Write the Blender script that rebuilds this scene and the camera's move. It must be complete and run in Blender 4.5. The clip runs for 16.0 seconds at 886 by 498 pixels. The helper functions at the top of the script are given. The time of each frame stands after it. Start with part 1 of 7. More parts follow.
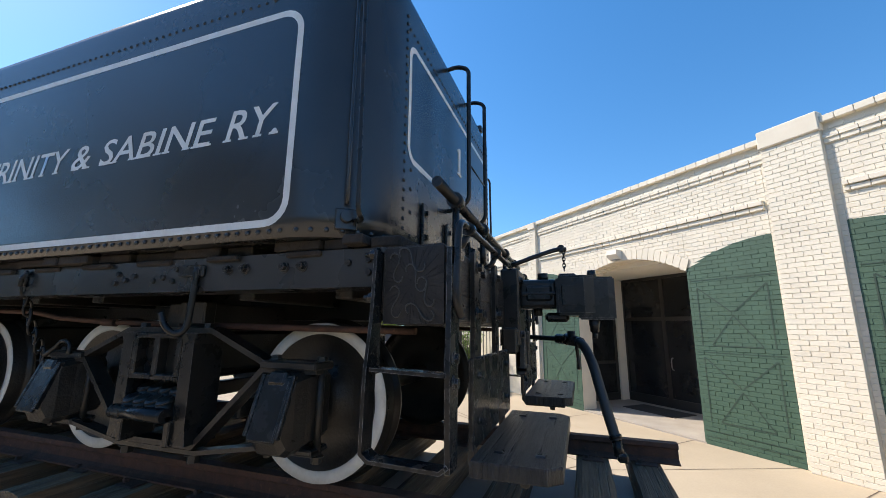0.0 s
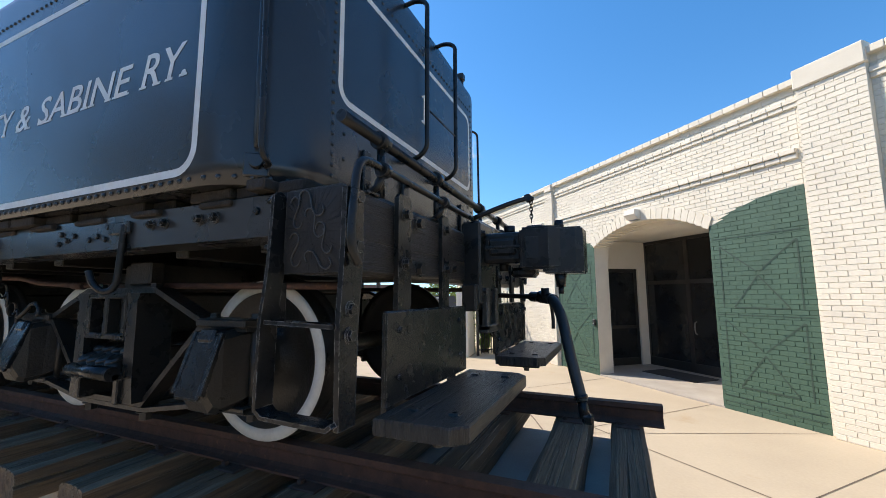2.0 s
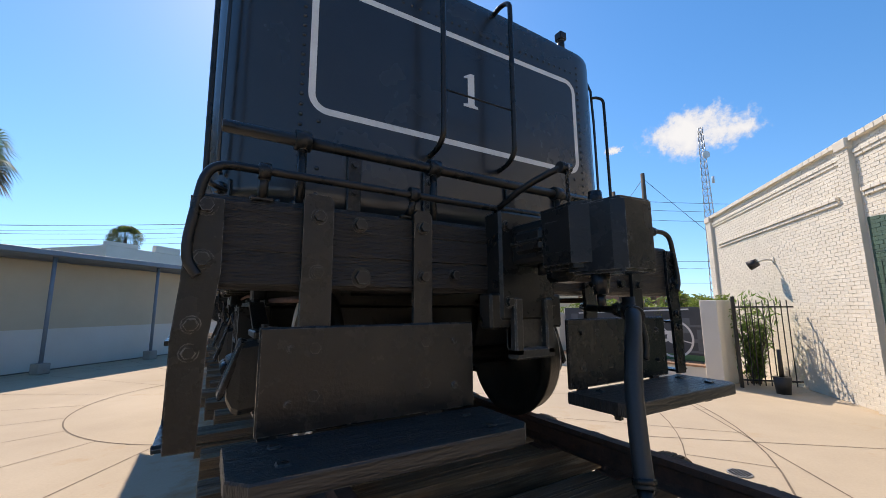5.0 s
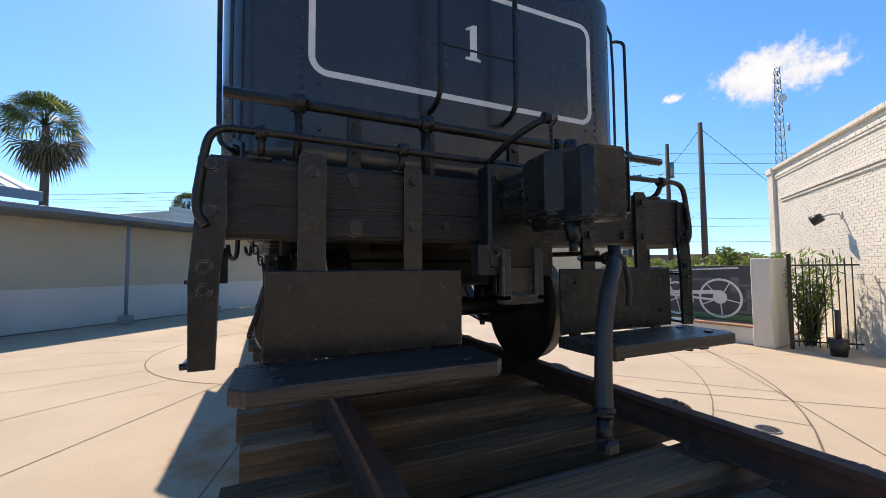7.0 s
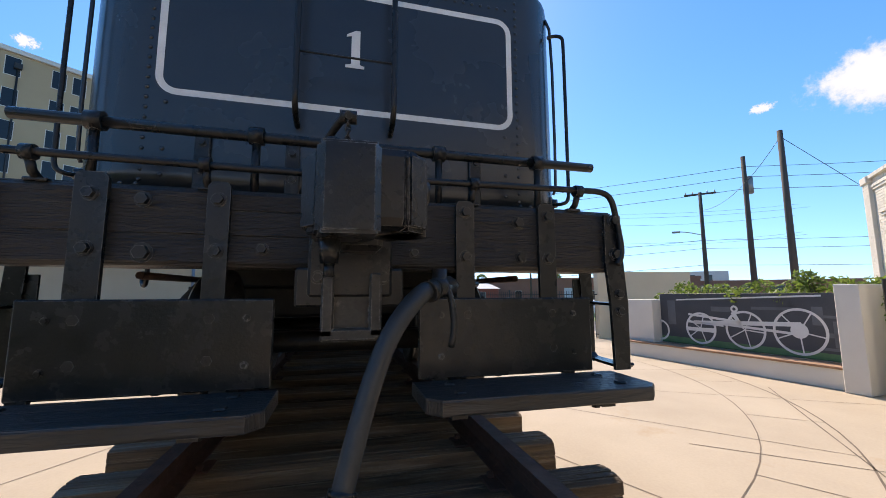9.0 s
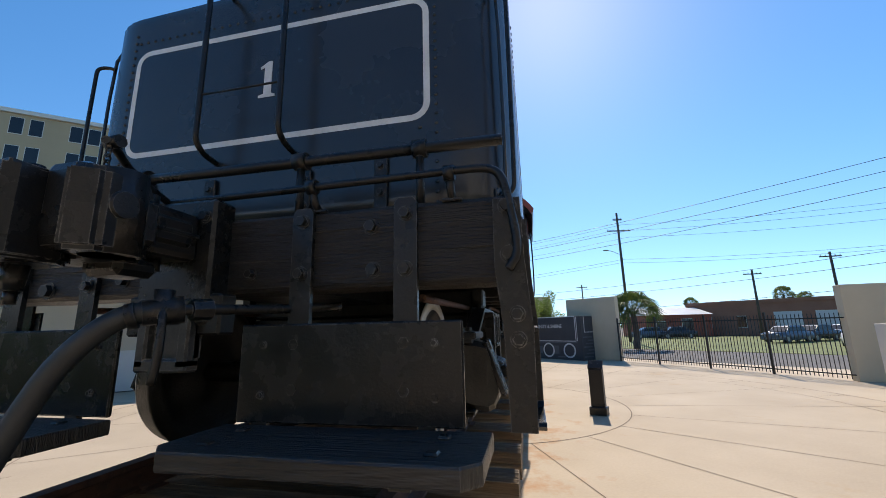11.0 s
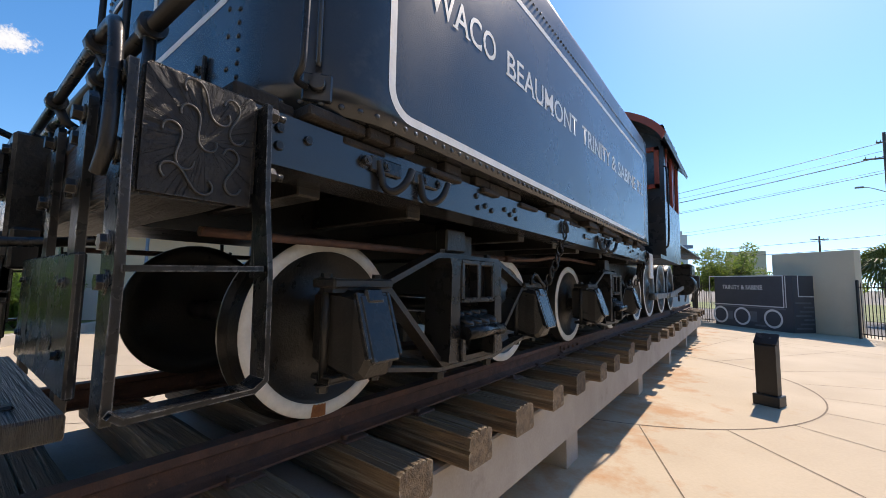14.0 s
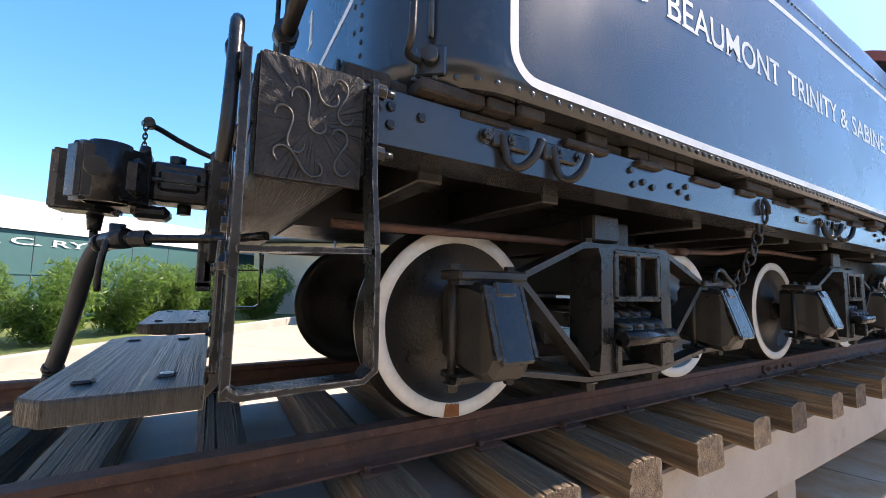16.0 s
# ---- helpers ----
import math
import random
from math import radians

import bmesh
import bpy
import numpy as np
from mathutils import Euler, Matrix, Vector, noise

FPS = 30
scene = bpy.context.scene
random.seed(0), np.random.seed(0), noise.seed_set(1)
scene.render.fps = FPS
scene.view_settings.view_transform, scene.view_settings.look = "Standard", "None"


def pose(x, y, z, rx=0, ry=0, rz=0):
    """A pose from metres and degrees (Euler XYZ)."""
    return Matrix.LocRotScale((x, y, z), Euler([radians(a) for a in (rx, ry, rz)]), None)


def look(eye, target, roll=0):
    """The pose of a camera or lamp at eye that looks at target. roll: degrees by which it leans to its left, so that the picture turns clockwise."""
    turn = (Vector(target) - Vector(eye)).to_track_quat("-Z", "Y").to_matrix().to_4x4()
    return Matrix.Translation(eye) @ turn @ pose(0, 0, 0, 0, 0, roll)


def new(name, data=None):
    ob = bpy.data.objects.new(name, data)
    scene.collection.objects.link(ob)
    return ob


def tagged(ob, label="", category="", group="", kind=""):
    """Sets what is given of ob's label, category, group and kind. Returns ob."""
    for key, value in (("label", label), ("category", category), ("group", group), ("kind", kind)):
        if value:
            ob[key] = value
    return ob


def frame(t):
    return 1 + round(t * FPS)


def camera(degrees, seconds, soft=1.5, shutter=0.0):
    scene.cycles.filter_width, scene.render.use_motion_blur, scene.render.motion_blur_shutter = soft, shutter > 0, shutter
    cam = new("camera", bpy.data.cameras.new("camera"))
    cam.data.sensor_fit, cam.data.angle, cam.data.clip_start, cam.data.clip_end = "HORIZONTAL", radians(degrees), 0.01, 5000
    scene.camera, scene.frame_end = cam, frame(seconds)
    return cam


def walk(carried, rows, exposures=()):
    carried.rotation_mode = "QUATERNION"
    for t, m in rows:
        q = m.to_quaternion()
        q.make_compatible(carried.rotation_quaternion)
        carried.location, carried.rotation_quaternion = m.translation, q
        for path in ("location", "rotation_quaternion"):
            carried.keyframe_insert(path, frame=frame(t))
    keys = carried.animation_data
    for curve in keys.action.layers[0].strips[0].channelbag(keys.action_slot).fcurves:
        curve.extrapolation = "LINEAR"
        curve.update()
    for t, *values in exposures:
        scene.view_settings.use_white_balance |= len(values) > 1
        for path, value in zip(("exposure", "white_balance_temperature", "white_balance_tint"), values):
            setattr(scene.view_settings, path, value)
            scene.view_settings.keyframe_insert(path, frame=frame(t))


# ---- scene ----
SEEN = 16.0
cam = camera(97, SEEN, soft=0.7)
PATH = [
    (0, (-2.743, -0.473, 0.824), (-0.891, 0.173, 1.212), 0.53),
    (0.5, (-2.705, -0.523, 0.802), (-0.868, 0.190, 1.147), 0.51),
    (1, (-2.696, -0.567, 0.795), (-0.871, 0.193, 1.097), 0.14),
    (1.5, (-2.626, -0.688, 0.769), (-0.805, 0.097, 1.034), -0.02),
    (2, (-2.410, -0.828, 0.753), (-0.589, -0.037, 0.989), -0.26),
    (2.5, (-2.173, -0.951, 0.739), (-0.377, -0.100, 0.962), 0.98),
    (3, (-1.967, -1.167, 0.750), (-0.245, -0.180, 0.994), 1.37),
    (3.5, (-1.746, -1.296, 0.745), (-0.156, -0.117, 1.038), 0.80),
    (4, (-1.518, -1.345, 0.770), (-0.129, 0.053, 1.113), 0.42),
    (4.5, (-1.361, -1.411, 0.761), (-0.228, 0.201, 1.101), 0.18),
    (5, (-1.295, -1.488, 0.755), (-0.288, 0.214, 1.054), -0.39),
    (5.2, (-1.309, -1.497, 0.744), (-0.311, 0.214, 1.022), -0.62),
    (7.3, (-1.026, -1.708, 0.696), (-0.217, 0.119, 0.794), -0.35),
    (7.5, (-0.929, -1.702, 0.697), (-0.107, 0.118, 0.800), -0.47),
    (8, (-0.667, -1.719, 0.667), (0.149, 0.101, 0.808), -0.62),
    (8.5, (-0.334, -1.828, 0.728), (0.355, 0.041, 0.915), -0.84),
    (9, (-0.039, -1.758, 0.706), (0.460, 0.164, 0.942), -0.15),
    (9.2, (0.071, -1.714, 0.723), (0.490, 0.225, 0.975), 0.36),
    (11.3, (1.593, -1.247, 0.663), (1.073, 0.643, 1.061), 0.19),
    (11.5, (1.716, -1.134, 0.693), (1.133, 0.747, 1.045), 1.31),
    (12, (1.896, -0.901, 0.666), (1.153, 0.935, 0.943), 0.23),
    (12.5, (2.025, -0.621, 0.652), (1.189, 1.180, 0.896), -0.29),
    (13, (2.150, -0.457, 0.630), (1.204, 1.297, 0.805), 0.45),
    (13.5, (2.335, -0.392, 0.662), (1.257, 1.281, 0.856), 1.44),
    (14, (2.415, -0.257, 0.638), (1.202, 1.324, 0.807), 1.03),
    (14.5, (2.352, -0.109, 0.616), (0.983, 1.336, 0.802), -0.05),
    (15, (2.336, -0.036, 0.609), (0.826, 1.259, 0.815), -0.59),
    (15.5, (2.372, -0.033, 0.610), (0.763, 1.139, 0.810), 0.35),
    (16, (2.333, -0.057, 0.590), (0.614, 0.949, 0.765), 1.33),
]
STOPS = [(0.0, 1.08, 7150, 11), (2.5, 1.10, 7100, 11), (4.0, 1.02, 7200, 13), (5.0, 0.86, 7450, 16), (7.5, 1.02, 7450, 17), (9.0, 1.07, 7450, 17), (11.5, 0.70, 7250, 13), (12.5, 0.70, 7600, 13), (13.5, 0.88, 7500, 15), (14.5, 1.18, 7450, 17), (15.2, 1.52, 7450, 18), (16.0, 1.88, 7450, 18)]
walk(cam, [(t, look(eye, target, roll)) for t, eye, target, roll in PATH], STOPS)

# ---- light ----
SUN_AZ, SUN_EL = 6.0, 47.0      # degrees to the right of +y, and above the horizon
world = bpy.data.worlds.new("world")
scene.world = world
world.use_nodes = True
wn = world.node_tree.nodes
wl = world.node_tree.links
sky = wn.new("ShaderNodeTexSky")
sky.sky_type = "NISHITA"
sky.sun_disc = False
sky.sun_elevation, sky.sun_rotation = radians(SUN_EL), radians(SUN_AZ)
sky.air_density, sky.dust_density, sky.ozone_density = 1.0, 0.15, 2.4
hue = wn.new("ShaderNodeHueSaturation")
hue.inputs["Saturation"].default_value = 1.32
lift = wn.new("ShaderNodeVectorMath")      # thin haze: the horizon stays blue
lift.operation = "MULTIPLY_ADD"
lift.inputs[1].default_value, lift.inputs[2].default_value = (1, 1, 0.90), (0, 0, 0.10)
wl.new(wn.new("ShaderNodeTexCoord").outputs["Generated"], lift.inputs[0])
wl.new(lift.outputs[0], sky.inputs[0])
wl.new(sky.outputs[0], hue.inputs["Color"])
wl.new(hue.outputs[0], wn["Background"].inputs[0])
wn["Background"].inputs[1].default_value = 0.125
sun = new("sun", bpy.data.lights.new("sun", "SUN"))
sun.data.energy, sun.data.angle, sun.data.color = 3.1, radians(0.53), (1.0, 0.94, 0.86)
sd = Vector((math.sin(radians(SUN_AZ)) * math.cos(radians(SUN_EL)), math.cos(radians(SUN_AZ)) * math.cos(radians(SUN_EL)), math.sin(radians(SUN_EL))))
sun.matrix_world = look(sd * 60, (0, 0, 0))

# ---- materials ----
def material(name, base, rough=0.6, metal=0.0, second=None, scale=3.0, fine=60.0, mixed=0.5, bump=0.2, bump_dist=0.004,
             stretch=(1, 1, 1), third=None, third_scale=1.2, third_at=0.6, rough_var=0.12, island=0.0, random_ob=0.0, emit=0.0, spec=0.5, worn=None, worn_r=0.006):
    """A surface with colour varied at two scales, stains, grain relief and uneven gloss, in object metres."""
    m = bpy.data.materials.new(name)
    m.use_nodes = True
    n, l = m.node_tree.nodes, m.node_tree.links
    p = n["Principled BSDF"]
    p.inputs["Metallic"].default_value = metal
    p.inputs["Specular IOR Level"].default_value = spec
    co = n.new("ShaderNodeTexCoord")
    mp = n.new("ShaderNodeMapping")
    mp.inputs["Scale"].default_value = stretch
    l.new(co.outputs["Object"], mp.inputs[0])

    def nz(s, detail=5.0, rough_=0.6):
        t = n.new("ShaderNodeTexNoise")
        t.inputs["Scale"].default_value, t.inputs["Detail"].default_value, t.inputs["Roughness"].default_value = s, detail, rough_
        l.new(mp.outputs[0], t.inputs["Vector"])
        return t

    def ramp(src, lo, hi):
        r = n.new("ShaderNodeMapRange")
        r.inputs[1].default_value, r.inputs[2].default_value = lo, hi
        l.new(src, r.inputs[0])
        return r.outputs[0]

    def mixc(fac, a, b):
        x = n.new("ShaderNodeMix")
        x.data_type = "RGBA"
        if isinstance(fac, float):
            x.inputs[0].default_value = fac
        else:
            l.new(fac, x.inputs[0])
        for k, c in ((6, a), (7, b)):
            if isinstance(c, tuple):
                x.inputs[k].default_value = (*c, 1)
            else:
                l.new(c, x.inputs[k])
        return x.outputs[2]

    big, small = nz(scale), nz(fine, 3.0)
    second = second or tuple(c * 0.6 for c in base)
    both = n.new("ShaderNodeMath")
    both.operation = "MULTIPLY_ADD"
    l.new(small.outputs[0], both.inputs[0])
    both.inputs[1].default_value = 0.45
    l.new(big.outputs[0], both.inputs[2])
    col = mixc(ramp(both.outputs[0], 0.72 - 0.35 * mixed, 0.72 + 0.35 * (1 - mixed) + 0.1), base, second)
    if third:
        st = nz(third_scale, 7.0, 0.7)
        col = mixc(ramp(st.outputs[0], third_at, third_at + 0.12), col, third)
    if island or random_ob:
        g = n.new("ShaderNodeNewGeometry") if island else n.new("ShaderNodeObjectInfo")
        hv = n.new("ShaderNodeHueSaturation")
        amount = island or random_ob
        l.new(ramp(g.outputs["Random Per Island"] if island else g.outputs["Random"], 0, 1), (mm := n.new("ShaderNodeMapRange")).inputs[0])
        mm.inputs[3].default_value, mm.inputs[4].default_value = 1 - amount, 1 + amount
        l.new(mm.outputs[0], hv.inputs["Value"])
        l.new(col, hv.inputs["Color"])
        col = hv.outputs[0]
    if worn:
        bv, ge, dt = n.new("ShaderNodeBevel"), n.new("ShaderNodeNewGeometry"), n.new("ShaderNodeVectorMath")
        bv.samples = 4
        bv.inputs["Radius"].default_value = worn_r
        dt.operation = "DOT_PRODUCT"
        l.new(bv.outputs[0], dt.inputs[0])
        l.new(ge.outputs["Normal"], dt.inputs[1])
        chip = n.new("ShaderNodeMath")
        chip.operation = "MULTIPLY"
        l.new(ramp(dt.outputs["Value"], 0.97, 0.80), chip.inputs[0])
        l.new(ramp(nz(22, 6.0, 0.7).outputs[0], 0.42, 0.56), chip.inputs[1])
        col = mixc(chip.outputs[0], col, worn)
    l.new(col, p.inputs["Base Color"])
    rr = n.new("ShaderNodeMapRange")
    rr.inputs[3].default_value, rr.inputs[4].default_value = max(0.02, rough - rough_var), min(1, rough + rough_var)
    l.new(big.outputs[0], rr.inputs[0])
    l.new(rr.outputs[0], p.inputs["Roughness"])
    if bump:
        b = n.new("ShaderNodeBump")
        b.inputs["Strength"].default_value, b.inputs["Distance"].default_value = bump, bump_dist
        l.new(both.outputs[0], b.inputs["Height"])
        l.new(b.outputs[0], p.inputs["Normal"])
    if emit:
        l.new(col, p.inputs["Emission Color"])
        p.inputs["Emission Strength"].default_value = emit
    return m


TANK = material("tank_paint", (0.0215, 0.0220, 0.0232), 0.27, second=(0.032, 0.0315, 0.0315), scale=1.1, fine=160, bump=0.08, rough_var=0.14, third=(0.050, 0.044, 0.037), third_scale=2.6, third_at=0.63, spec=0.60)
BLACK = material("black_iron", (0.0118, 0.0113, 0.0110), 0.30, second=(0.0240, 0.0215, 0.0195), scale=8, fine=90, bump=0.6, third=(0.064, 0.050, 0.038), third_scale=6, third_at=0.62, rough_var=0.26, spec=0.32, worn=(0.20, 0.185, 0.17))
GLOSS = material("black_gloss", (0.0110, 0.0112, 0.0118), 0.25, second=(0.0185, 0.0180, 0.0180), scale=11, fine=80, bump=0.5, third=(0.056, 0.050, 0.044), third_scale=11, third_at=0.66, rough_var=0.22, spec=0.30, worn=(0.24, 0.23, 0.22))
GREASE = material("grimy_iron", (0.0138, 0.0130, 0.0122), 0.36, second=(0.029, 0.0255, 0.0215), scale=7, fine=70, bump=0.9, bump_dist=0.006, third=(0.070, 0.049, 0.033), third_scale=6, third_at=0.63, rough_var=0.26, spec=0.38, worn=(0.16, 0.135, 0.115))
BEAM = material("black_timber", (0.0165, 0.0142, 0.0124), 0.44, second=(0.038, 0.031, 0.025), scale=5, fine=40, bump=1.0, bump_dist=0.020, stretch=(0.25, 3, 3.5), third=(0.095, 0.072, 0.053), third_scale=5, third_at=0.65, rough_var=0.22, spec=0.4, worn=(0.14, 0.112, 0.085))
def radial_checks(m, yc, zc):
    """Drying cracks that run out from the heart of a sawn timber end, and faint year rings."""
    n, l = m.node_tree.nodes, m.node_tree.links
    p = n["Principled BSDF"]
    co, sub, sx = n.new("ShaderNodeTexCoord"), n.new("ShaderNodeVectorMath"), n.new("ShaderNodeSeparateXYZ")
    sub.operation = "SUBTRACT"
    sub.inputs[1].default_value = (0, yc, zc)
    l.new(co.outputs["Object"], sub.inputs[0])
    l.new(sub.outputs[0], sx.inputs[0])
    an, ln, flatv, unit = n.new("ShaderNodeMath"), n.new("ShaderNodeVectorMath"), n.new("ShaderNodeCombineXYZ"), n.new("ShaderNodeVectorMath")
    l.new(sx.outputs["Y"], flatv.inputs[1])
    l.new(sx.outputs["Z"], flatv.inputs[2])
    ln.operation = "LENGTH"
    l.new(flatv.outputs[0], ln.inputs[0])
    unit.operation = "NORMALIZE"
    l.new(flatv.outputs[0], unit.inputs[0])
    an.operation = "MULTIPLY"
    an.inputs[1].default_value = 0.35
    l.new(ln.outputs["Value"], an.inputs[0])
    way, spot = n.new("ShaderNodeVectorMath"), n.new("ShaderNodeCombineXYZ")
    way.operation = "ADD"
    l.new(an.outputs[0], spot.inputs[0])
    l.new(unit.outputs[0], way.inputs[0])
    l.new(spot.outputs[0], way.inputs[1])
    ns, rp = n.new("ShaderNodeTexNoise"), n.new("ShaderNodeMapRange")
    ns.inputs["Scale"].default_value, ns.inputs["Detail"].default_value, ns.inputs["Roughness"].default_value = 24.0, 5.0, 0.8
    l.new(way.outputs[0], ns.inputs["Vector"])
    rp.inputs[1].default_value, rp.inputs[2].default_value = 0.37, 0.43
    l.new(ns.outputs[0], rp.inputs[0])
    mx, bp = n.new("ShaderNodeMix"), n.new("ShaderNodeBump")
    mx.data_type = "RGBA"
    mx.inputs[6].default_value = (0.008, 0.007, 0.006, 1)
    l.new(rp.outputs[0], mx.inputs[0])
    l.new(p.inputs["Base Color"].links[0].from_socket, mx.inputs[7])
    l.new(mx.outputs[2], p.inputs["Base Color"])
    bp.inputs["Strength"].default_value, bp.inputs["Distance"].default_value = 0.9, 0.006
    l.new(rp.outputs[0], bp.inputs["Height"])
    l.new(p.inputs["Normal"].links[0].from_socket, bp.inputs["Normal"])
    l.new(bp.outputs[0], p.inputs["Normal"])


ENDGRAIN = material("end_grain", (0.020, 0.0178, 0.0160), 0.58, second=(0.042, 0.036, 0.031), scale=18, fine=90, bump=0.8, bump_dist=0.006, spec=0.3, worn=(0.15, 0.14, 0.125))
radial_checks(ENDGRAIN, 0.138, 0.985)
WORNIRON = material("worn_iron", (0.045, 0.042, 0.039), 0.40, 0.3, second=(0.095, 0.088, 0.080), scale=20, fine=120, bump=0.3)
CARRIER = material("carrier_iron", (0.020, 0.019, 0.018), 0.42, second=(0.060, 0.056, 0.050), scale=16, fine=70, bump=0.7, third=(0.14, 0.13, 0.115), third_scale=14, third_at=0.60, spec=0.4, worn=(0.34, 0.32, 0.29), worn_r=0.010)
PLANK = material("foot_board", (0.0165, 0.0165, 0.0170), 0.34, second=(0.050, 0.0475, 0.045), scale=7, mixed=0.45, fine=26, bump=1.0, bump_dist=0.016, stretch=(0.16, 8.0, 1), third=(0.07, 0.066, 0.061), third_scale=6, third_at=0.66, rough_var=0.2, spec=0.4, worn=(0.20, 0.19, 0.175))
RUSTDECK = material("rotten_deck", (0.034, 0.024, 0.016), 0.85, second=(0.013, 0.010, 0.008), scale=9, fine=60, bump=1.0, bump_dist=0.014, third=(0.11, 0.085, 0.034), third_scale=4, third_at=0.64)
WHITE = material("white_paint", (0.74, 0.73, 0.70), 0.5, second=(0.60, 0.58, 0.54), scale=9, fine=90, bump=0.15, third=(0.42, 0.36, 0.28), third_scale=9, third_at=0.72)
RIM = material("rim_paint", (0.70, 0.68, 0.63), 0.5, second=(0.56, 0.53, 0.48), scale=9, fine=70, bump=0.3, third=(0.34, 0.24, 0.14), third_scale=7, third_at=0.70)
RUSTY = material("rust_streak", (0.32, 0.13, 0.035), 0.85, second=(0.16, 0.055, 0.02), scale=12, fine=90, bump=0.5)
RAIL = material("rusty_rail", (0.105, 0.048, 0.031), 0.78, second=(0.050, 0.028, 0.021), scale=14, fine=150, bump=1.0, bump_dist=0.006, third=(0.20, 0.10, 0.055), third_scale=24, third_at=0.60)
TIE = material("tie_timber", (0.175, 0.115, 0.064), 0.86, second=(0.045, 0.033, 0.023), scale=4.5, mixed=0.58, fine=30, bump=1.0, bump_dist=0.024, stretch=(0.16, 3.6, 3.6), third=(0.25, 0.205, 0.150), third_scale=3, third_at=0.57, random_ob=0.35, worn=(0.36, 0.29, 0.20), worn_r=0.012)
DECK = material("deck_concrete", (0.40, 0.36, 0.31), 0.85, second=(0.30, 0.265, 0.225), scale=1.6, fine=60, bump=0.35, third=(0.24, 0.205, 0.165), third_scale=1.4, third_at=0.62)
PAVE = material("plaza_concrete", (0.475, 0.390, 0.280), 0.85, second=(0.395, 0.320, 0.228), scale=0.45, fine=30, bump=0.3, third=(0.41, 0.300, 0.180), third_scale=0.55, third_at=0.60)


def rust_run(m, x0, x1, colour, scale, cut):
    """Rust washed out of the track on to the slab: ragged orange blots that thin out away from it."""
    n, l = m.node_tree.nodes, m.node_tree.links
    p = n["Principled BSDF"]
    old = p.inputs["Base Color"].links[0].from_socket
    ge, sx, ab, away = n.new("ShaderNodeNewGeometry"), n.new("ShaderNodeSeparateXYZ"), n.new("ShaderNodeMath"), n.new("ShaderNodeMapRange")
    ns, su, rp, mx = n.new("ShaderNodeTexNoise"), n.new("ShaderNodeMath"), n.new("ShaderNodeMapRange"), n.new("ShaderNodeMix")
    l.new(ge.outputs["Position"], sx.inputs[0])
    ab.operation = "ABSOLUTE"
    l.new(sx.outputs["X"], ab.inputs[0])
    away.inputs[1].default_value, away.inputs[2].default_value, away.inputs[3].default_value, away.inputs[4].default_value = x0, x1, 0.0, 0.4
    l.new(ab.outputs[0], away.inputs[0])
    ns.inputs["Scale"].default_value, ns.inputs["Detail"].default_value, ns.inputs["Roughness"].default_value = scale, 8.0, 0.68
    l.new(ge.outputs["Position"], ns.inputs["Vector"])
    su.operation = "SUBTRACT"
    l.new(ns.outputs[0], su.inputs[0])
    l.new(away.outputs[0], su.inputs[1])
    rp.inputs[1].default_value, rp.inputs[2].default_value, rp.inputs[4].default_value = cut, cut + 0.16, 0.75
    l.new(su.outputs[0], rp.inputs[0])
    mx.data_type = "RGBA"
    l.new(rp.outputs[0], mx.inputs[0])
    l.new(old, mx.inputs[6])
    mx.inputs[7].default_value = (*colour, 1)
    l.new(mx.outputs[2], p.inputs["Base Color"])


rust_run(PAVE, 1.2, 3.6, (0.40, 0.19, 0.065), 1.3, 0.44)
JOINT = material("joint_dark", (0.20, 0.15, 0.105), 0.9, second=(0.09, 0.07, 0.05), scale=3, fine=40, bump=0.3)
BRICKW = material("white_brick", (0.72, 0.665, 0.555), 0.78, second=(0.64, 0.585, 0.485), scale=1.6, fine=45, bump=0.7, bump_dist=0.010, third=(0.56, 0.50, 0.41), third_scale=2.0, third_at=0.68, island=0.035)
MORTARW = material("white_mortar", (0.70, 0.645, 0.54), 0.85, second=(0.63, 0.575, 0.475), scale=3, fine=70, bump=0.5)
BRICKG = material("green_brick", (0.050, 0.105, 0.070), 0.62, second=(0.036, 0.078, 0.053), scale=2.5, fine=50, bump=0.6, bump_dist=0.008, third=(0.075, 0.13, 0.09), third_scale=3, third_at=0.66, island=0.06)
MORTARG = material("green_mortar", (0.042, 0.088, 0.060), 0.75, second=(0.03, 0.065, 0.045), scale=3, fine=70, bump=0.5)
BRACE = material("brace_paint", (0.020, 0.042, 0.030), 0.6, second=(0.028, 0.056, 0.040), scale=6, fine=60, bump=0.3)
STUCCO = material("beige_stucco", (0.60, 0.51, 0.36), 0.9, second=(0.53, 0.445, 0.315), scale=0.8, fine=60, bump=0.3, third=(0.50, 0.42, 0.30), third_scale=0.6, third_at=0.64)
STUCCOW = material("pale_stucco", (0.72, 0.68, 0.60), 0.9, second=(0.65, 0.61, 0.53), scale=0.8, fine=60, bump=0.3)
BLUEMETAL = material("blue_grey_metal", (0.20, 0.25, 0.30), 0.5, second=(0.15, 0.19, 0.23), scale=2, fine=50, bump=0.1)
ROOFMETAL = material("pale_metal_roof", (0.62, 0.62, 0.60), 0.4, second=(0.55, 0.55, 0.53), scale=1, fine=40, bump=0.1)
TOWER = material("tower_stucco", (0.50, 0.37, 0.22), 0.9, second=(0.44, 0.325, 0.195), scale=0.2, fine=12, bump=0.1)
DARKGLASS = material("dark_glass", (0.012, 0.014, 0.016), 0.07, second=(0.018, 0.02, 0.022), scale=1.5, fine=30, bump=0.0, rough_var=0.03)
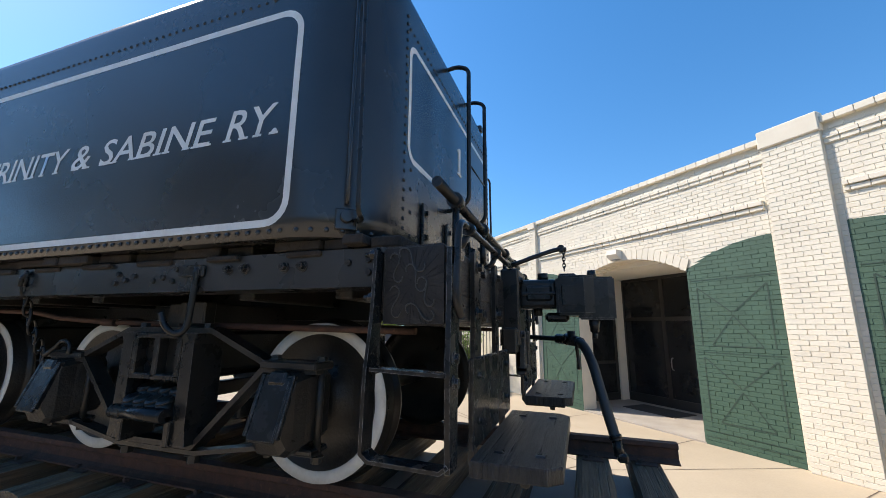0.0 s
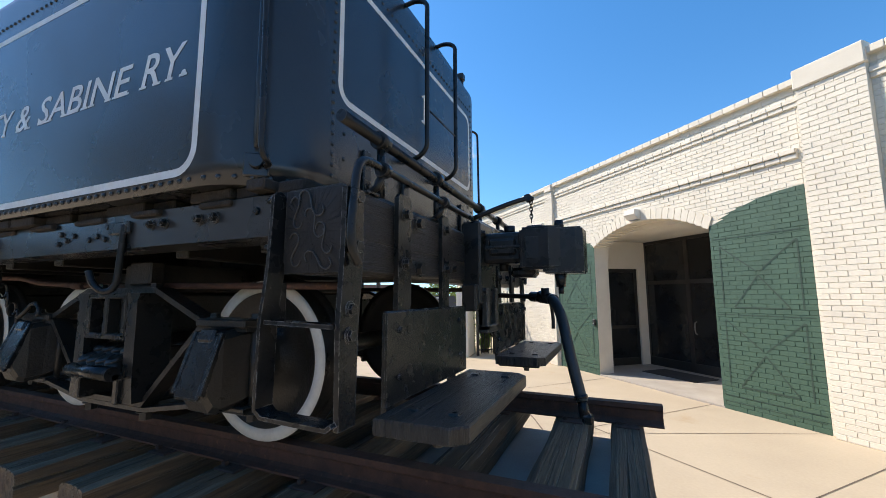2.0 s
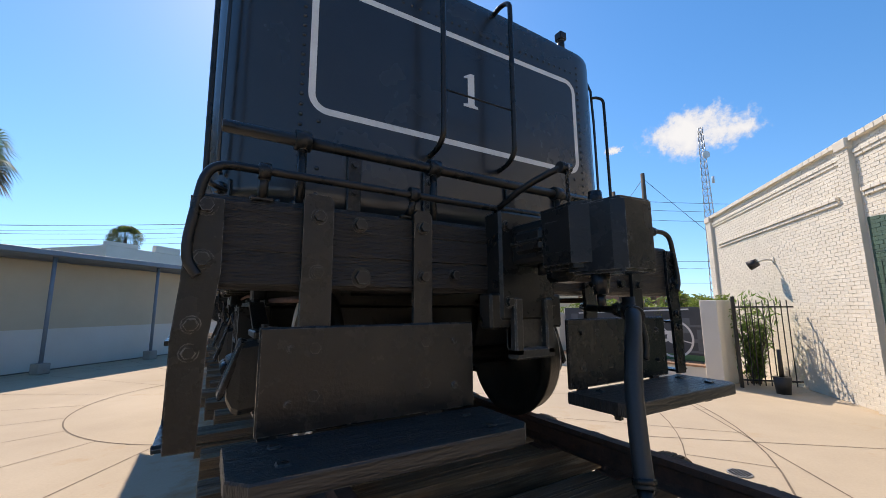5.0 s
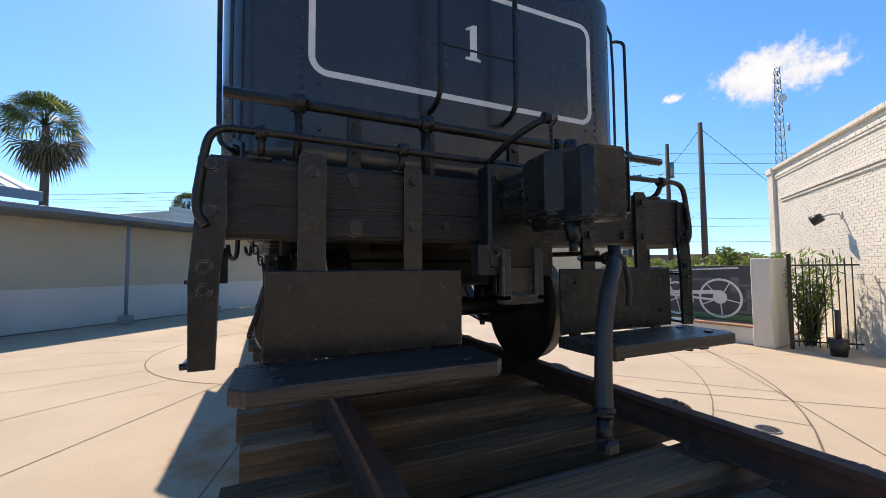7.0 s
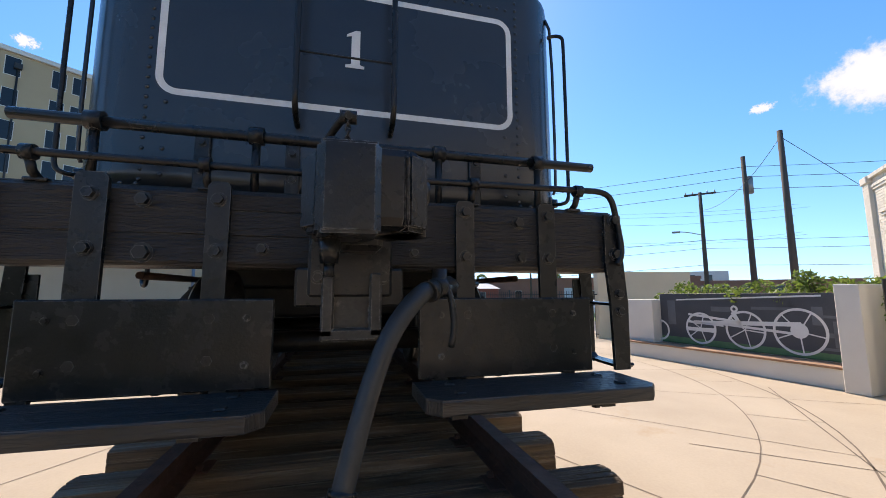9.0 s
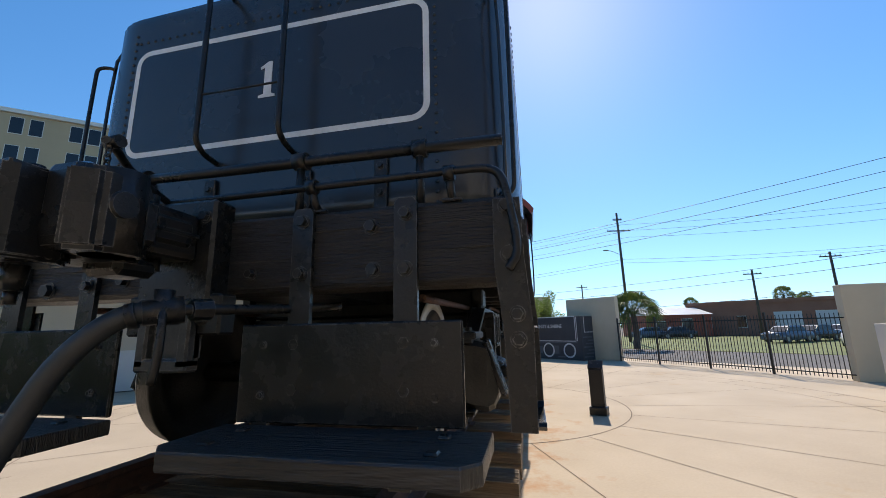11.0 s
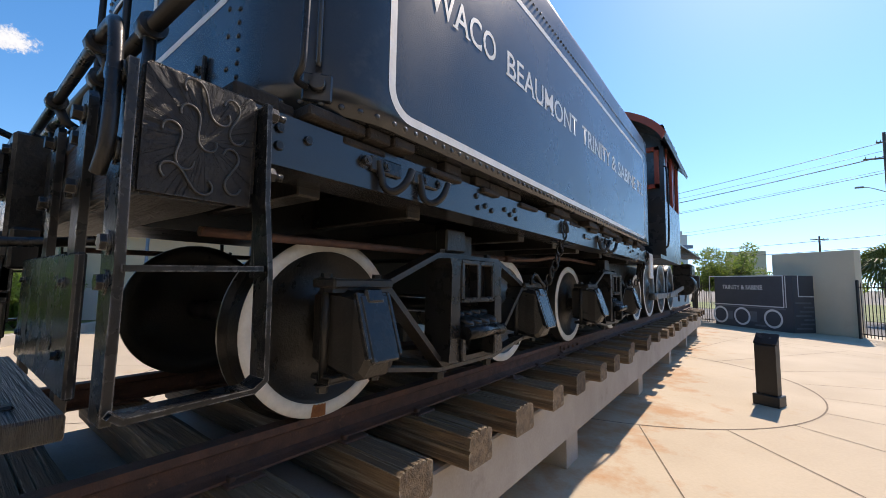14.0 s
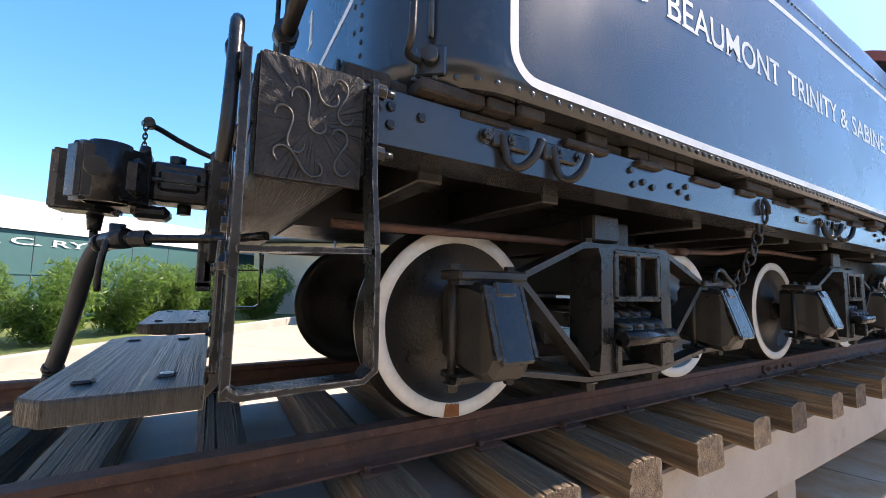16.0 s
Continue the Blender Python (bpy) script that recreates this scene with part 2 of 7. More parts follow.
FRAMEDARK = material("dark_frame", (0.02, 0.018, 0.016), 0.5, second=(0.03, 0.027, 0.024), scale=5, fine=50, bump=0.1)
HOSE = material("hose_rubber", (0.020, 0.024, 0.027), 0.5, second=(0.034, 0.036, 0.037), scale=9, fine=100, bump=0.3)
CABRED = material("cab_red", (0.32, 0.055, 0.022), 0.5, second=(0.24, 0.04, 0.018), scale=4, fine=60, bump=0.2)
MURAL = material("mural_grey", (0.045, 0.050, 0.058), 0.6, second=(0.065, 0.070, 0.078), scale=1.5, fine=40, bump=0.1, third=(0.03, 0.034, 0.04), third_scale=1.4, third_at=0.6)
MURALMID = material("mural_mid_grey", (0.12, 0.13, 0.145), 0.6, second=(0.09, 0.10, 0.11), scale=3, fine=40, bump=0.1)
MURALWHITE = material("mural_white", (0.68, 0.68, 0.66), 0.6, second=(0.6, 0.6, 0.58), scale=3, fine=40, bump=0.1)
MURALGREEN = material("mural_green", (0.09, 0.20, 0.085), 0.7, second=(0.06, 0.14, 0.06), scale=3, fine=40, bump=0.1)
CAP = material("brick_cap", (0.38, 0.22, 0.13), 0.8, second=(0.30, 0.17, 0.10), scale=4, fine=40, bump=0.4)
GREENCAR = material("green_carriage", (0.045, 0.125, 0.118), 0.5, second=(0.036, 0.100, 0.096), scale=1.2, fine=50, bump=0.15, third=(0.06, 0.15, 0.14), third_scale=1.5, third_at=0.64)
CARROOF = material("carriage_roof", (0.76, 0.75, 0.72), 0.5, second=(0.68, 0.67, 0.64), scale=1.5, fine=40, bump=0.1)
LEAF = material("oleander_leaf", (0.075, 0.135, 0.030), 0.5, second=(0.045, 0.095, 0.022), scale=3, fine=20, bump=0.0, island=0.35)
LEAFB = material("tree_leaf", (0.085, 0.120, 0.028), 0.55, second=(0.055, 0.085, 0.022), scale=2, fine=20, bump=0.0, island=0.35)
PALMLEAF = material("palm_frond", (0.060, 0.090, 0.025), 0.55, second=(0.040, 0.062, 0.018), scale=2, fine=20, bump=0.0, island=0.3)
PALMDEAD = material("dry_frond", (0.16, 0.115, 0.055), 0.8, second=(0.10, 0.07, 0.035), scale=2, fine=20, bump=0.0, island=0.3)
BARK = material("bark", (0.14, 0.105, 0.075), 0.9, second=(0.08, 0.06, 0.045), scale=6, fine=40, bump=0.8, bump_dist=0.02)
GRASS = material("grass", (0.14, 0.17, 0.045), 0.9, second=(0.10, 0.13, 0.035), scale=0.4, fine=12, bump=0.5, third=(0.22, 0.19, 0.08), third_scale=0.3, third_at=0.58)
ASPHALT = material("asphalt", (0.115, 0.11, 0.105), 0.9, second=(0.085, 0.08, 0.075), scale=0.5, fine=30, bump=0.3)
EARTH = material("town_ground", (0.19, 0.17, 0.14), 0.95, second=(0.14, 0.125, 0.10), scale=0.1, fine=4, bump=0.2)
REDBRICK = material("red_brick", (0.34, 0.15, 0.095), 0.85, second=(0.27, 0.12, 0.075), scale=0.5, fine=8, bump=0.3)
POLE = material("pole_timber", (0.10, 0.078, 0.06), 0.9, second=(0.065, 0.05, 0.04), scale=3, fine=30, bump=0.6, stretch=(4, 4, 0.5))
STEEL = material("grey_steel", (0.32, 0.32, 0.31), 0.45, 0.6, second=(0.24, 0.24, 0.23), scale=4, fine=50, bump=0.1)
IRONFENCE = material("fence_black", (0.012, 0.012, 0.013), 0.4, second=(0.02, 0.02, 0.02), scale=6, fine=60, bump=0.1)
MAT_RUBBER = material("door_mat", (0.035, 0.033, 0.03), 0.95, second=(0.05, 0.047, 0.043), scale=8, fine=120, bump=0.6)

def let_light_through(m, share, tint):
    """Leaves pass on part of the light that falls on their back."""
    n, l = m.node_tree.nodes, m.node_tree.links
    tr, mx = n.new("ShaderNodeBsdfTranslucent"), n.new("ShaderNodeMixShader")
    tr.inputs[0].default_value = (*tint, 1)
    mx.inputs[0].default_value = share
    l.new(n["Principled BSDF"].outputs[0], mx.inputs[1])
    l.new(tr.outputs[0], mx.inputs[2])
    l.new(mx.outputs[0], n["Material Output"].inputs[0])


let_light_through(LEAF, 0.45, (0.22, 0.36, 0.06))
let_light_through(LEAFB, 0.45, (0.24, 0.33, 0.06))
let_light_through(PALMLEAF, 0.35, (0.16, 0.22, 0.05))

# ---- building blocks ----
def box(bm, x0, x1, y0, y1, z0, z1, m=None, bevel=0.0, seg=1):
    vs = [bm.verts.new((x, y, z)) for x in (x0, x1) for y in (y0, y1) for z in (z0, z1)]
    fs = [bm.faces.new([vs[i] for i in q]) for q in ((0, 1, 3, 2), (4, 6, 7, 5), (0, 4, 5, 1), (2, 3, 7, 6), (0, 2, 6, 4), (1, 5, 7, 3))]
    if bevel:
        es = list({e for f in fs for e in f.edges})
        r = bmesh.ops.bevel(bm, geom=es, offset=bevel, segments=seg, profile=0.5, affect="EDGES")
        vs = list({v for f in r["faces"] for v in f.verts} | {v for v in vs if v.is_valid})
    if m is not None:
        for v in vs:
            v.co = m @ v.co
    return vs


def loft(bm, rings, caps=True, smooth=True, closed=True):
    """Skin over rings of points of one length."""
    vr = [[bm.verts.new(p) for p in r] for r in rings]
    n = len(vr[0])
    for a, b in zip(vr, vr[1:]):
        for i in range(n if closed else n - 1):
            j = (i + 1) % n
            f = bm.faces.new((a[i], a[j], b[j], b[i]))
            f.smooth = smooth
    if caps and closed:
        bm.faces.new(vr[0][::-1])
        bm.faces.new(vr[-1])
    return vr


def cyl(bm, p0, p1, r0, r1=None, seg=16, caps=True, smooth=True):
    p0, p1 = Vector(p0), Vector(p1)
    r1 = r0 if r1 is None else r1
    q = (p1 - p0).to_track_quat("Z", "Y")
    ring = [Vector((math.cos(a), math.sin(a), 0)) for a in (2 * math.pi * i / seg for i in range(seg))]
    loft(bm, [[p0 + q @ (c * r0) for c in ring], [p1 + q @ (c * r1) for c in ring]], caps, smooth)


def tube(bm, pts, r, seg=8, smooth_pts=0, taper=None):
    """A round bar bent along points."""
    pts = [Vector(p) for p in pts]
    for _ in range(smooth_pts):
        out = [pts[0]]
        for a, b in zip(pts, pts[1:]):
            out += [a.lerp(b, 0.25), a.lerp(b, 0.75)]
        pts = out + [pts[-1]]
    rings = []
    side = None
    for i, p in enumerate(pts):
        d = (pts[min(i + 1, len(pts) - 1)] - pts[max(i - 1, 0)]).normalized()
        if side is None:
            side = d.orthogonal().normalized()
        side = (side - d * side.dot(d)).normalized()
        up = d.cross(side)
        k = r if taper is None else r + (taper - r) * i / (len(pts) - 1)
        rings.append([p + side * math.cos(a) * k + up * math.sin(a) * k for a in (2 * math.pi * j / seg for j in range(seg))])
    loft(bm, rings)


def bar(bm, pts, w, h, wide=(1, 0, 0)):
    """A flat bar bent along points; wide is the direction of its width."""
    pts = [Vector(p) for p in pts]
    wide = Vector(wide).normalized()
    rings = []
    for i, p in enumerate(pts):
        d0 = (pts[i] - pts[i - 1]).normalized() if i else (pts[1] - pts[0]).normalized()
        d1 = (pts[i + 1] - pts[i]).normalized() if i < len(pts) - 1 else d0
        d = (d0 + d1).normalized()
        n = d.cross(wide).normalized()
        k = 1 / max(0.5, d.dot(d1))
        rings.append([p + wide * (w / 2 * a) + n * (h / 2 * b * k) for a, b in ((-1, -1), (1, -1), (1, 1), (-1, 1))])
    loft(bm, rings, smooth=False)


def nut(bm, p, axis, r=0.022, h=0.018, washer=True, stub=0.0):
    p, a = Vector(p), Vector(axis).normalized()
    if washer:
        cyl(bm, p, p + a * 0.005, r * 1.35, seg=12)
    cyl(bm, p + a * 0.004, p + a * (h + 0.004), r, r * 0.96, seg=6, smooth=False)
    if stub:
        cyl(bm, p + a * h, p + a * (h + stub), r * 0.5, seg=8)


def dome(bm, p, axis, r):
    """A low rivet head."""
    p = Vector(p)
    q = Vector(axis).to_track_quat("Z", "Y")
    rings = [[p + q @ Vector((math.cos(a) * r * k, math.sin(a) * r * k, r * h)) for a in (math.pi * i / 3 for i in range(6))] for k, h in ((1, 0), (0.85, 0.38), (0.4, 0.6))]
    vr = loft(bm, rings, caps=False)
    bm.faces.new(vr[-1])


def prism(bm, outline, axis, a, b):
    """A flat outline in two coordinates pulled along the axis from a to b."""
    def at(u, v, w):
        return {"x": (w, u, v), "y": (u, w, v), "z": (u, v, w)}[axis]
    loft(bm, [[at(u, v, a) for u, v in outline], [at(u, v, b) for u, v in outline]], smooth=False)


def to_mesh(name, bm, mat):
    bmesh.ops.recalc_face_normals(bm, faces=bm.faces)
    me = bpy.data.meshes.new(name)
    bm.to_mesh(me)
    bm.free()
    for k in (mat if isinstance(mat, (list, tuple)) else [mat]):
        me.materials.append(k)
    return me


def part(name, bm, mat, parent=None, label=""):
    ob = new(name, to_mesh(name, bm, mat))
    ob.parent = parent
    return tagged(ob, label)


def thing(name, label, category, at=(0, 0, 0), turn=0.0, group="", kind=""):
    ob = new(name)
    ob.matrix_world = pose(*at, 0, 0, turn)
    ob.empty_display_size = 0.2
    return tagged(ob, label, category, group, kind)


def solid(name, bm, mat, label, category, group="", kind=""):
    return tagged(new(name, to_mesh(name, bm, mat)), label, category, group, kind)


def B():
    return bmesh.new()


def letters(text, length, height, weight=0.0, depth=0.002):
    """The flat mesh of a line of writing, of the given length and capital height, from its lower left corner, in x and y."""
    cu = bpy.data.curves.new("letters", "FONT")
    cu.body, cu.extrude, cu.offset, cu.resolution_u = text, 0.0, weight, 3
    tmp = new("letters", cu)
    bpy.context.view_layer.update()
    me = bpy.data.meshes.new_from_object(tmp.evaluated_get(bpy.context.evaluated_depsgraph_get()))
    bpy.data.objects.remove(tmp)
    # slab serifs: a short foot or cap on every stem end
    co = np.array([v.co[:] for v in me.vertices])
    cap_y = 0.729
    extra = []
    for e in me.edges:
        (xa, ya, _), (xb, yb, _) = co[e.vertices[0]], co[e.vertices[1]]
        for level, s in ((0.0, 1), (cap_y, -1)):
            if abs(ya - level) < 0.022 and abs(yb - level) < 0.022 and abs(xa - xb) > 0.04:
                x0, x1, y1 = min(xa, xb) - 0.055, max(xa, xb) + 0.055, level + s * 0.05 - s * weight
                extra.append(((x0, level - s * weight), (x1, level - s * weight), (x1, y1), (x0, y1)))
    bm = bmesh.new()
    bm.from_mesh(me)
    for i, q in enumerate(extra):
        bm.faces.new([bm.verts.new((u, v, 0.0005 * (1 + i % 3))) for u, v in q])
    bmesh.ops.recalc_face_normals(bm, faces=bm.faces)
    bm.to_mesh(me)
    bm.free()
    co = np.array([v.co[:] for v in me.vertices])
    lo, hi = co.min(0), co.max(0)
    for v in me.vertices:
        v.co = ((v.co.x - lo[0]) / (hi[0] - lo[0]) * length, v.co.y / 0.73 * height, depth + v.co.z)
    return me


def rounded_frame(bm, u0, u1, v0, v1, w, r, to, seg=6, steps=0):
    """A band of width w round a rectangle with rounded corners; to() turns two coordinates into a place."""
    def loop(i):
        out = []
        for cu, cv, a0 in ((u1 - r, v1 - r, 0), (u0 + r, v1 - r, 90), (u0 + r, v0 + r, 180), (u1 - r, v0 + r, 270)):
            for k in range(seg + 1):
                a = radians(a0 + 90 * k / seg)
                out.append((cu + (r - i) * math.cos(a), cv + (r - i) * math.sin(a)))
        if steps:
            k, full = seg + 1, []
            for c in range(4):
                full += out[c * k:(c + 1) * k]
                (ua, va), (ub, vb) = out[c * k + seg], out[(c + 1) * k % len(out)]
                full += [(ua + (ub - ua) * q / steps, va + (vb - va) * q / steps) for q in range(1, steps)]
            out = full
        return out
    a, b = [bm.verts.new(to(*p)) for p in loop(0)], [bm.verts.new(to(*p)) for p in loop(w)]
    for i in range(len(a)):
        j = (i + 1) % len(a)
        bm.faces.new((a[i], a[j], b[j], b[i]))

# ---- setting: the plaza, its axes turned 48 degrees from the track ----
GZ = -1.155
SITE = pose(0, 0, 0, 0, 0, 48.0)      # local x runs along the lawn's kerb line, local y away from the street
BRICKS = pose(0, 0, 0, 0, 0, 44.0)    # local x runs along the brick building, local y away from its face


def on_site(s, n, z=0.0):
    return SITE @ Vector((s, n, z))


def placed(ob, s=0.0, n=0.0, z=GZ, turn=0.0, axes=SITE):
    ob.matrix_world = axes @ pose(s, n, z, 0, 0, turn)
    return ob


def at_bricks(ob, s=0.0, z=GZ):
    """Set on the brick building's own axes, s metres along its face."""
    return placed(ob, s, FACE, z, 0.0, BRICKS)


bm = B()
box(bm, -900, 900, -900, 900, -0.3, -0.06)
ground = solid("ground", bm, EARTH, "dry brown town ground reaching to the horizon", "ground", kind="structure")
ground.location.z = GZ
bm = B()
box(bm, -7.5, 21.0, -8.2, 15.2, -0.05, 0.0)
placed(solid("pavement", bm, PAVE, "warm buff concrete plaza with saw-cut joints and stains", "pavement", kind="structure"))
bm = B()
box(bm, 21.0, 30, -60, 60, -0.055, -0.04)
placed(solid("road", bm, ASPHALT, "grey worn asphalt street beyond the fence", "road", kind="structure"))
bm = B()
box(bm, 30, 62, -4, 40, -0.055, -0.02)
placed(solid("lawn", bm, GRASS, "sunlit yellow green grass lot across the street", "grass", kind="structure"))
bm = B()
box(bm, -40, -7.62, -30, 40, -0.055, 0.10)
placed(solid("lawn", bm, GRASS, "strip of lawn behind the plaza kerb", "grass", kind="structure"))
bm = B()
for i in range(18):
    box(bm, -7.64, -7.42, -30 + i * 3.0, -27.012 + i * 3.0, -0.05, 0.28, bevel=0.02)
placed(solid("kerb", bm, DECK, "low pale concrete kerb wall along the lawn", "kerb", kind="structure"))


def strip(bm, pts, w):
    """A narrow flat joint along points on the plaza."""
    pts = [Vector((*p[:2], 0)) for p in pts]
    prev = None
    for i, p in enumerate(pts):
        d = (pts[min(i + 1, len(pts) - 1)] - pts[max(i - 1, 0)]).normalized()
        n = Vector((-d.y, d.x, 0)) * w / 2
        now = (bm.verts.new(p + n), bm.verts.new(p - n))
        if prev:
            bm.faces.new((prev[0], prev[1], now[1], now[0]))
        prev = now


def arc(c, r, a0, a1, n=40):
    return [(c[0] + r * math.cos(radians(a0 + (a1 - a0) * i / n)), c[1] + r * math.sin(radians(a0 + (a1 - a0) * i / n))) for i in range(n + 1)]


bm = B()
CEN = (0.0, 8.6)                       # the rings of the plaza lie about the middle of the train
for r, w in ((3.38, 0.022), (8.15, 0.014), (9.1, 0.022)):
    strip(bm, arc(CEN, r, 0, 360, 90), w)
for k in range(40):
    a = radians(9 * k + 4)
    r0, r1 = (8.15, 9.1) if k % 2 else (3.38, 16.5 if k % 4 == 0 else 9.1)
    strip(bm, [(CEN[0] + r * math.cos(a), CEN[1] + r * math.sin(a)) for r in (r0, r1)], 0.012)
for k in range(6):
    strip(bm, [on_site(-7.3, -5.9 + 2.4 * k), on_site(-1.5, -5.9 + 2.4 * k)], 0.012)
    strip(bm, [on_site(-7.3 + 2.4 * k, -6.0), on_site(-7.3 + 2.4 * k, -1.5)], 0.014)
strip(bm, [on_site(-7.3, -3.2), on_site(9.0, -3.2)], 0.018)
joints = solid("pavement_joint", bm, JOINT, "thin dark joints in rings and rays across the concrete", "joint", kind="structure")
joints.location.z = GZ + 0.004

# ---- the raised track ----
TRACK0, TRACK1 = -1.09, 17.4
bm = B()
box(bm, -1.08, 1.08, -0.95, TRACK1, -0.78, -0.365, bevel=0.012)
plinth = solid("track_plinth", bm, DECK, "long raised concrete slab on piers carrying the track", "plinth", kind="structure")
for k in range(6):
    y = 0.35 + 3.3 * k
    bm = B()
    box(bm, -0.98, 0.98, y, y + 0.32, GZ + 0.002, -0.78)
    part("pier", bm, DECK, plinth)

RAIL_SHAPE = [(-0.036, 0), (0.036, 0), (0.037, -0.030), (0.028, -0.040), (0.010, -0.046), (0.009, -0.108), (0.030, -0.122), (0.065, -0.130), (0.065, -0.140),
              (-0.065, -0.140), (-0.065, -0.130), (-0.030, -0.122), (-0.009, -0.108), (-0.010, -0.046), (-0.028, -0.040), (-0.037, -0.030)]
for sx in (-1, 1):
    bm = B()
    prism(bm, [(sx * 0.755 + u, v) for u, v in RAIL_SHAPE], "y", TRACK0, TRACK1)
    rail = solid("rail", bm, RAIL, "rusty brown steel rail spiked to timber ties", "rail", group="rails of the track")
    for yj in (4.35, 12.6):
        bm = B()
        for side in (-1, 1):
            prism(bm, [(sx * 0.755 + side * u, v) for u, v in ((0.011, -0.05), (0.026, -0.045), (0.022, -0.085), (0.05, -0.118), (0.011, -0.11))], "y", yj - 0.3, yj + 0.3)
            for q in (-0.22, -0.07, 0.07, 0.22):
                nut(bm, (sx * 0.755 + side * 0.02, yj + q, -0.078), (side, 0, 0), 0.018, 0.02)
        part("joint_bar", bm, RAIL, rail, "bolted rusty joint bar")

rng = random.Random(5)
tie_y, y = [], -0.86
for g in (0.36, 0.53, 0.52, 0.53, 0.55, 0.56, 0.58):
    tie_y.append(y)
    y += g
while y < TRACK1 - 0.1:
    tie_y.append(y)
    y += 0.58 + rng.uniform(-0.03, 0.03)
for i, y in enumerate(tie_y):
    bm = B()
    L, w, h = 1.25 + rng.uniform(-0.05, 0.05), rng.uniform(0.105, 0.125), rng.uniform(0.17, 0.19)
    nx = 18
    ys = [-1, -0.72, -0.66, -0.6, -0.3, -0.22, -0.15, 0.1, 0.17, 0.24, 0.55, 0.61, 0.67, 1]
    split = [rng.uniform(0.2, 1.0) for _ in range(4)]
    rings = []
    for k in range(nx + 1):
        x = -L + 2 * L * k / nx + (rng.uniform(-0.012, 0.012) if 0 < k < nx else 0)
        end = 1.0 - min(1.0, min(k, nx - k) / 2.5)
        j = [noise.noise(Vector((x * 2.1, i * 3.7, q))) * 0.012 for q in range(6)]
        top = []
        for q, yy in enumerate(ys):
            deep = 0.0
            if q in (2, 5, 8, 11):
                deep = 0.034 * split[q // 3] * max(0.0, 0.25 + noise.noise(Vector((x * 1.4, i * 1.9, q))) + 0.5 * end)
            top.append((x, yy * (w - 0.006) + (j[1] if abs(yy) == 1 else 0), h - deep - (0.012 if abs(yy) == 1 else 0) + 0.4 * j[2] - 0.010 * end * abs(yy)))
        rings.append([(x, -w + j[0], 0.012), (x, -w + 0.012, 0), (x, w - 0.012, 0), (x, w + j[3], 0.012), (x, w + j[4], 0.09), (x, w - 0.018 * split[0], 0.10), (x, w + j[4], 0.11)] + top[::-1] + [(x, -w + j[5], 0.11), (x, -w + 0.018 * split[1], 0.10), (x, -w + j[5], 0.085)])
    loft(bm, rings, smooth=False)
    tie = solid("railroad_tie", bm, TIE, "weathered split grey brown timber railroad tie", "railroad tie", group="ties under the track")
    tie.location = (rng.uniform(-0.05, 0.03), y, -0.146 - h)
    tie.rotation_euler.z = radians(rng.uniform(-0.8, 0.8))
    for sx in (-1, 1):
        bm = B()
        box(bm, sx * 0.755 - 0.13, sx * 0.755 + 0.13, -0.075, 0.075, h - 0.004, h + 0.009, bevel=0.004)
        for px, py in ((-0.085, 0.045), (0.085, -0.045)):
            box(bm, sx * 0.755 + px - 0.016, sx * 0.755 + px + 0.016, py - 0.014, py + 0.014, h + 0.006, h + 0.032, bevel=0.005)
        part("tie_plate", bm, RAIL, tie, "rusty spiked tie plate")

# ---- the tender ----
tender = thing("tender", "black riveted steam locomotive tender lettered in white, standing on the rails", "railroad tender")
TX, TR, TY0, TY1, TZ0, TZ1 = 1.372, 0.39, 0.36, 5.84, 1.205, 2.70


def tank_outline(step=0.12):
    """Half round the tank, from its front left corner round the rear to the front right: place and outward normal."""
    out = []
    n = int((TY1 - TY0 - TR) / step)
    for i in range(n + 1):
        out.append((-TX, TY1 - (TY1 - TY0 - TR) * i / n, -1, 0))
    for i in range(1, 9):
        a = radians(180 + 90 * i / 9)
        out.append((-TX + TR + TR * math.cos(a), TY0 + TR + TR * math.sin(a), math.cos(a), math.sin(a)))
    n2 = int(2 * (TX - TR) / step)
    for i in range(n2 + 1):
        out.append((-TX + TR + 2 * (TX - TR) * i / n2, TY0, 0, -1))
    return out + [(-x, y, -nx, ny) for x, y, nx, ny in reversed(out[:-(n2 + 1)])]


def dent(x, y, z):
    """How far the hand-worked plates stand out at a place."""
    return 0.0036 * noise.noise(Vector((x * 1.3 + 7, y * 1.3, z * 1.5))) + 0.0006 * noise.noise(Vector((x * 3, y * 3, z * 3)))


bm = B()
edge = tank_outline()
rows = []
for k in range(15):
    z = TZ0 + (TZ1 - 0.05 - TZ0) * k / 14
    rows.append([(x + nx * d, y + ny * d, z) for x, y, nx, ny in edge for d in (dent(x, y, z),)])
for inset, dz in ((0.002, 0.045), (0.012, 0.055)):
    rows.append([(x - nx * inset, y - ny * inset, TZ1 - 0.05 + dz + 0.03 * math.cos(x * 1.1) - 0.02 + 0.012 * noise.noise(Vector((x, y * 1.3, 3)))) for x, y, nx, ny in edge])
vr = loft(bm, rows, closed=False)
bm.faces.new([v for v in vr[-1]])
bm.faces.new([v for v in vr[0]])
for a, b in zip(vr, vr[1:]):
    bm.faces.new((a[0], a[-1], b[-1], b[0]))
tank = part("tank", bm, TANK, tender, "black painted riveted steel water tank")

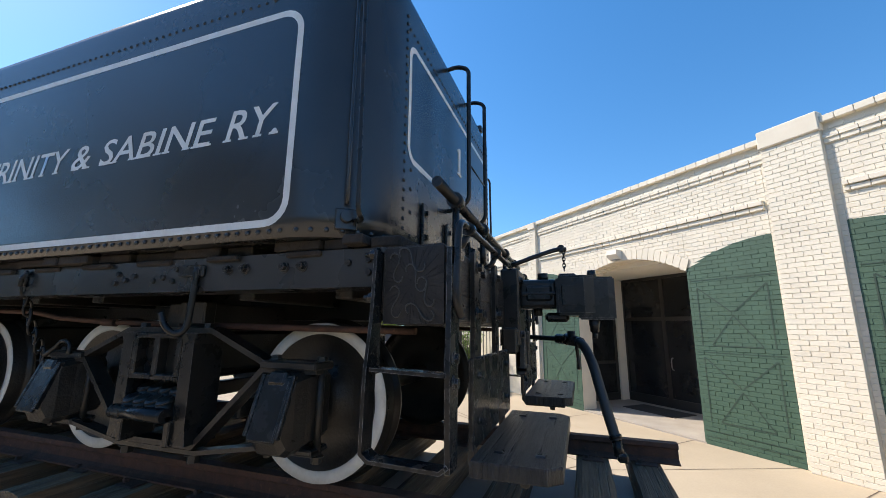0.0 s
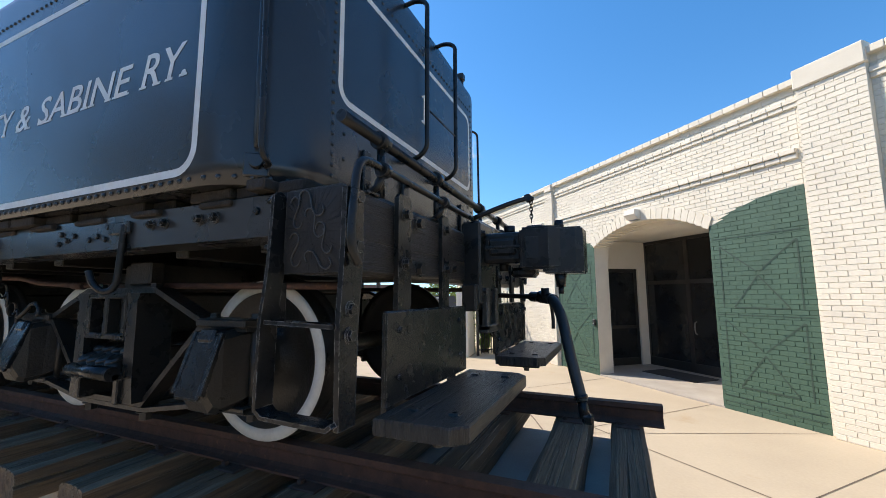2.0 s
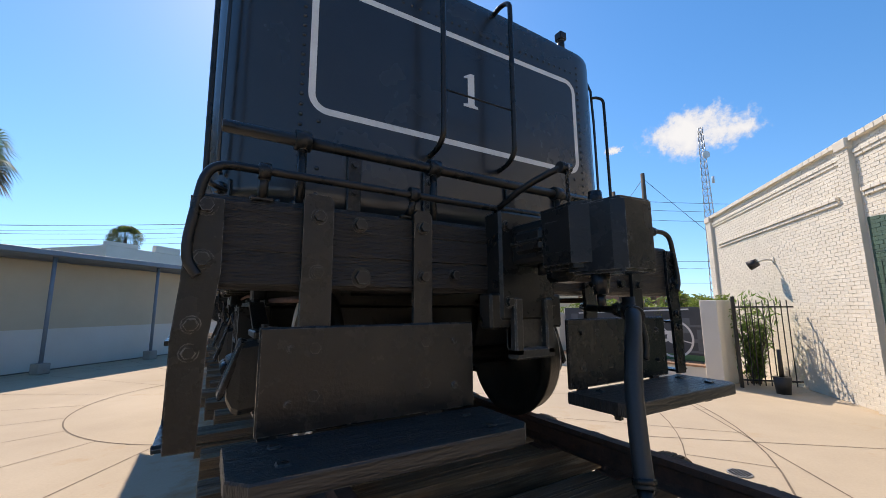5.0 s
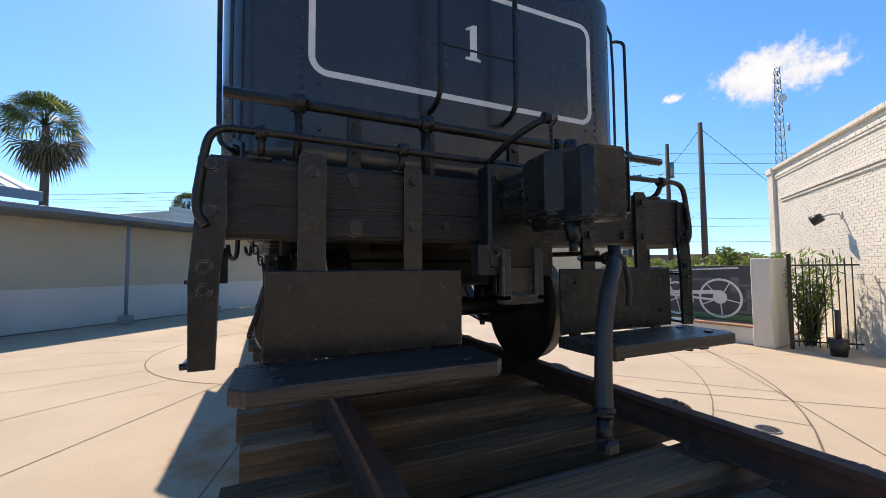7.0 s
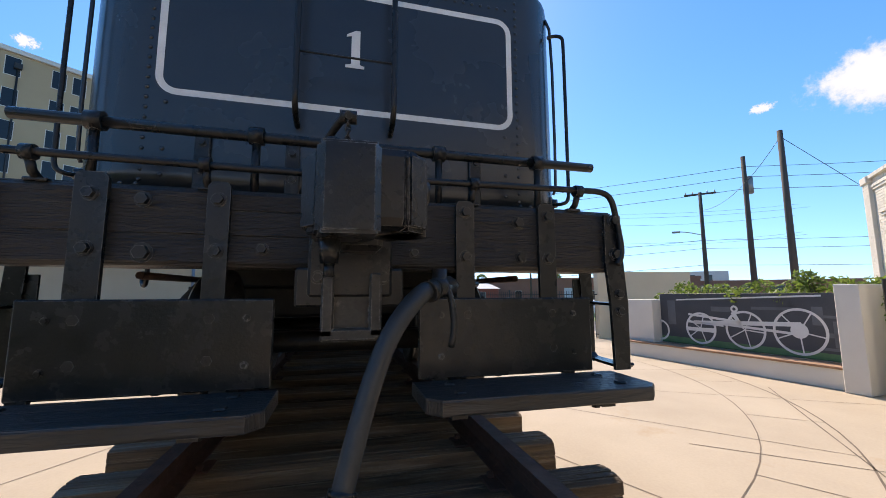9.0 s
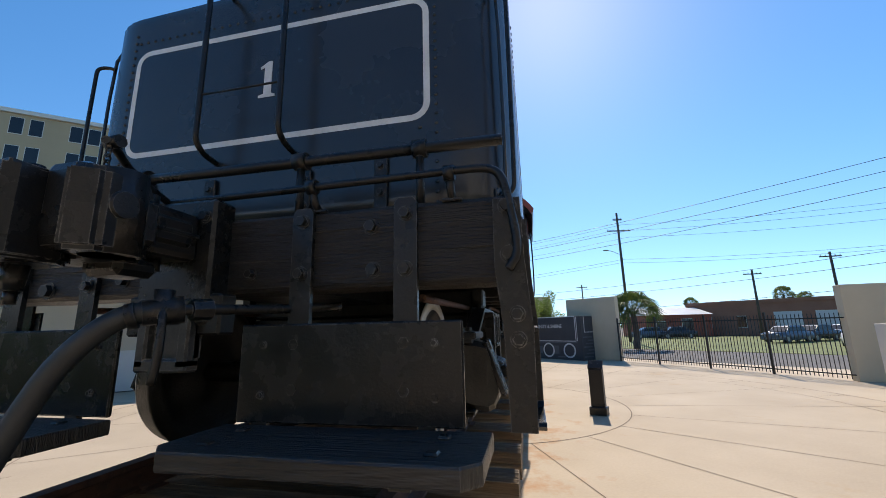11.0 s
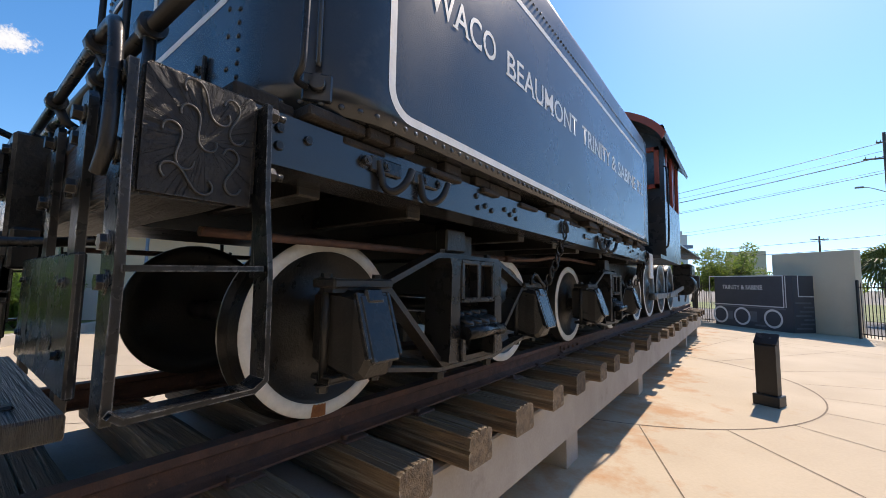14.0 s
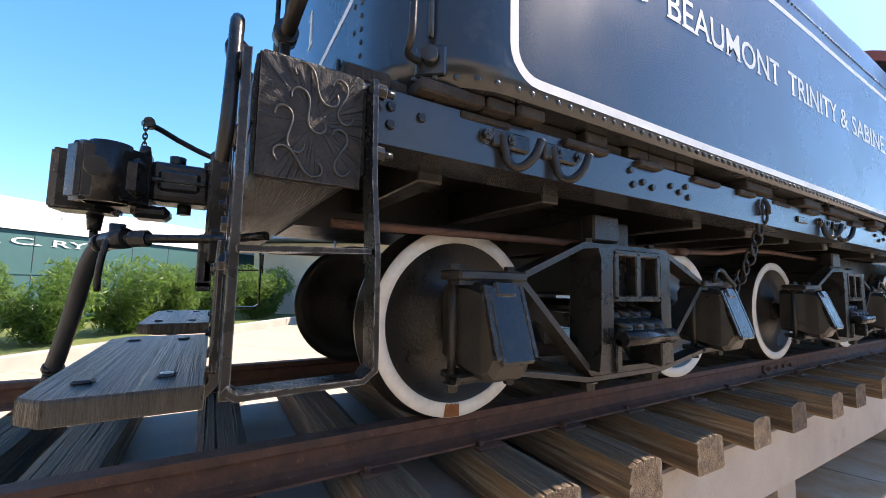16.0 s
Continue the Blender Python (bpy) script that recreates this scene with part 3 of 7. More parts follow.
bm = B()
for sx in (-1, 1):
    y = TY0 + TR + 0.03
    while y < TY1 - 0.03:
        dome(bm, (sx * (TX + 0.001), y, 1.238), (sx, 0, 0), 0.0125)
        y += 0.062
    y = TY0 + TR + 0.03
    while y < TY1 - 0.03:
        dome(bm, (sx * (TX + 0.001), y, 2.49), (sx, 0, 0), 0.011)
        y += 0.055
    for i in range(9):
        a = radians(8 + 80 * i / 8)
        dome(bm, (sx * (TX - TR + TR * math.cos(a)), TY0 + TR - TR * math.sin(a), 1.238), (sx * math.cos(a), -math.sin(a), 0), 0.0125)
    z = 1.26
    while z < TZ1 - 0.1:
        dome(bm, (sx * 0.985, TY0 - 0.001, z), (0, -1, 0), 0.0115)
        z += 0.052
    for z in (1.29, 1.42, 1.55, 1.66):
        dome(bm, (sx * 0.90, TY0 - 0.001, z), (0, -1, 0), 0.0125)
x = -0.95
while x < 0.96:
    dome(bm, (x, TY0 - 0.001, 2.50), (0, -1, 0), 0.011)
    x += 0.055
tagged(part("rivets", bm, TANK, tank, "rows of small black rivet heads"), kind="stuff")

for sx in (-1, 1):
    bm = B()
    rounded_frame(bm, 0.745, 5.62, 1.262, 2.405, 0.036, 0.13, lambda u, v, s=sx: (s * (TX + 0.0011 + dent(s * TX, u, v)), u, v), 6, 48)
    part("side_border", bm, WHITE, tank, "thin white painted border line with rounded corners")
bm = B()
rounded_frame(bm, -0.955, 0.955, 1.70, 2.43, 0.034, 0.10, lambda u, v: (u, TY0 - 0.0013 - dent(u, TY0, v), v), 6, 24)
part("rear_border", bm, WHITE, tank, "thin white painted border line on the tank's rear")
NAME = (("WACO", 0.58, 0.12), ("BEAUMONT", 1.21, 0.13), ("TRINITY", 0.87, 0.07), ("&", 0.18, 0.08), ("SABINE", 0.87, 0.08), ("RY.", 0.345, 0.0))
for sx in (-1, 1):
    u, base, lean = (0.0, 1.725, 0.24) if sx < 0 else (0.0, 1.84, 0.0)      # the far side's letters slope
    for word, width, gap in NAME:
        me = letters(word, width, 0.160 if word != "RY." else 0.172, weight=0.008, depth=0.0)
        me.materials.append(WHITE)
        start = 5.38 if sx < 0 else 0.97
        for v in me.vertices:
            # each side reads from left to right as one stands before it
            y, z = start + sx * (u + v.co.x + lean * v.co.y), base + v.co.y
            v.co = (sx * (TX + 0.0016 + v.co.z * 0.4 + dent(sx * TX, y, z)), y, z)
        ob = new("lettering", me)
        ob.parent = tank
        tagged(ob, "white painted railway name in capital letters")
        u += width + gap
bm = B()
prism(bm, [(-0.050, 1.970), (0.055, 1.970), (0.055, 1.984), (0.030, 1.992), (0.030, 2.195), (0.005, 2.195), (-0.045, 2.165), (-0.045, 2.152), (-0.018, 2.160), (-0.018, 1.992), (-0.050, 1.984)], "y", TY0 - 0.0048, TY0 + 0.004)
part("lettering", bm, WHITE, tank, "white painted numeral one")

# seams and cover strips of the tank's corners, small fittings
for sx in (-1, 1):
    bm = B()
    a = radians(40)
    px, py = TX - TR + TR * math.cos(a), TY0 + TR - TR * math.sin(a)
    tube(bm, [(sx * (px + 0.012), py - 0.008, 1.30 + 0.06), (sx * (px + 0.03), py - 0.02, 1.42), (sx * (px + 0.03), py - 0.02, 2.5), (sx * px, py, 2.6)], 0.010, 8, 1)
    cyl(bm, (sx * px, py, 1.30), (sx * (px + 0.03), py - 0.025, 1.30), 0.032, 0.026, seg=14)
    box(bm, -0.05, 0.05, -0.012, 0.012, -0.05, 0.05, pose(sx * px, py, 1.29, 0, 0, sx * 50), 0.006)
    part("corner_fitting", bm, TANK, tank, "bolted pipe fitting on the rounded tank corner")
bm = B()
cyl(bm, (0.905, 0.42, TZ1), (0.905, 0.42, TZ1 + 0.10), 0.028, seg=12)
box(bm, 0.87, 0.94, 0.385, 0.455, TZ1 + 0.09, TZ1 + 0.16, bevel=0.01)
part("vent", bm, BLACK, tank, "small iron vent post on the tank top")

# floor of rotten planks under the tank and the blocks below it
rng = random.Random(8)
bm = B()
box(bm, -1.30, 1.30, 0.22, 0.36, 1.150, 1.20, bevel=0.008)
floor_ = part("tank_floor", bm, RUSTDECK, tender, "rotten rusty brown plank floor under the tank")
for sx in (-1, 1):
    y = 0.30
    while y < TY1:
        w = rng.uniform(0.12, 0.34)
        o = rng.uniform(-0.11, -0.012)
        if rng.random() > 0.10:
            bm = B()
            box(bm, sx * 0.7, sx * (TX + o), max(0.364, y) + 0.004, y + w - 0.004, 1.152 + rng.uniform(0, 0.012), 1.204, bevel=0.006)
            part("plank", bm, RUSTDECK, floor_)
        y += w

for sx in (-1, 1):
    fr = B()
    prism(fr, [(sx * u, v) for u, v in ((1.30, 0.985), (1.30, 1.150), (1.10, 1.150), (1.10, 1.130), (1.27, 1.130), (1.27, 1.005), (1.10, 1.005), (1.10, 0.985))], "y", 0.275, 6.05)
    frame_side = part("frame_channel", fr, TANK, tender, "black steel channel of the underframe")
    for y, z in ((0.36, 1.10), (0.36, 1.045), (0.46, 1.09), (1.48, 1.10), (1.50, 1.04), (1.57, 1.06), (1.64, 1.045), (1.79, 1.075), (1.86, 1.055), (1.92, 1.09), (1.94, 1.04), (4.95, 1.10), (5.05, 1.06), (5.2, 1.08), (5.5, 1.06)):
        bm = B()
        cyl(bm, (sx * 1.299, y, z), (sx * 1.312, y, z), 0.017, 0.013, seg=8)
        part("rivet", bm, BLACK, frame_side)
    for y in (0.70, 0.80, 1.03, 1.13, 3.62, 3.75, 3.95, 4.08):
        bm = B()
        nut(bm, (sx * 1.30, y, 1.085), (sx, 0, 0), 0.02, 0.022, stub=0.012)
        part("bolt", bm, BLACK, frame_side)
    bm = B()
    box(bm, sx * 1.298, sx * 1.312, 3.25, 3.42, 1.05, 1.09, bevel=0.005)
    part("builder_plate", bm, BLACK, frame_side)
    hooks = ((0.76, 1.005), (1.00, 1.00), (3.66, 1.0), (3.92, 1.0)) if sx > 0 else ((1.32, 0.80), (3.70, 0.92), (3.98, 0.92))
    for y, low in hooks:
        bm = B()
        tube(bm, [(sx * 1.315, y, 1.10), (sx * 1.318, y + 0.01, low + 0.04), (sx * 1.325, y + 0.02, low - 0.01), (sx * 1.352, y + 0.05, low - 0.028), (sx * 1.378, y + 0.09, low + 0.012), (sx * 1.385, y + 0.115, low + 0.075)], 0.0155, 8, 2)
        box(bm, sx * 1.300, sx * 1.318, y - 0.04, y + 0.13, 1.055, 1.115, bevel=0.006)
        part("hook", bm, BLACK, frame_side, "curved black iron rerailing hook")
    for y in np.arange(0.6, 5.8, 0.46):
        bm = B()
        box(bm, sx * 1.12, sx * (1.318 + rng.uniform(-0.012, 0.012)), y, y + rng.uniform(0.16, 0.26), 1.125, 1.152, bevel=0.006)
        part("packing_block", bm, RUSTDECK, frame_side, "brown timber packing block")

bm = B()
box(bm, -0.32, 0.32, 0.27, 6.0, 0.86, 1.12)
uf = part("underframe", bm, GREASE, tender, "dark grimy centre sill beneath the tank")
for y in (0.55, 1.15, 2.35, 3.0, 3.6, 4.4, 5.7):
    bm = B()
    box(bm, -1.11, 1.11, y, y + 0.10, 0.95, 1.125, bevel=0.006)
    part("crossmember", bm, GREASE, uf)
bm = B()
box(bm, -1.20, 1.20, 0.28, 6.0, 1.128, 1.150)
part("floor_sheet", bm, GREASE, uf)
for y in (1.62, 4.92):
    bm = B()
    box(bm, -0.95, 0.95, y, y + 0.36, 0.78, 0.95, bevel=0.01)
    part("body_bolster", bm, GREASE, uf)
    for sx in (-1, 1):
        bm = B()
        box(bm, sx * 0.955, sx * 1.04, y - 0.05, y + 0.15, 0.82, 0.955, bevel=0.01)
        part("side_bearing", bm, GREASE, uf, "worn side bearing block")
for sx in (-1, 1):
    bm = B()
    tube(bm, [(sx * 0.92, 0.30, 0.80), (sx * 0.92, 1.5, 0.815), (sx * 0.90, 3.0, 0.84), (sx * 0.9, 3.6, 0.92), (sx * 0.9, 5.0, 0.90)], 0.018, 8, 1)
    cyl(bm, (sx * 0.92, 2.5, 0.829), (sx * 0.92, 2.62, 0.832), 0.026, seg=10)
    part("pipe", bm, RAIL, tender, "rusty brown air pipe slung under the frame")

for x, z1 in ((-0.72, 1.52), (-0.30, 1.50), (0.28, 1.50), (0.70, 1.53)):
    bm = B()
    box(bm, x - 0.035, x + 0.035, TY0 - 0.022, TY0 - 0.004, 1.145, z1, bevel=0.005)
    box(bm, x - 0.045, x + 0.045, TY0 - 0.10, TY0 - 0.02, 1.146, 1.162, bevel=0.004)
    nut(bm, (x, TY0 - 0.022, z1 - 0.06), (0, -1, 0), 0.016, 0.014)
    nut(bm, (x, TY0 - 0.022, z1 - 0.2), (0, -1, 0), 0.016, 0.014)
    part("tank_stay", bm, BLACK, tank, "flat iron stay bolted to the tank's rear")

# end sill: a heavy timber with iron straps, plates, foot boards
SX, SZ0, SZ1, SY = 1.335, 0.825, 1.142, 0.272
bm = B()
rings = []
nx = 40
for k in range(nx + 1):
    x = -SX + 2 * SX * k / nx
    j = [0.006 * noise.noise(Vector((x * 2.5, q * 2.2, 1.7))) for q in range(12)]
    c = 0.018
    grooves = 0.012 * max(0, noise.noise(Vector((x * 1.6, 5, 5))) + 0.25)
    rings.append([(x, j[0], SZ0 + c), (x, j[1], 0.95), (x, j[1] + grooves, 0.953 + j[9]), (x, j[2], 0.957 + j[9]), (x, j[2], 1.055), (x, j[3] + 0.7 * grooves, 1.058 + j[8]), (x, j[3], 1.062 + j[8]), (x, j[4], SZ1 - c), (x, c, SZ1 + j[5]), (x, SY - c, SZ1 + j[6]), (x, SY + j[7], SZ1 - c), (x, SY + j[8], SZ0 + 0.05), (x, SY - 0.07, SZ0 + j[9]), (x, c, SZ0 + j[10])])
loft(bm, rings, smooth=False)
sill = part("end_sill", bm, BEAM, tender, "black painted cracked timber end beam")


def s_iron(bm, x, y, z, turn, size, sx):
    """A flattened S of bent iron driven into the end grain."""
    half = [(0.0, 0.0), (0.17, 0.16), (0.32, 0.36), (0.34, 0.62), (0.18, 0.82), (-0.06, 0.80), (-0.20, 0.62)]
    pts = [(-u, -v) for u, v in reversed(half[1:])] + half
    c, s = math.cos(radians(turn)), math.sin(radians(turn))
    tube(bm, [(x, y + sx * size * (u * c - v * s), z + size * (u * s + v * c)) for u, v in pts], 0.0031, 6, 2)


for sx in (-1, 1):
    bm = B()
    rings = []
    for k, (r, d) in enumerate(((1.0, 0.0), (0.985, 0.008), (0.7, 0.010), (0.35, 0.012))):
        ring = []
        for i in range(72):
            a = 2 * math.pi * i / 72
            u, v = math.cos(a), math.sin(a)
            q = 1 / max(abs(u), abs(v))
            cut = 0.003 * max(0.0, noise.noise(Vector((i * 0.9, k * 0.3, sx))) + 0.1) if k in (1, 2) else 0.0
            ring.append((sx * (SX + d - cut), SY / 2 + u * q * (SY / 2 - 0.008) * r, (SZ0 + SZ1) / 2 + v * q * ((SZ1 - SZ0) / 2 - 0.006) * r))
        rings.append(ring)
    vr = loft(bm, rings, caps=False, smooth=False)
    bm.faces.new(vr[-1])
    part("end_grain", bm, ENDGRAIN, sill, "black end grain with radial cracks")
    for y, z, turn, size in ((0.141, 1.082, 58, 0.080), (0.208, 1.052, 20, 0.072), (0.124, 1.010, 42, 0.074), (0.082, 0.955, 32, 0.072), (0.208, 0.918, 14, 0.074), (0.105, 0.878, 78, 0.074)):
        bm = B()
        s_iron(bm, sx * (SX + 0.013), y, z, turn, size, sx)
        part("s_iron", bm, WORNIRON, sill, "bent S shaped iron driven into the end grain")

for x0, x1, top in ((-1.02, -0.91, 1.18), (-0.57, -0.485, 1.17), (0.475, 0.563, 1.15), (0.90, 0.99, 1.16)):
    bm = B()
    prism(bm, [(x0, 0.40), (x1, 0.40), (x1, top - 0.02), (x1 - 0.015, top), (x0 + 0.015, top), (x0, top - 0.02)], "y", -0.026, -0.004)
    xm = (x0 + x1) / 2
    for z in (1.095, 0.885, 0.62, 0.46):
        nut(bm, (xm, -0.026, z), (0, -1, 0), 0.022, 0.022)
    part("strap", bm, BLACK, sill, "flat black iron strap bolted to the beam")
for x, z, r in ((-0.80, 1.085, 0.024), (-0.79, 0.875, 0.030), (0.80, 1.06, 0.024), (0.81, 0.89, 0.024), (-0.36, 0.90, 0.02), (0.28, 0.90, 0.018)):
    bm = B()
    nut(bm, (x, 0.0, z), (0, -1, 0), r, 0.024)
    part("bolt", bm, BLACK, sill)

for x0, x1 in ((-1.145, -0.295), (0.295, 1.155)):
    bm = B()
    box(bm, x0, x1, -0.050, -0.027, 0.345, 0.695, bevel=0.006)
    for x in (x0 + 0.10, x1 - 0.10):
        for z in (0.44, 0.62):
            nut(bm, (x, -0.050, z), (0, -1, 0), 0.0105, 0.009)
    part("back_plate", bm, GLOSS, tender, "flat black steel plate behind the foot board")
    sgn = -1 if x0 < 0 else 1
    a, b = (x0 - 0.09, x1 + 0.03) if sgn < 0 else (x0 - 0.03, x1 + 0.09)
    bm = B()
    c = 0.05
    o = [(a + c, -0.385), (b - c, -0.385), (b, -0.335), (b, -0.055), (a, -0.055), (a, -0.335)]
    n = len(o)
    rings = []
    for z, k in ((0.285, 0.004), (0.292, 0), (0.334, 0), (0.341, 0.006)):
        cx, cy = (a + b) / 2, -0.22
        rings.append([(cx + (u - cx) * (1 - k), cy + (v - cy) * (1 - 3 * k), z + 0.003 * noise.noise(Vector((u * 3, v * 9, z)))) for u, v in o])
    loft(bm, rings, smooth=False)
    board = part("foot_board", bm, PLANK, tender, "black painted weathered timber foot board with chamfered corners")
    for x in (a + 0.14, b - 0.14):
        for y in (-0.30, -0.14):
            bm = B()
            box(bm, x - 0.02, x + 0.02, y - 0.02, y + 0.02, 0.338, 0.349, bevel=0.005)
            part("bolt", bm, BLACK, board)
    for x in (a + 0.13, b - 0.22):
        bm = B()
        bar(bm, [(x, -0.33, 0.27), (x, -0.06, 0.27), (x, -0.035, 0.30), (x, -0.035, 0.40)], 0.06, 0.024)
        nut(bm, (x, -0.24, 0.258), (0, 0, -1), 0.02, 0.02)
        part("board_bracket", bm, GREASE, board, "iron bracket under the board")

# corner stirrups: a wide rear strap, a narrow front bar, two rungs
for sx in (-1, 1):
    bm = B()
    X = sx * 1.345
    prism(bm, [(sx * 1.275, 1.12), (sx * 1.37, 1.12), (sx * 1.375, 0.90), (sx * 1.392, 0.66), (sx * 1.385, 0.335), (sx * 1.30, 0.335), (sx * 1.292, 0.66), (sx * 1.27, 0.88)], "y", -0.030, -0.010)
    bar(bm, [(X + sx * 0.03, -0.02, 0.36), (X + sx * 0.03, 0.0, 0.345), (X + sx * 0.03, 0.27, 0.352), (X + sx * 0.03, 0.30, 0.375), (X + sx * 0.03, 0.295, 0.66), (X + sx * 0.015, 0.285, 0.85), (X + sx * 0.005, 0.282, 1.12)], 0.075, 0.014)
    bar(bm, [(X + sx * 0.03, -0.015, 0.655), (X + sx * 0.03, 0.28, 0.665)], 0.06, 0.014)
    bar(bm, [(X - sx * 0.02, 0.305, 0.64), (X - sx * 0.02, 0.305, 0.80)], 0.07, 0.012)
    for z in (1.09, 0.915):
        nut(bm, (sx * 1.325, -0.03, z), (0, -1, 0), 0.024, 0.024)
        nut(bm, (sx * 1.345, 0.29, z + 0.02), (0, 1, 0), 0.022, 0.03, stub=0.03)
    for z in (0.71, 0.625):
        nut(bm, (sx * 1.34, -0.03, z), (0, -1, 0), 0.02, 0.014)
    part("step_stirrup", bm, GLOSS, tender, "black forged iron corner step with two rungs")

# rear handrail, uncoupling rod, grab irons
bm = B()
tube(bm, [(-1.30, 0.06, 1.415), (0, 0.085, 1.41), (1.315, 0.115, 1.42)], 0.024, 12)
hand = part("handrail", bm, BLACK, tender, "thick black pipe handrail across the rear")
for x, lean in ((-1.02, 0), (-0.42, 0), (0.42, 0), (0.97, 0)):
    bm = B()
    y = 0.085 + x * 0.02
    tube(bm, [(x, y, 1.14), (x, y, 1.40)], 0.018, 8)
    cyl(bm, (x - 0.03, y, 1.415), (x + 0.03, y, 1.415), 0.04, seg=12)
    box(bm, x - 0.045, x + 0.045, y - 0.04, y + 0.05, 1.138, 1.152, bevel=0.004)
    part("rail_post", bm, BLACK, hand, "iron handrail bracket")
bm = B()
tube(bm, [(-1.335, -0.055, 0.86), (-1.375, -0.05, 0.92), (-1.352, -0.045, 1.10), (-1.335, -0.045, 1.20), (-1.29, -0.04, 1.236), (-1.2, -0.04, 1.236), (0, -0.035, 1.225), (1.16, -0.04, 1.24), (1.27, -0.04, 1.238), (1.315, -0.045, 1.20), (1.335, -0.045, 1.10), (1.36, -0.05, 0.92), (1.32, -0.055, 0.86)], 0.0155, 10, 2)
tube(bm, [(-0.13, -0.035, 1.226), (-0.12, -0.22, 1.29), (-0.05, -0.36, 1.345), (-0.03, -0.40, 1.34)], 0.015, 8, 1)
cyl(bm, (-0.06, -0.37, 1.345), (0.0, -0.37, 1.345), 0.024, seg=10)
rod = part("uncoupling_rod", bm, BLACK, tender, "black bent uncoupling rod with looped ends and a lifting arm")
for x in (-1.16, -0.58, 0.56, 1.12):
    bm = B()
    cyl(bm, (x - 0.02, -0.038, 1.233), (x + 0.02, -0.038, 1.233), 0.03, seg=10)
    tube(bm, [(x, -0.03, 1.21), (x, -0.01, 1.17), (x, 0.03, 1.145)], 0.016, 8)
    box(bm, x - 0.04, x + 0.04, 0.0, 0.06, 1.138, 1.152, bevel=0.004)
    part("rod_bracket", bm, BLACK, rod, "small iron eye bracket")
for i, x in enumerate((-0.285, 0.205)):
    bm = B()
    y = 0.20
    tube(bm, [(x - 0.0, TY0, 2.69), (x, TY0 - 0.08, 2.70), (x, y, 2.66), (x, y, 2.58), (x, y, 1.74), (x, y, 1.67), (x - 0.0, y + 0.06, 1.615), (x - 0.0, TY0, 1.60)], 0.0155, 10, 2)
    part("grab_iron", bm, BLACK, tender, "tall bent black grab iron on the tank's rear")
for z in (1.93,):
    bm = B()
    tube(bm, [(-0.285, 0.2, z), (0.205, 0.2, z)], 0.006, 6)
    part("grab_rung", bm, BLACK, tender, "thin rung between the grab irons")
for sx in (-1, 1):
    bm = B()
    tube(bm, [(sx * 1.27, 0.46, 1.285), (sx * 1.30, 0.40, 1.275), (sx * 1.345, 0.40, 1.30), (sx * 1.35, 0.40, 1.38), (sx * 1.36, 0.41, 2.36), (sx * 1.355, 0.41, 2.43), (sx * 1.31, 0.44, 2.45), (sx * 1.27, 0.46, 2.44)], 0.0115, 8, 2)
    part("corner_handrail", bm, BLACK, tender, "slim black vertical handrail at the tank corner")

# coupler
bm = B()
box(bm, -0.17, 0.17, -0.10, 0.02, 0.70, 1.205, bevel=0.012)
box(bm, -0.22, 0.22, -0.085, 0.005, 0.66, 0.82, bevel=0.01)
for z in (1.13, 0.78):
    for x in (-0.13, 0.13):
        nut(bm, (x, -0.10, z), (0, -1, 0), 0.02, 0.02)
coupler = part("coupler", bm, BLACK, tender, "heavy black cast knuckle coupler")
bm = B()
box(bm, -0.105, 0.105, -0.34, -0.09, 0.945, 1.135, bevel=0.025, seg=2)
box(bm, -0.12, 0.12, -0.31, -0.13, 0.985, 1.10, bevel=0.02)
for q in (-1, 1):
    box(bm, q * 0.10, q * 0.125, -0.33, -0.11, 1.03, 1.05, bevel=0.006)
part("shank", bm, BLACK, coupler, "ribbed square coupler shank")
for p, q, r0 in (((0.0, -0.24, 1.13), (0, -0.24, 1.185), 0.035), ((0.0, -0.20, 0.90), (0, -0.20, 0.96), 0.03)):
    bm = B()
    cyl(bm, p, q, r0, seg=14)
    part("key_pin", bm, BLACK, coupler, "stout round key pin")
bm = B()
cyl(bm, (0.10, -0.36, 1.14), (0.10, -0.36, 1.19), 0.028, 0.02, seg=10)
part("lock_eye", bm, BLACK, coupler, "worn lock lifter eye")
bm = B()
prism(bm, [(-0.15, -0.33), (0.13, -0.33), (0.215, -0.42), (0.225, -0.56), (0.15, -0.62), (0.09, -0.50), (0.045, -0.46), (0.0, -0.50), (-0.11, -0.58), (-0.165, -0.50)], "z", 0.90, 1.150)
box(bm, -0.16, 0.20, -0.50, -0.34, 0.935, 1.115, bevel=0.03)
box(bm, 0.035, 0.195, -0.60, -0.42, 0.905, 1.165, bevel=0.035, seg=2)
cyl(bm, (0.16, -0.47, 0.90), (0.16, -0.47, 1.16), 0.075, seg=18)
box(bm, -0.03, 0.05, -0.46, -0.34, 1.14, 1.18, bevel=0.015)
box(bm, -0.06, 0.10, -0.40, -0.25, 0.86, 0.92, bevel=0.02)
bmesh.ops.bevel(bm, geom=[e for e in bm.edges if e.calc_length() > 0.07 and len(e.link_faces) == 2 and e.calc_face_angle(0) > 0.9], offset=0.016, segments=2, affect="EDGES")
cyl(bm, (0.21, -0.50, 1.045), (0.235, -0.50, 1.045), 0.045, 0.040, seg=16)
part("coupler_head", bm, BLACK, coupler, "thick cast head with guard arm")
bm = B()
prism(bm, [(-0.135, -0.46), (-0.115, -0.64), (-0.09, -0.68), (0.045, -0.69), (0.065, -0.66), (0.06, -0.53), (0.01, -0.47)], "z", 0.875, 1.14)
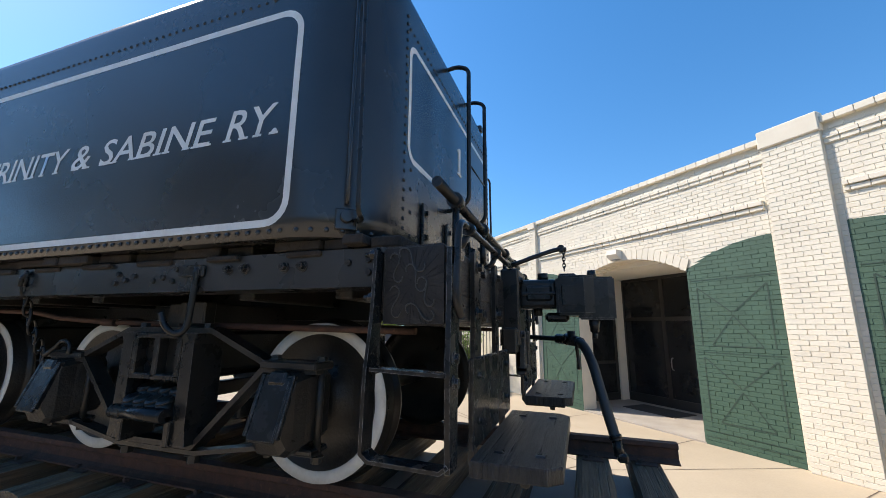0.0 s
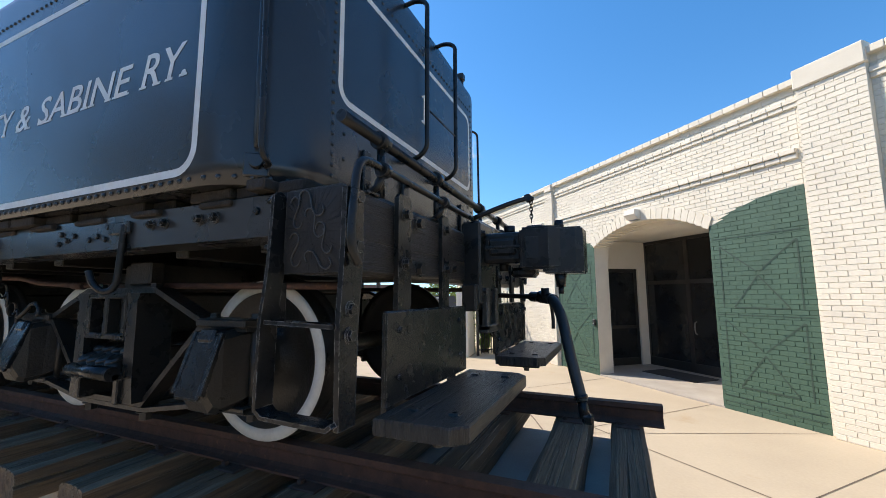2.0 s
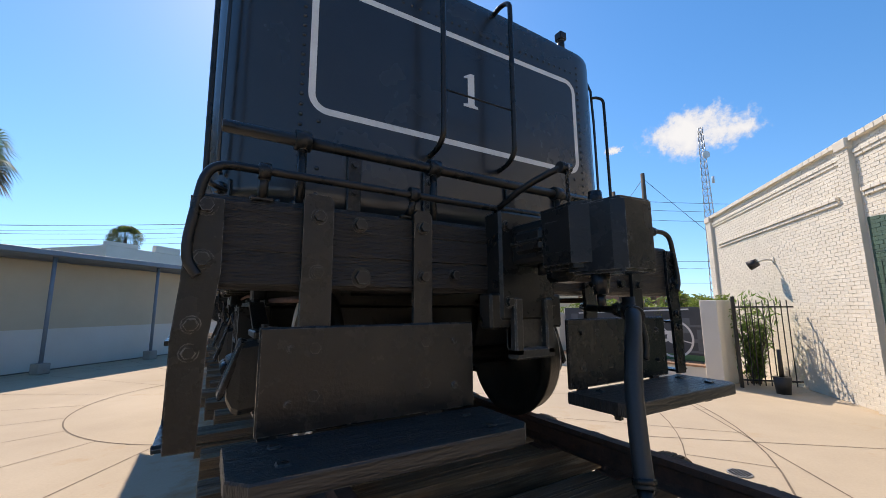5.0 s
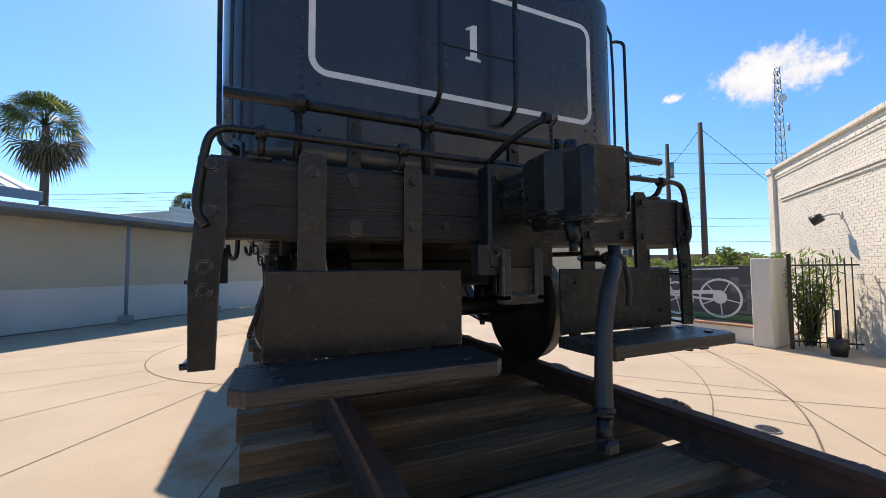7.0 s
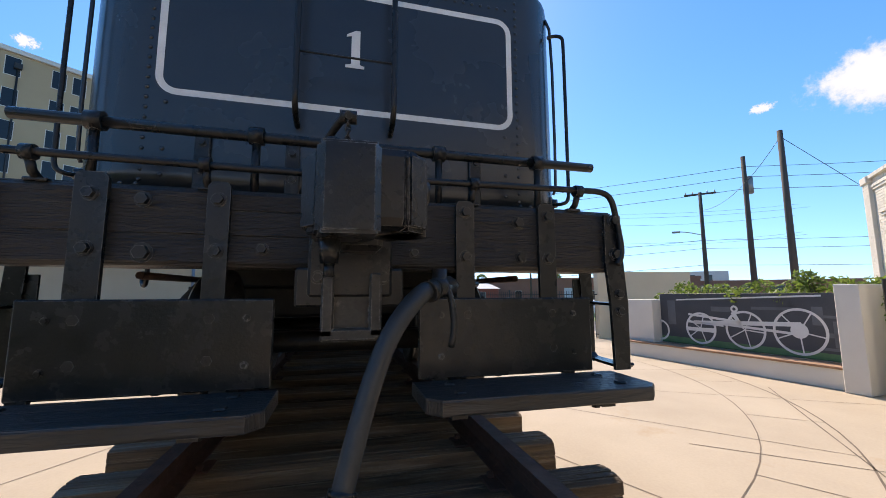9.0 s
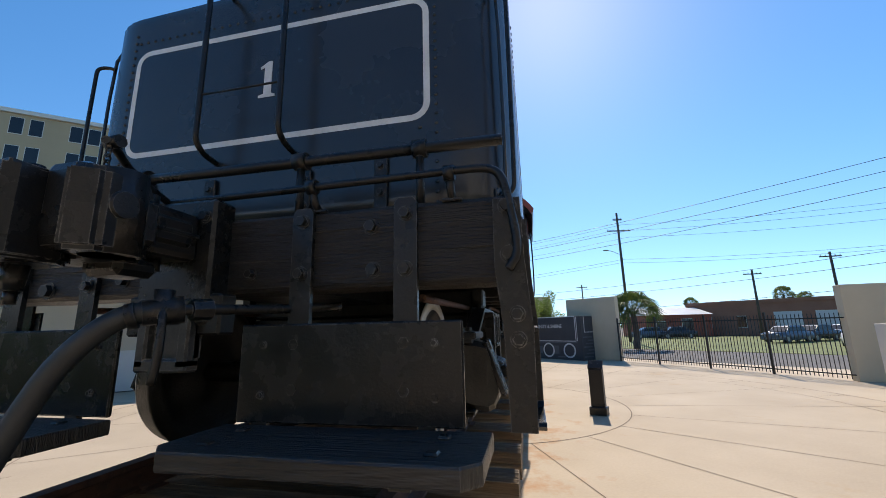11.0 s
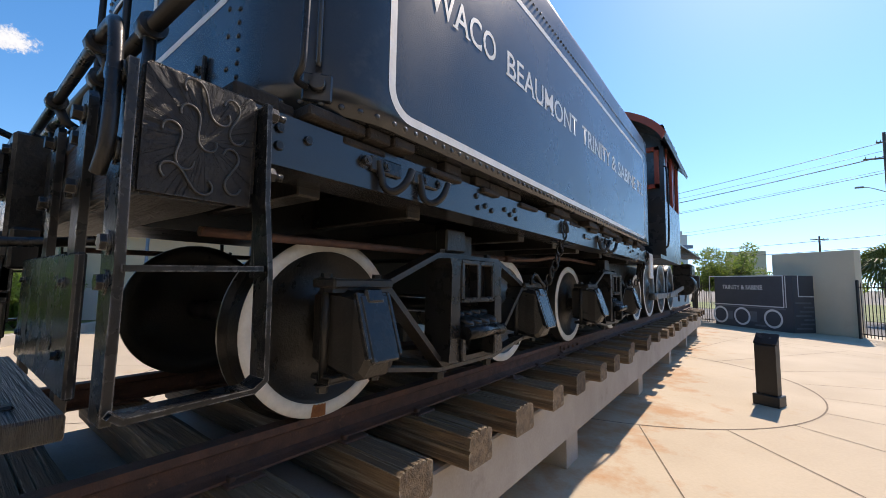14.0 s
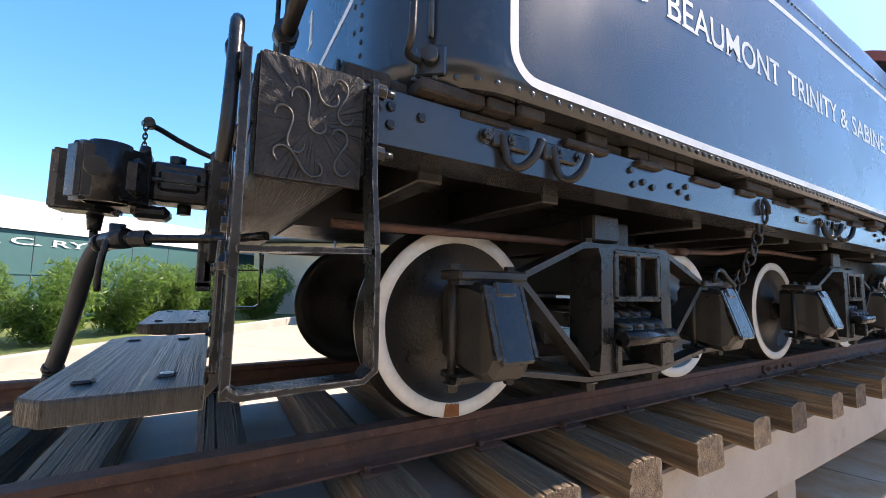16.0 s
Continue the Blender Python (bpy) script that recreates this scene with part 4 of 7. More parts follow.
cyl(bm, (-0.075, -0.55, 1.13), (-0.075, -0.55, 1.185), 0.030, 0.024, seg=12)
cyl(bm, (-0.075, -0.55, 0.80), (-0.075, -0.55, 0.88), 0.026, 0.034, seg=12)
cyl(bm, (-0.075, -0.55, 0.76), (-0.075, -0.55, 0.80), 0.016, seg=10)
bmesh.ops.bevel(bm, geom=[e for e in bm.edges if abs((e.verts[0].co - e.verts[1].co).z) < 1e-4 and e.calc_length() > 0.05], offset=0.010, segments=2, affect="EDGES")
part("knuckle", bm, GLOSS, coupler, "worn black knuckle with pin")
bm = B()
for k in range(6):
    z = 1.32 - 0.022 * k
    pts = [(-0.03 + 0.009 * math.cos(a) * (1 if k % 2 else 0.2), -0.385 + 0.009 * math.cos(a) * (0.2 if k % 2 else 1), z + 0.017 * math.sin(a)) for a in (2 * math.pi * i / 10 for i in range(11))]
    tube(bm, pts, 0.0035, 5)
part("lift_chain", bm, BLACK, coupler, "short lifting chain")
bm = B()
for x in (-0.115, 0.075):
    box(bm, x, x + 0.05, -0.125, -0.06, 0.54, 0.80, bevel=0.008)
box(bm, -0.115, 0.125, -0.125, -0.06, 0.525, 0.575, bevel=0.008)
box(bm, -0.115, 0.125, -0.09, -0.06, 0.575, 0.80)
part("carrier_iron", bm, CARRIER, coupler, "worn coupler carrier iron")
bm = B()
tube(bm, [(0.62, 0.12, 0.765), (0.45, -0.02, 0.752), (0.36, -0.33, 0.742), (0.32, -0.38, 0.738)], 0.018, 10, 1)
cyl(bm, (0.37, -0.29, 0.744), (0.345, -0.345, 0.740), 0.034, seg=8, smooth=False)
cyl(bm, (0.335, -0.36, 0.742), (0.27, -0.44, 0.728), 0.042, 0.036, seg=12)
cyl(bm, (0.30, -0.40, 0.70), (0.30, -0.40, 0.80), 0.028, seg=10)
tube(bm, [(0.31, -0.41, 0.77), (0.335, -0.43, 0.70), (0.345, -0.44, 0.60), (0.33, -0.44, 0.53)], 0.012, 8, 1)
pipe_end = part("angle_cock", bm, BLACK, tender, "black brake pipe end with valve handle")
bm = B()
tube(bm, [(0.285, -0.425, 0.735), (0.215, -0.475, 0.715), (0.115, -0.53, 0.60), (0.053, -0.561, 0.448), (0.0, -0.605, 0.27), (-0.026, -0.632, 0.165)], 0.032, 12, 2)
part("brake_hose", bm, HOSE, pipe_end, "thick dark rubber air brake hose hanging down")
bm = B()
for p, q in (((0.262, -0.448, 0.724), (0.245, -0.462, 0.718)), ((-0.019, -0.624, 0.195), (-0.024, -0.630, 0.175))):
    cb = B()
    cyl(cb, p, q, 0.039, seg=12)
    part("hose_clamp", cb, BLACK, pipe_end)
cyl(bm, (-0.025, -0.631, 0.17), (-0.040, -0.645, 0.085), 0.026, 0.032, seg=10)
box(bm, -0.075, -0.012, -0.69, -0.63, 0.055, 0.105, bevel=0.012)
part("hose_coupling", bm, BLACK, pipe_end, "metal hose coupling")


# trucks
def wheel(parent, x, y, sx, radius=0.42, streak=False):
    """A plate wheel: flange inside, tread, raised rim face painted white, dished disc, hub."""
    prof = [(0.05, 0.0), (0.075, 0.004), (0.105, 0.006), (0.13, -0.02), (0.24, -0.045), (0.335, -0.018), (0.352, 0.0), (radius - 0.004, 0.002), (radius, -0.004),
            (radius + 0.002, -0.08), (radius + 0.008, -0.095), (radius + 0.028, -0.105), (radius + 0.026, -0.13), (radius - 0.03, -0.138), (0.33, -0.11), (0.24, -0.075), (0.13, -0.10), (0.05, -0.12)]
    bm = B()
    n = 64
    rings = [[(sx * (x + d), y + r * math.cos(2 * math.pi * i / n), radius + r * math.sin(2 * math.pi * i / n)) for i in range(n)] for r, d in prof]
    loft(bm, rings, caps=False)
    w = part("wheel", bm, GREASE, parent, "grimy black cast wheel")
    bm = B()
    loft(bm, [[(sx * (x + d), y + r * math.cos(2 * math.pi * i / n), radius + r * math.sin(2 * math.pi * i / n)) for i in range(n)] for r, d in ((radius - 0.064, 0.002), (radius - 0.062, 0.0065), (radius - 0.003, 0.0065), (radius - 0.001, 0.001))], caps=False)
    part("rim", bm, RIM, w, "white painted wheel rim")
    if streak:
        bm = B()
        a0 = -100
        loft(bm, [[(sx * (x + 0.009), y + r * math.cos(radians(a0 + 1.6 * i)), radius + r * math.sin(radians(a0 + 1.6 * i)) + 0.004 * (i % 2) * (r < 0.38)) for i in range(8)] for r in (0.362, radius - 0.005)], caps=False, closed=False)
        part("rust_patch", bm, RUSTY, w, "orange rust streaks on the rim")
    return w


def journal_box(parent, sx, y):
    bm = B()
    # back body, tapered body, sloping lid
    rings = []
    for x, hy0, hy1, z0, z1 in ((0.90, -0.13, 0.13, 0.27, 0.60), (1.00, -0.13, 0.13, 0.255, 0.605), (1.06, -0.115, 0.115, 0.235, 0.60), (1.135, -0.105, 0.105, 0.225, 0.585), (1.165, -0.095, 0.095, 0.24, 0.50), (1.19, -0.085, 0.085, 0.29, 0.42)):
        c = 0.03
        rings.append([(sx * x, y + a, b) for a, b in ((hy0 + c, z0), (hy1 - c, z0), (hy1, z0 + c), (hy1, z1 - c), (hy1 - c, z1), (hy0 + c, z1), (hy0, z1 - c), (hy0, z0 + c))])
    loft(bm, rings, smooth=False)
    box(bm, sx * 0.93, sx * 1.09, y - 0.17, y + 0.17, 0.605, 0.645, bevel=0.008)
    box(bm, sx * 0.93, sx * 1.07, y - 0.16, y + 0.16, 0.215, 0.245, bevel=0.008)
    for q in (-0.145, 0.145):
        cyl(bm, (sx * 1.0, y + q, 0.17), (sx * 1.0, y + q, 0.66), 0.018, seg=8)
        nut(bm, (sx * 1.0, y + q, 0.205), (0, 0, -1), 0.026, 0.03)
        nut(bm, (sx * 1.0, y + q, 0.645), (0, 0, 1), 0.026, 0.02)
    jb = part("journal_box", bm, GREASE, parent, "black cast axle box")
    bm = B()
    m = pose(sx * 1.176, y, 0.445, 0, -sx * 19, 0)
    box(bm, -0.012, 0.012, -0.078, 0.078, -0.15, 0.14, m, 0.008)
    box(bm, -0.022, 0.020, -0.05, 0.05, 0.10, 0.165, m, 0.01)
    for q in (-0.088, 0.088):
        box(bm, -0.016, 0.012, q - 0.010, q + 0.010, -0.13, 0.15, m, 0.004)
    part("box_lid", bm, GLOSS, jb, "sloping glossy lid with cast ribs")


def truck(yc):
    t = thing("truck", "", "")
    t.parent = tender
    t.name = "truck"
    half = 0.88
    for sx in (-1, 1):
        for q in (-half, half):
            wheel(t, 0.815, yc + q, sx, streak=(sx > 0 and yc < 3 and q < 0))
            journal_box(t, sx, yc + q)
        bm = B()
        X = sx * 1.02
        bar(bm, [(X, yc - half - 0.16, 0.632), (X, yc - half + 0.17, 0.632), (X, yc - 0.33, 0.79), (X, yc + 0.33, 0.79), (X, yc + half - 0.17, 0.632), (X, yc + half + 0.16, 0.632)], 0.09, 0.028)
        bar(bm, [(X, yc - half - 0.16, 0.600), (X, yc - half + 0.17, 0.600), (X, yc - 0.28, 0.185), (X, yc + 0.28, 0.185), (X, yc + half - 0.17, 0.600), (X, yc + half + 0.16, 0.600)], 0.09, 0.028)
        bar(bm, [(X, yc - half - 0.16, 0.222), (X, yc - half + 0.16, 0.222), (X, yc - 0.30, 0.155), (X, yc + 0.30, 0.155), (X, yc + half - 0.16, 0.222), (X, yc + half + 0.16, 0.222)], 0.08, 0.022)
        for q in (-0.26, 0.26):
            cyl(bm, (X, yc + q, 0.11), (X, yc + q, 0.83), 0.02, seg=8)
            nut(bm, (X, yc + q, 0.14), (0, 0, -1), 0.034, 0.04)
            nut(bm, (X, yc + q, 0.80), (0, 0, 1), 0.028, 0.025)
        part("arch_bar", bm, GREASE, t, "black riveted arch bar side frame")
        for q in (-0.24, 0.24):
            bm = B()
            prism(bm, [(yc + q - 0.06 * 1, 0.20), (yc + q + 0.06, 0.20), (yc + q + 0.045, 0.30), (yc + q + 0.04, 0.72), (yc + q + 0.06, 0.775), (yc + q - 0.06, 0.775), (yc + q - 0.04, 0.72), (yc + q - 0.045, 0.30)], "x", sx * 0.93, sx * 1.12)
            part("column", bm, BLACK, t, "cast bolster guide column")
        # windowed casting over the springs
        bm = B()
        for y0, y1, z0, z1 in ((-0.19, -0.155, 0.53, 0.765), (-0.02, 0.02, 0.53, 0.765), (0.155, 0.19, 0.53, 0.765), (-0.19, 0.19, 0.745, 0.775), (-0.19, 0.19, 0.52, 0.55)):
            box(bm, sx * 1.06, sx * 1.125, yc + y0, yc + y1, z0, z1, bevel=0.006)
        box(bm, sx * 0.9, sx * 1.06, yc - 0.17, yc + 0.17, 0.54, 0.76)
        part("bolster_end", bm, BLACK, t, "open cast bolster end with two windows")
        for q in (-0.13, -0.045, 0.045, 0.13):
            for p, zt in ((0.98, 0.52), (1.05, 0.48), (1.12, 0.43)):
                bm = B()
                cyl(bm, (sx * p, yc + q, 0.34), (sx * p, yc + q, zt - 0.015), 0.046, 0.044, seg=12)
                cyl(bm, (sx * p, yc + q, zt - 0.015), (sx * (p + 0.006), yc + q, zt), 0.05, 0.036, seg=12)
                part("spring", bm, GREASE, t, "rusty black spring coil under a cap")
        bm = B()
        box(bm, sx * 0.92, sx * 1.17, yc - 0.20, yc + 0.20, 0.315, 0.352, bevel=0.006)
        cyl(bm, (sx * 1.165, yc - 0.20, 0.352), (sx * 1.165, yc + 0.20, 0.352), 0.038, seg=14)
        for y0, y1 in ((-0.2, -0.16), (0.16, 0.2)):
            box(bm, sx * 0.95, sx * 1.14, yc + y0, yc + y1, 0.19, 0.32, bevel=0.006)
        part("spring_plank", bm, GLOSS, t, "rounded spring seat")
    for q in (-half, half):
        bm = B()
        cyl(bm, (-0.9, yc + q, 0.42), (0.9, yc + q, 0.42), 0.065, seg=20)
        part("axle", bm, GREASE, t, "dark steel axle")
    bm = B()
    box(bm, -0.92, 0.92, yc - 0.17, yc + 0.17, 0.54, 0.78, bevel=0.02)
    box(bm, -0.9, 0.9, yc - half + 0.46, yc - half + 0.54, 0.30, 0.40, bevel=0.01)
    box(bm, -0.9, 0.9, yc + half - 0.54, yc + half - 0.46, 0.30, 0.40, bevel=0.01)
    part("bolster", bm, GREASE, t, "dark truck bolster and brake beams")
    for sx in (-1, 1):
        bm = B()
        top, low = (sx * 1.315, yc + 0.95, 1.09), (sx * 1.12, yc + 1.02, 0.62)
        for k in range(9):
            f = k / 8
            c = Vector(top).lerp(Vector(low), f) + Vector((0, 0.05 * math.sin(f * math.pi), 0))
            u = k % 2
            tube(bm, [c + Vector(((0.022 if u else 0.005) * math.cos(a), (0.005 if u else 0.022) * math.cos(a), 0.046 * math.sin(a))) for a in (2 * math.pi * i / 12 for i in range(13))], 0.008, 6)
        tube(bm, [(sx * 1.31, yc + 0.93, 1.12), (sx * 1.335, yc + 0.94, 1.10), (sx * 1.33, yc + 0.95, 1.04)], 0.014, 8, 1)
        tube(bm, [(sx * 1.10, yc + 0.80, 0.63), (sx * 1.10, yc + 0.80, 0.70), (sx * 1.10, yc + 0.88, 0.72), (sx * 1.11, yc + 0.94, 0.66), (sx * 1.12, yc + 1.0, 0.62)], 0.014, 8, 1)
        part("safety_chain", bm, BLACK, t, "hanging black iron safety chain")
    return t


truck(1.80)
truck(5.09)

# ---- the locomotive ahead of the tender ----
loco = thing("steam_locomotive", "black steam locomotive with red trimmed cab coupled before the tender", "locomotive")
bm = B()
box(bm, -1.44, 1.44, 6.40, 8.75, 1.06, 1.12)
cab = part("cab", bm, TANK, loco, "black steel cab")
for sx in (-1, 1):
    bm = B()
    for y0, y1, z0, z1 in ((6.95, 8.75, 1.12, 2.05), (6.95, 7.15, 2.05, 3.32), (7.85, 8.0, 2.05, 3.32), (8.6, 8.75, 2.05, 3.32), (6.95, 8.75, 2.95, 3.32)):
        box(bm, sx * 1.40, sx * 1.44, y0, y1, z0, z1)
    part("cab_side", bm, TANK, cab)
    bm = B()
    box(bm, sx * 0.75, sx * 1.40, 6.95, 6.99, 1.12, 3.3)
    part("cab_rear", bm, TANK, cab)
bm = B()
box(bm, -1.40, 1.40, 8.70, 8.75, 1.12, 3.45)
part("cab_front", bm, TANK, cab)
bm = B()
prof = [(1.62 * math.sin(radians(a)), 3.55 - 1.62 * 0.32 * (1 - math.cos(radians(a))) * 1.6) for a in range(-76, 77, 8)]
prof += [(u * 0.985, v - 0.05) for u, v in reversed(prof)]
prism(bm, prof, "y", 6.25, 9.2)
part("roof", bm, GREASE, cab, "arched dark cab roof")
bm = B()
half = len(prof) // 2
prism(bm, [(u * 1.003, v + 0.012) for u, v in prof[:half]] + [(u * 0.97, v - 0.085) for u, v in reversed(prof[:half])], "y", 6.215, 6.25)
part("roof_edge", bm, CABRED, cab, "red painted roof edge")
for sx in (-1, 1):
    bm = B()
    for y0, y1, z0, z1 in ((0.80, 0.87, 2.25, 2.95), (1.30, 1.37, 2.25, 2.95), (0.80, 1.37, 2.88, 2.95), (0.80, 1.37, 2.25, 2.32)):
        box(bm, sx * y0, sx * y1, 6.90, 6.95, z0, z1, bevel=0.004)
    part("window_frame", bm, CABRED, cab, "red window frame in the cab's rear")
    for y0, y1, z0, z1 in ((7.15, 7.22, 2.05, 2.95), (7.78, 7.85, 2.05, 2.95), (8.0, 8.06, 2.05, 2.95), (8.54, 8.6, 2.05, 2.95)):
        bm = B()
        box(bm, sx * 1.405, sx * 1.448, y0, y1, z0, z1)
        part("sash", bm, CABRED, cab, "narrow red side window sash")
    bm = B()
    tube(bm, [(sx * 1.44, 6.9, 1.25), (sx * 1.50, 6.85, 1.3), (sx * 1.50, 6.85, 2.55), (sx * 1.44, 6.9, 2.6)], 0.014, 8, 2)
    part("grab_rail", bm, BLACK, cab, "black cab grab rail")
    bm = B()
    box(bm, sx * 1.30, sx * 1.33, 6.20, 6.42, 0.75, 1.12, bevel=0.01)
    part("white_plate", bm, WHITE, cab, "small white plate below the cab")
bm = B()
n = 28
loft(bm, [[(r * math.sin(2 * math.pi * i / n), y, 2.05 + r * math.cos(2 * math.pi * i / n)) for i in range(n)] for y, r in ((8.74, 0.82), (10.6, 0.80), (10.7, 0.74), (14.9, 0.70), (15.0, 0.60), (15.05, 0.1))])
boiler = part("boiler", bm, BLACK, loco, "black boiler and smokebox")
bm = B()
cyl(bm, (0, 14.2, 2.65), (0, 14.2, 3.75), 0.20, 0.24, seg=20)
part("chimney", bm, BLACK, boiler)
bm = B()
cyl(bm, (0, 11.6, 2.6), (0, 11.6, 3.25), 0.32, 0.27, seg=20)
part("steam_dome", bm, BLACK, boiler)
bm = B()
for sx in (-1, 1):
    box(bm, sx * 0.85, sx * 1.35, 8.75, 14.8, 1.52, 1.57, bevel=0.008)
part("running_board", bm, BLACK, loco, "narrow black running board")
bm = B()
box(bm, -0.5, 0.5, 6.2, 15.2, 0.62, 1.05, bevel=0.02)
box(bm, -1.25, 1.25, 15.1, 15.4, 0.6, 1.0, bevel=0.02)
part("frame", bm, GREASE, loco, "black locomotive frame")
for sx in (-1, 1):
    wheel(loco, 0.815, 7.75, sx, 0.42)
    for y in (9.0, 10.5, 12.0):
        w = wheel(loco, 0.815, y, sx, 0.60)
        bm = B()
        cyl(bm, (sx * 0.82, y, 0.42), (sx * 0.98, y, 0.42), 0.07, seg=14)
        part("crank_pin", bm, STEEL, w)
    bm = B()
    bar(bm, [(sx * 0.93, 8.9, 0.42), (sx * 0.93, 12.1, 0.42)], 0.04, 0.11)
    bar(bm, [(sx * 1.0, 10.5, 0.42), (sx * 1.0, 13.4, 0.62)], 0.04, 0.10)
    part("side_rod", bm, STEEL, loco, "pale steel side rods")
    bm = B()
    cyl(bm, (sx * 0.98, 13.2, 0.68), (sx * 0.98, 14.2, 0.68), 0.30, seg=22)
    box(bm, sx * 0.72, sx * 1.22, 13.25, 14.15, 0.95, 1.3, bevel=0.04)
    part("cylinder", bm, BLACK, loco, "black steam cylinder")
    bm = B()
    for q in range(5):
        tube(bm, [(sx * (0.15 + 0.24 * q), 15.4, 0.7), (sx * (0.12 + 0.2 * q), 16.3, 0.12)], 0.03, 6)
    part("pilot_bars", bm, BLACK, loco, "black pilot bars")
bm = B()
box(bm, -1.2, 1.2, 5.86, 6.24, 1.00, 1.06)
part("apron", bm, GREASE, loco, "steel apron between tender and cab")

# ---- small things on the plaza ----
sign = thing("interpretive_sign", "dark metal pedestal sign with a sloping top on the plaza", "sign", (2.66, 7.78, GZ), -20)
bm = B()
prism(bm, [(-0.08, 0.08), (0.08, 0.08), (0.075, 1.08), (-0.09, 0.90)], "x", -0.135, 0.135)
part("post", bm, FRAMEDARK, sign)
bm = B()
box(bm, -0.17, 0.17, -0.14, 0.14, 0.0, 0.16, bevel=0.01)
part("base", bm, FRAMEDARK, sign)
bm = B()
box(bm, -0.15, 0.15, -0.115, 0.10, -0.008, 0.012, pose(0, 0, 1.005, 45, 0, 0), 0.004)
part("panel", bm, GLOSS, sign, "black sloping sign panel")
bm = B()
cyl(bm, (4.11, 0.96, GZ), (4.11, 0.96, GZ + 0.012), 0.125, seg=28)
drain = solid("floor_drain", bm, STEEL, "round grey metal floor drain in the concrete", "drain")
for i in range(-4, 5):
    w = math.sqrt(0.108 ** 2 - (i * 0.023) ** 2)
    bm = B()
    box(bm, 4.11 - w, 4.11 + w, 0.955 + i * 0.023, 0.965 + i * 0.023, GZ + 0.008, GZ + 0.0165)
    part("slot", bm, FRAMEDARK, drain)
bollard = thing("bollard", "dark grey plant pot with a thin post beside the fence", "bollard", (9.72, 2.45, GZ))
bm = B()
cyl(bm, (0, 0, 0), (0, 0, 0.36), 0.13, 0.17, seg=18)
part("pot", bm, FRAMEDARK, bollard)
bm = B()
cyl(bm, (0, 0, 0.3), (0, 0, 0.95), 0.05, 0.04, seg=12)
part("post", bm, FRAMEDARK, bollard)


# ---- fences ----
def fence(name, pts, height, label, gap=0.115):
    f = thing(name, label, "fence")
    for k, (a, b) in enumerate(zip(pts, pts[1:])):
        a, b = Vector((*a, GZ)), Vector((*b, GZ))
        d = b - a
        L = d.length
        ang = math.degrees(math.atan2(d.y, d.x))
        m = pose(*a, 0, 0, ang)
        for z in (0.18, height - 0.16):
            bm = B()
            box(bm, 0, L, -0.018, 0.018, z - 0.018, z + 0.018)
            o = part("fence_rail", bm, IRONFENCE, f)
            o.matrix_world = m
        bm = B()
        box(bm, -0.035, 0.035, -0.035, 0.035, 0, height + 0.1, bevel=0.006)
        o = part("fence_post", bm, IRONFENCE, f)
        o.matrix_world = m
        n = int(L / gap)
        bm = B()
        box(bm, -0.009, 0.009, -0.009, 0.009, 0.06, height)
        me = to_mesh("picket", bm, IRONFENCE)
        for i in range(1, n):
            o = new("picket", me)
            o.parent = f
            o.matrix_world = m @ Matrix.Translation((i * L / n, 0, 0))
    return f


fence("fence", [(5.75, 20.7), (7.05, 19.0), (8.4, 17.1), (9.65, 15.2), (10.85, 13.3)], 2.05, "tall black picket fence with round posts along the plaza")
fence("fence", [(0.3, 23.9), (1.2, 23.3)], 2.0, "black picket fence beside the painted box")
fence("fence_gate", [(9.76, 3.26), (10.56, 2.36)], 2.05, "narrow black picket gate against the brick wall")

# ---- painted boxes and garden walls ----
def along(a, b):
    d = Vector(b) - Vector(a)
    return pose(a[0], a[1], GZ, 0, 0, math.degrees(math.atan2(d.y, d.x))), d.length


def flat(bm, outline, y):
    bm.faces.new([bm.verts.new((u, y, v)) for u, v in outline])


def ring_flat(bm, cu, cv, r0, r1, y, n=40):
    a = [bm.verts.new((cu + r0 * math.cos(2 * math.pi * i / n), y, cv + r0 * math.sin(2 * math.pi * i / n))) for i in range(n)]
    b = [bm.verts.new((cu + r1 * math.cos(2 * math.pi * i / n), y, cv + r1 * math.sin(2 * math.pi * i / n))) for i in range(n)]
    for i in range(n):
        j = (i + 1) % n
        bm.faces.new((a[i], a[j], b[j], b[i]))


m, L = along((9.2, 8.35), (9.75, 3.85))            # seen from the track this wall reads from left to right
mw = thing("mural_wall", "low garden wall with a painted locomotive mural and a bench ledge", "mural wall")
mw.matrix_world = m
bm = B()
box(bm, 0.0, L - 0.02, 0.30, 0.55, 0, 1.86, bevel=0.01)
box(bm, -0.95, L - 0.02, -0.25, 0.30, 0, 0.40, bevel=0.01)
part("wall", bm, STUCCOW, mw, "pale plastered wall")
bm = B()
box(bm, L - 0.02, L + 0.36, -0.42, 0.62, 0, 2.06, bevel=0.012)
part("end_pier", bm, STUCCOW, mw, "plastered end pier")
bm = B()
box(bm, -1.30, 0.0, -0.02, 0.6, 0, 1.72, bevel=0.012)
part("end_pier", bm, STUCCOW, mw)
bm = B()
box(bm, -0.97, L - 0.04, -0.28, 0.30, 0.40, 0.45, bevel=0.008)
part("ledge", bm, CAP, mw, "brown brick ledge")
bm = B()
box(bm, 0.05, L - 0.06, 0.265, 0.30, 0.47, 1.90, bevel=0.006)
mural = part("mural", bm, MURAL, mw, "dark grey painted mural panel")
bm = B()
flat(bm, [(0.06, 0.48), (L - 0.07, 0.48), (L - 0.07, 0.62), (0.06, 0.66)], 0.261)
part("painted_grass", bm, MURALGREEN, mural)
bm = B()
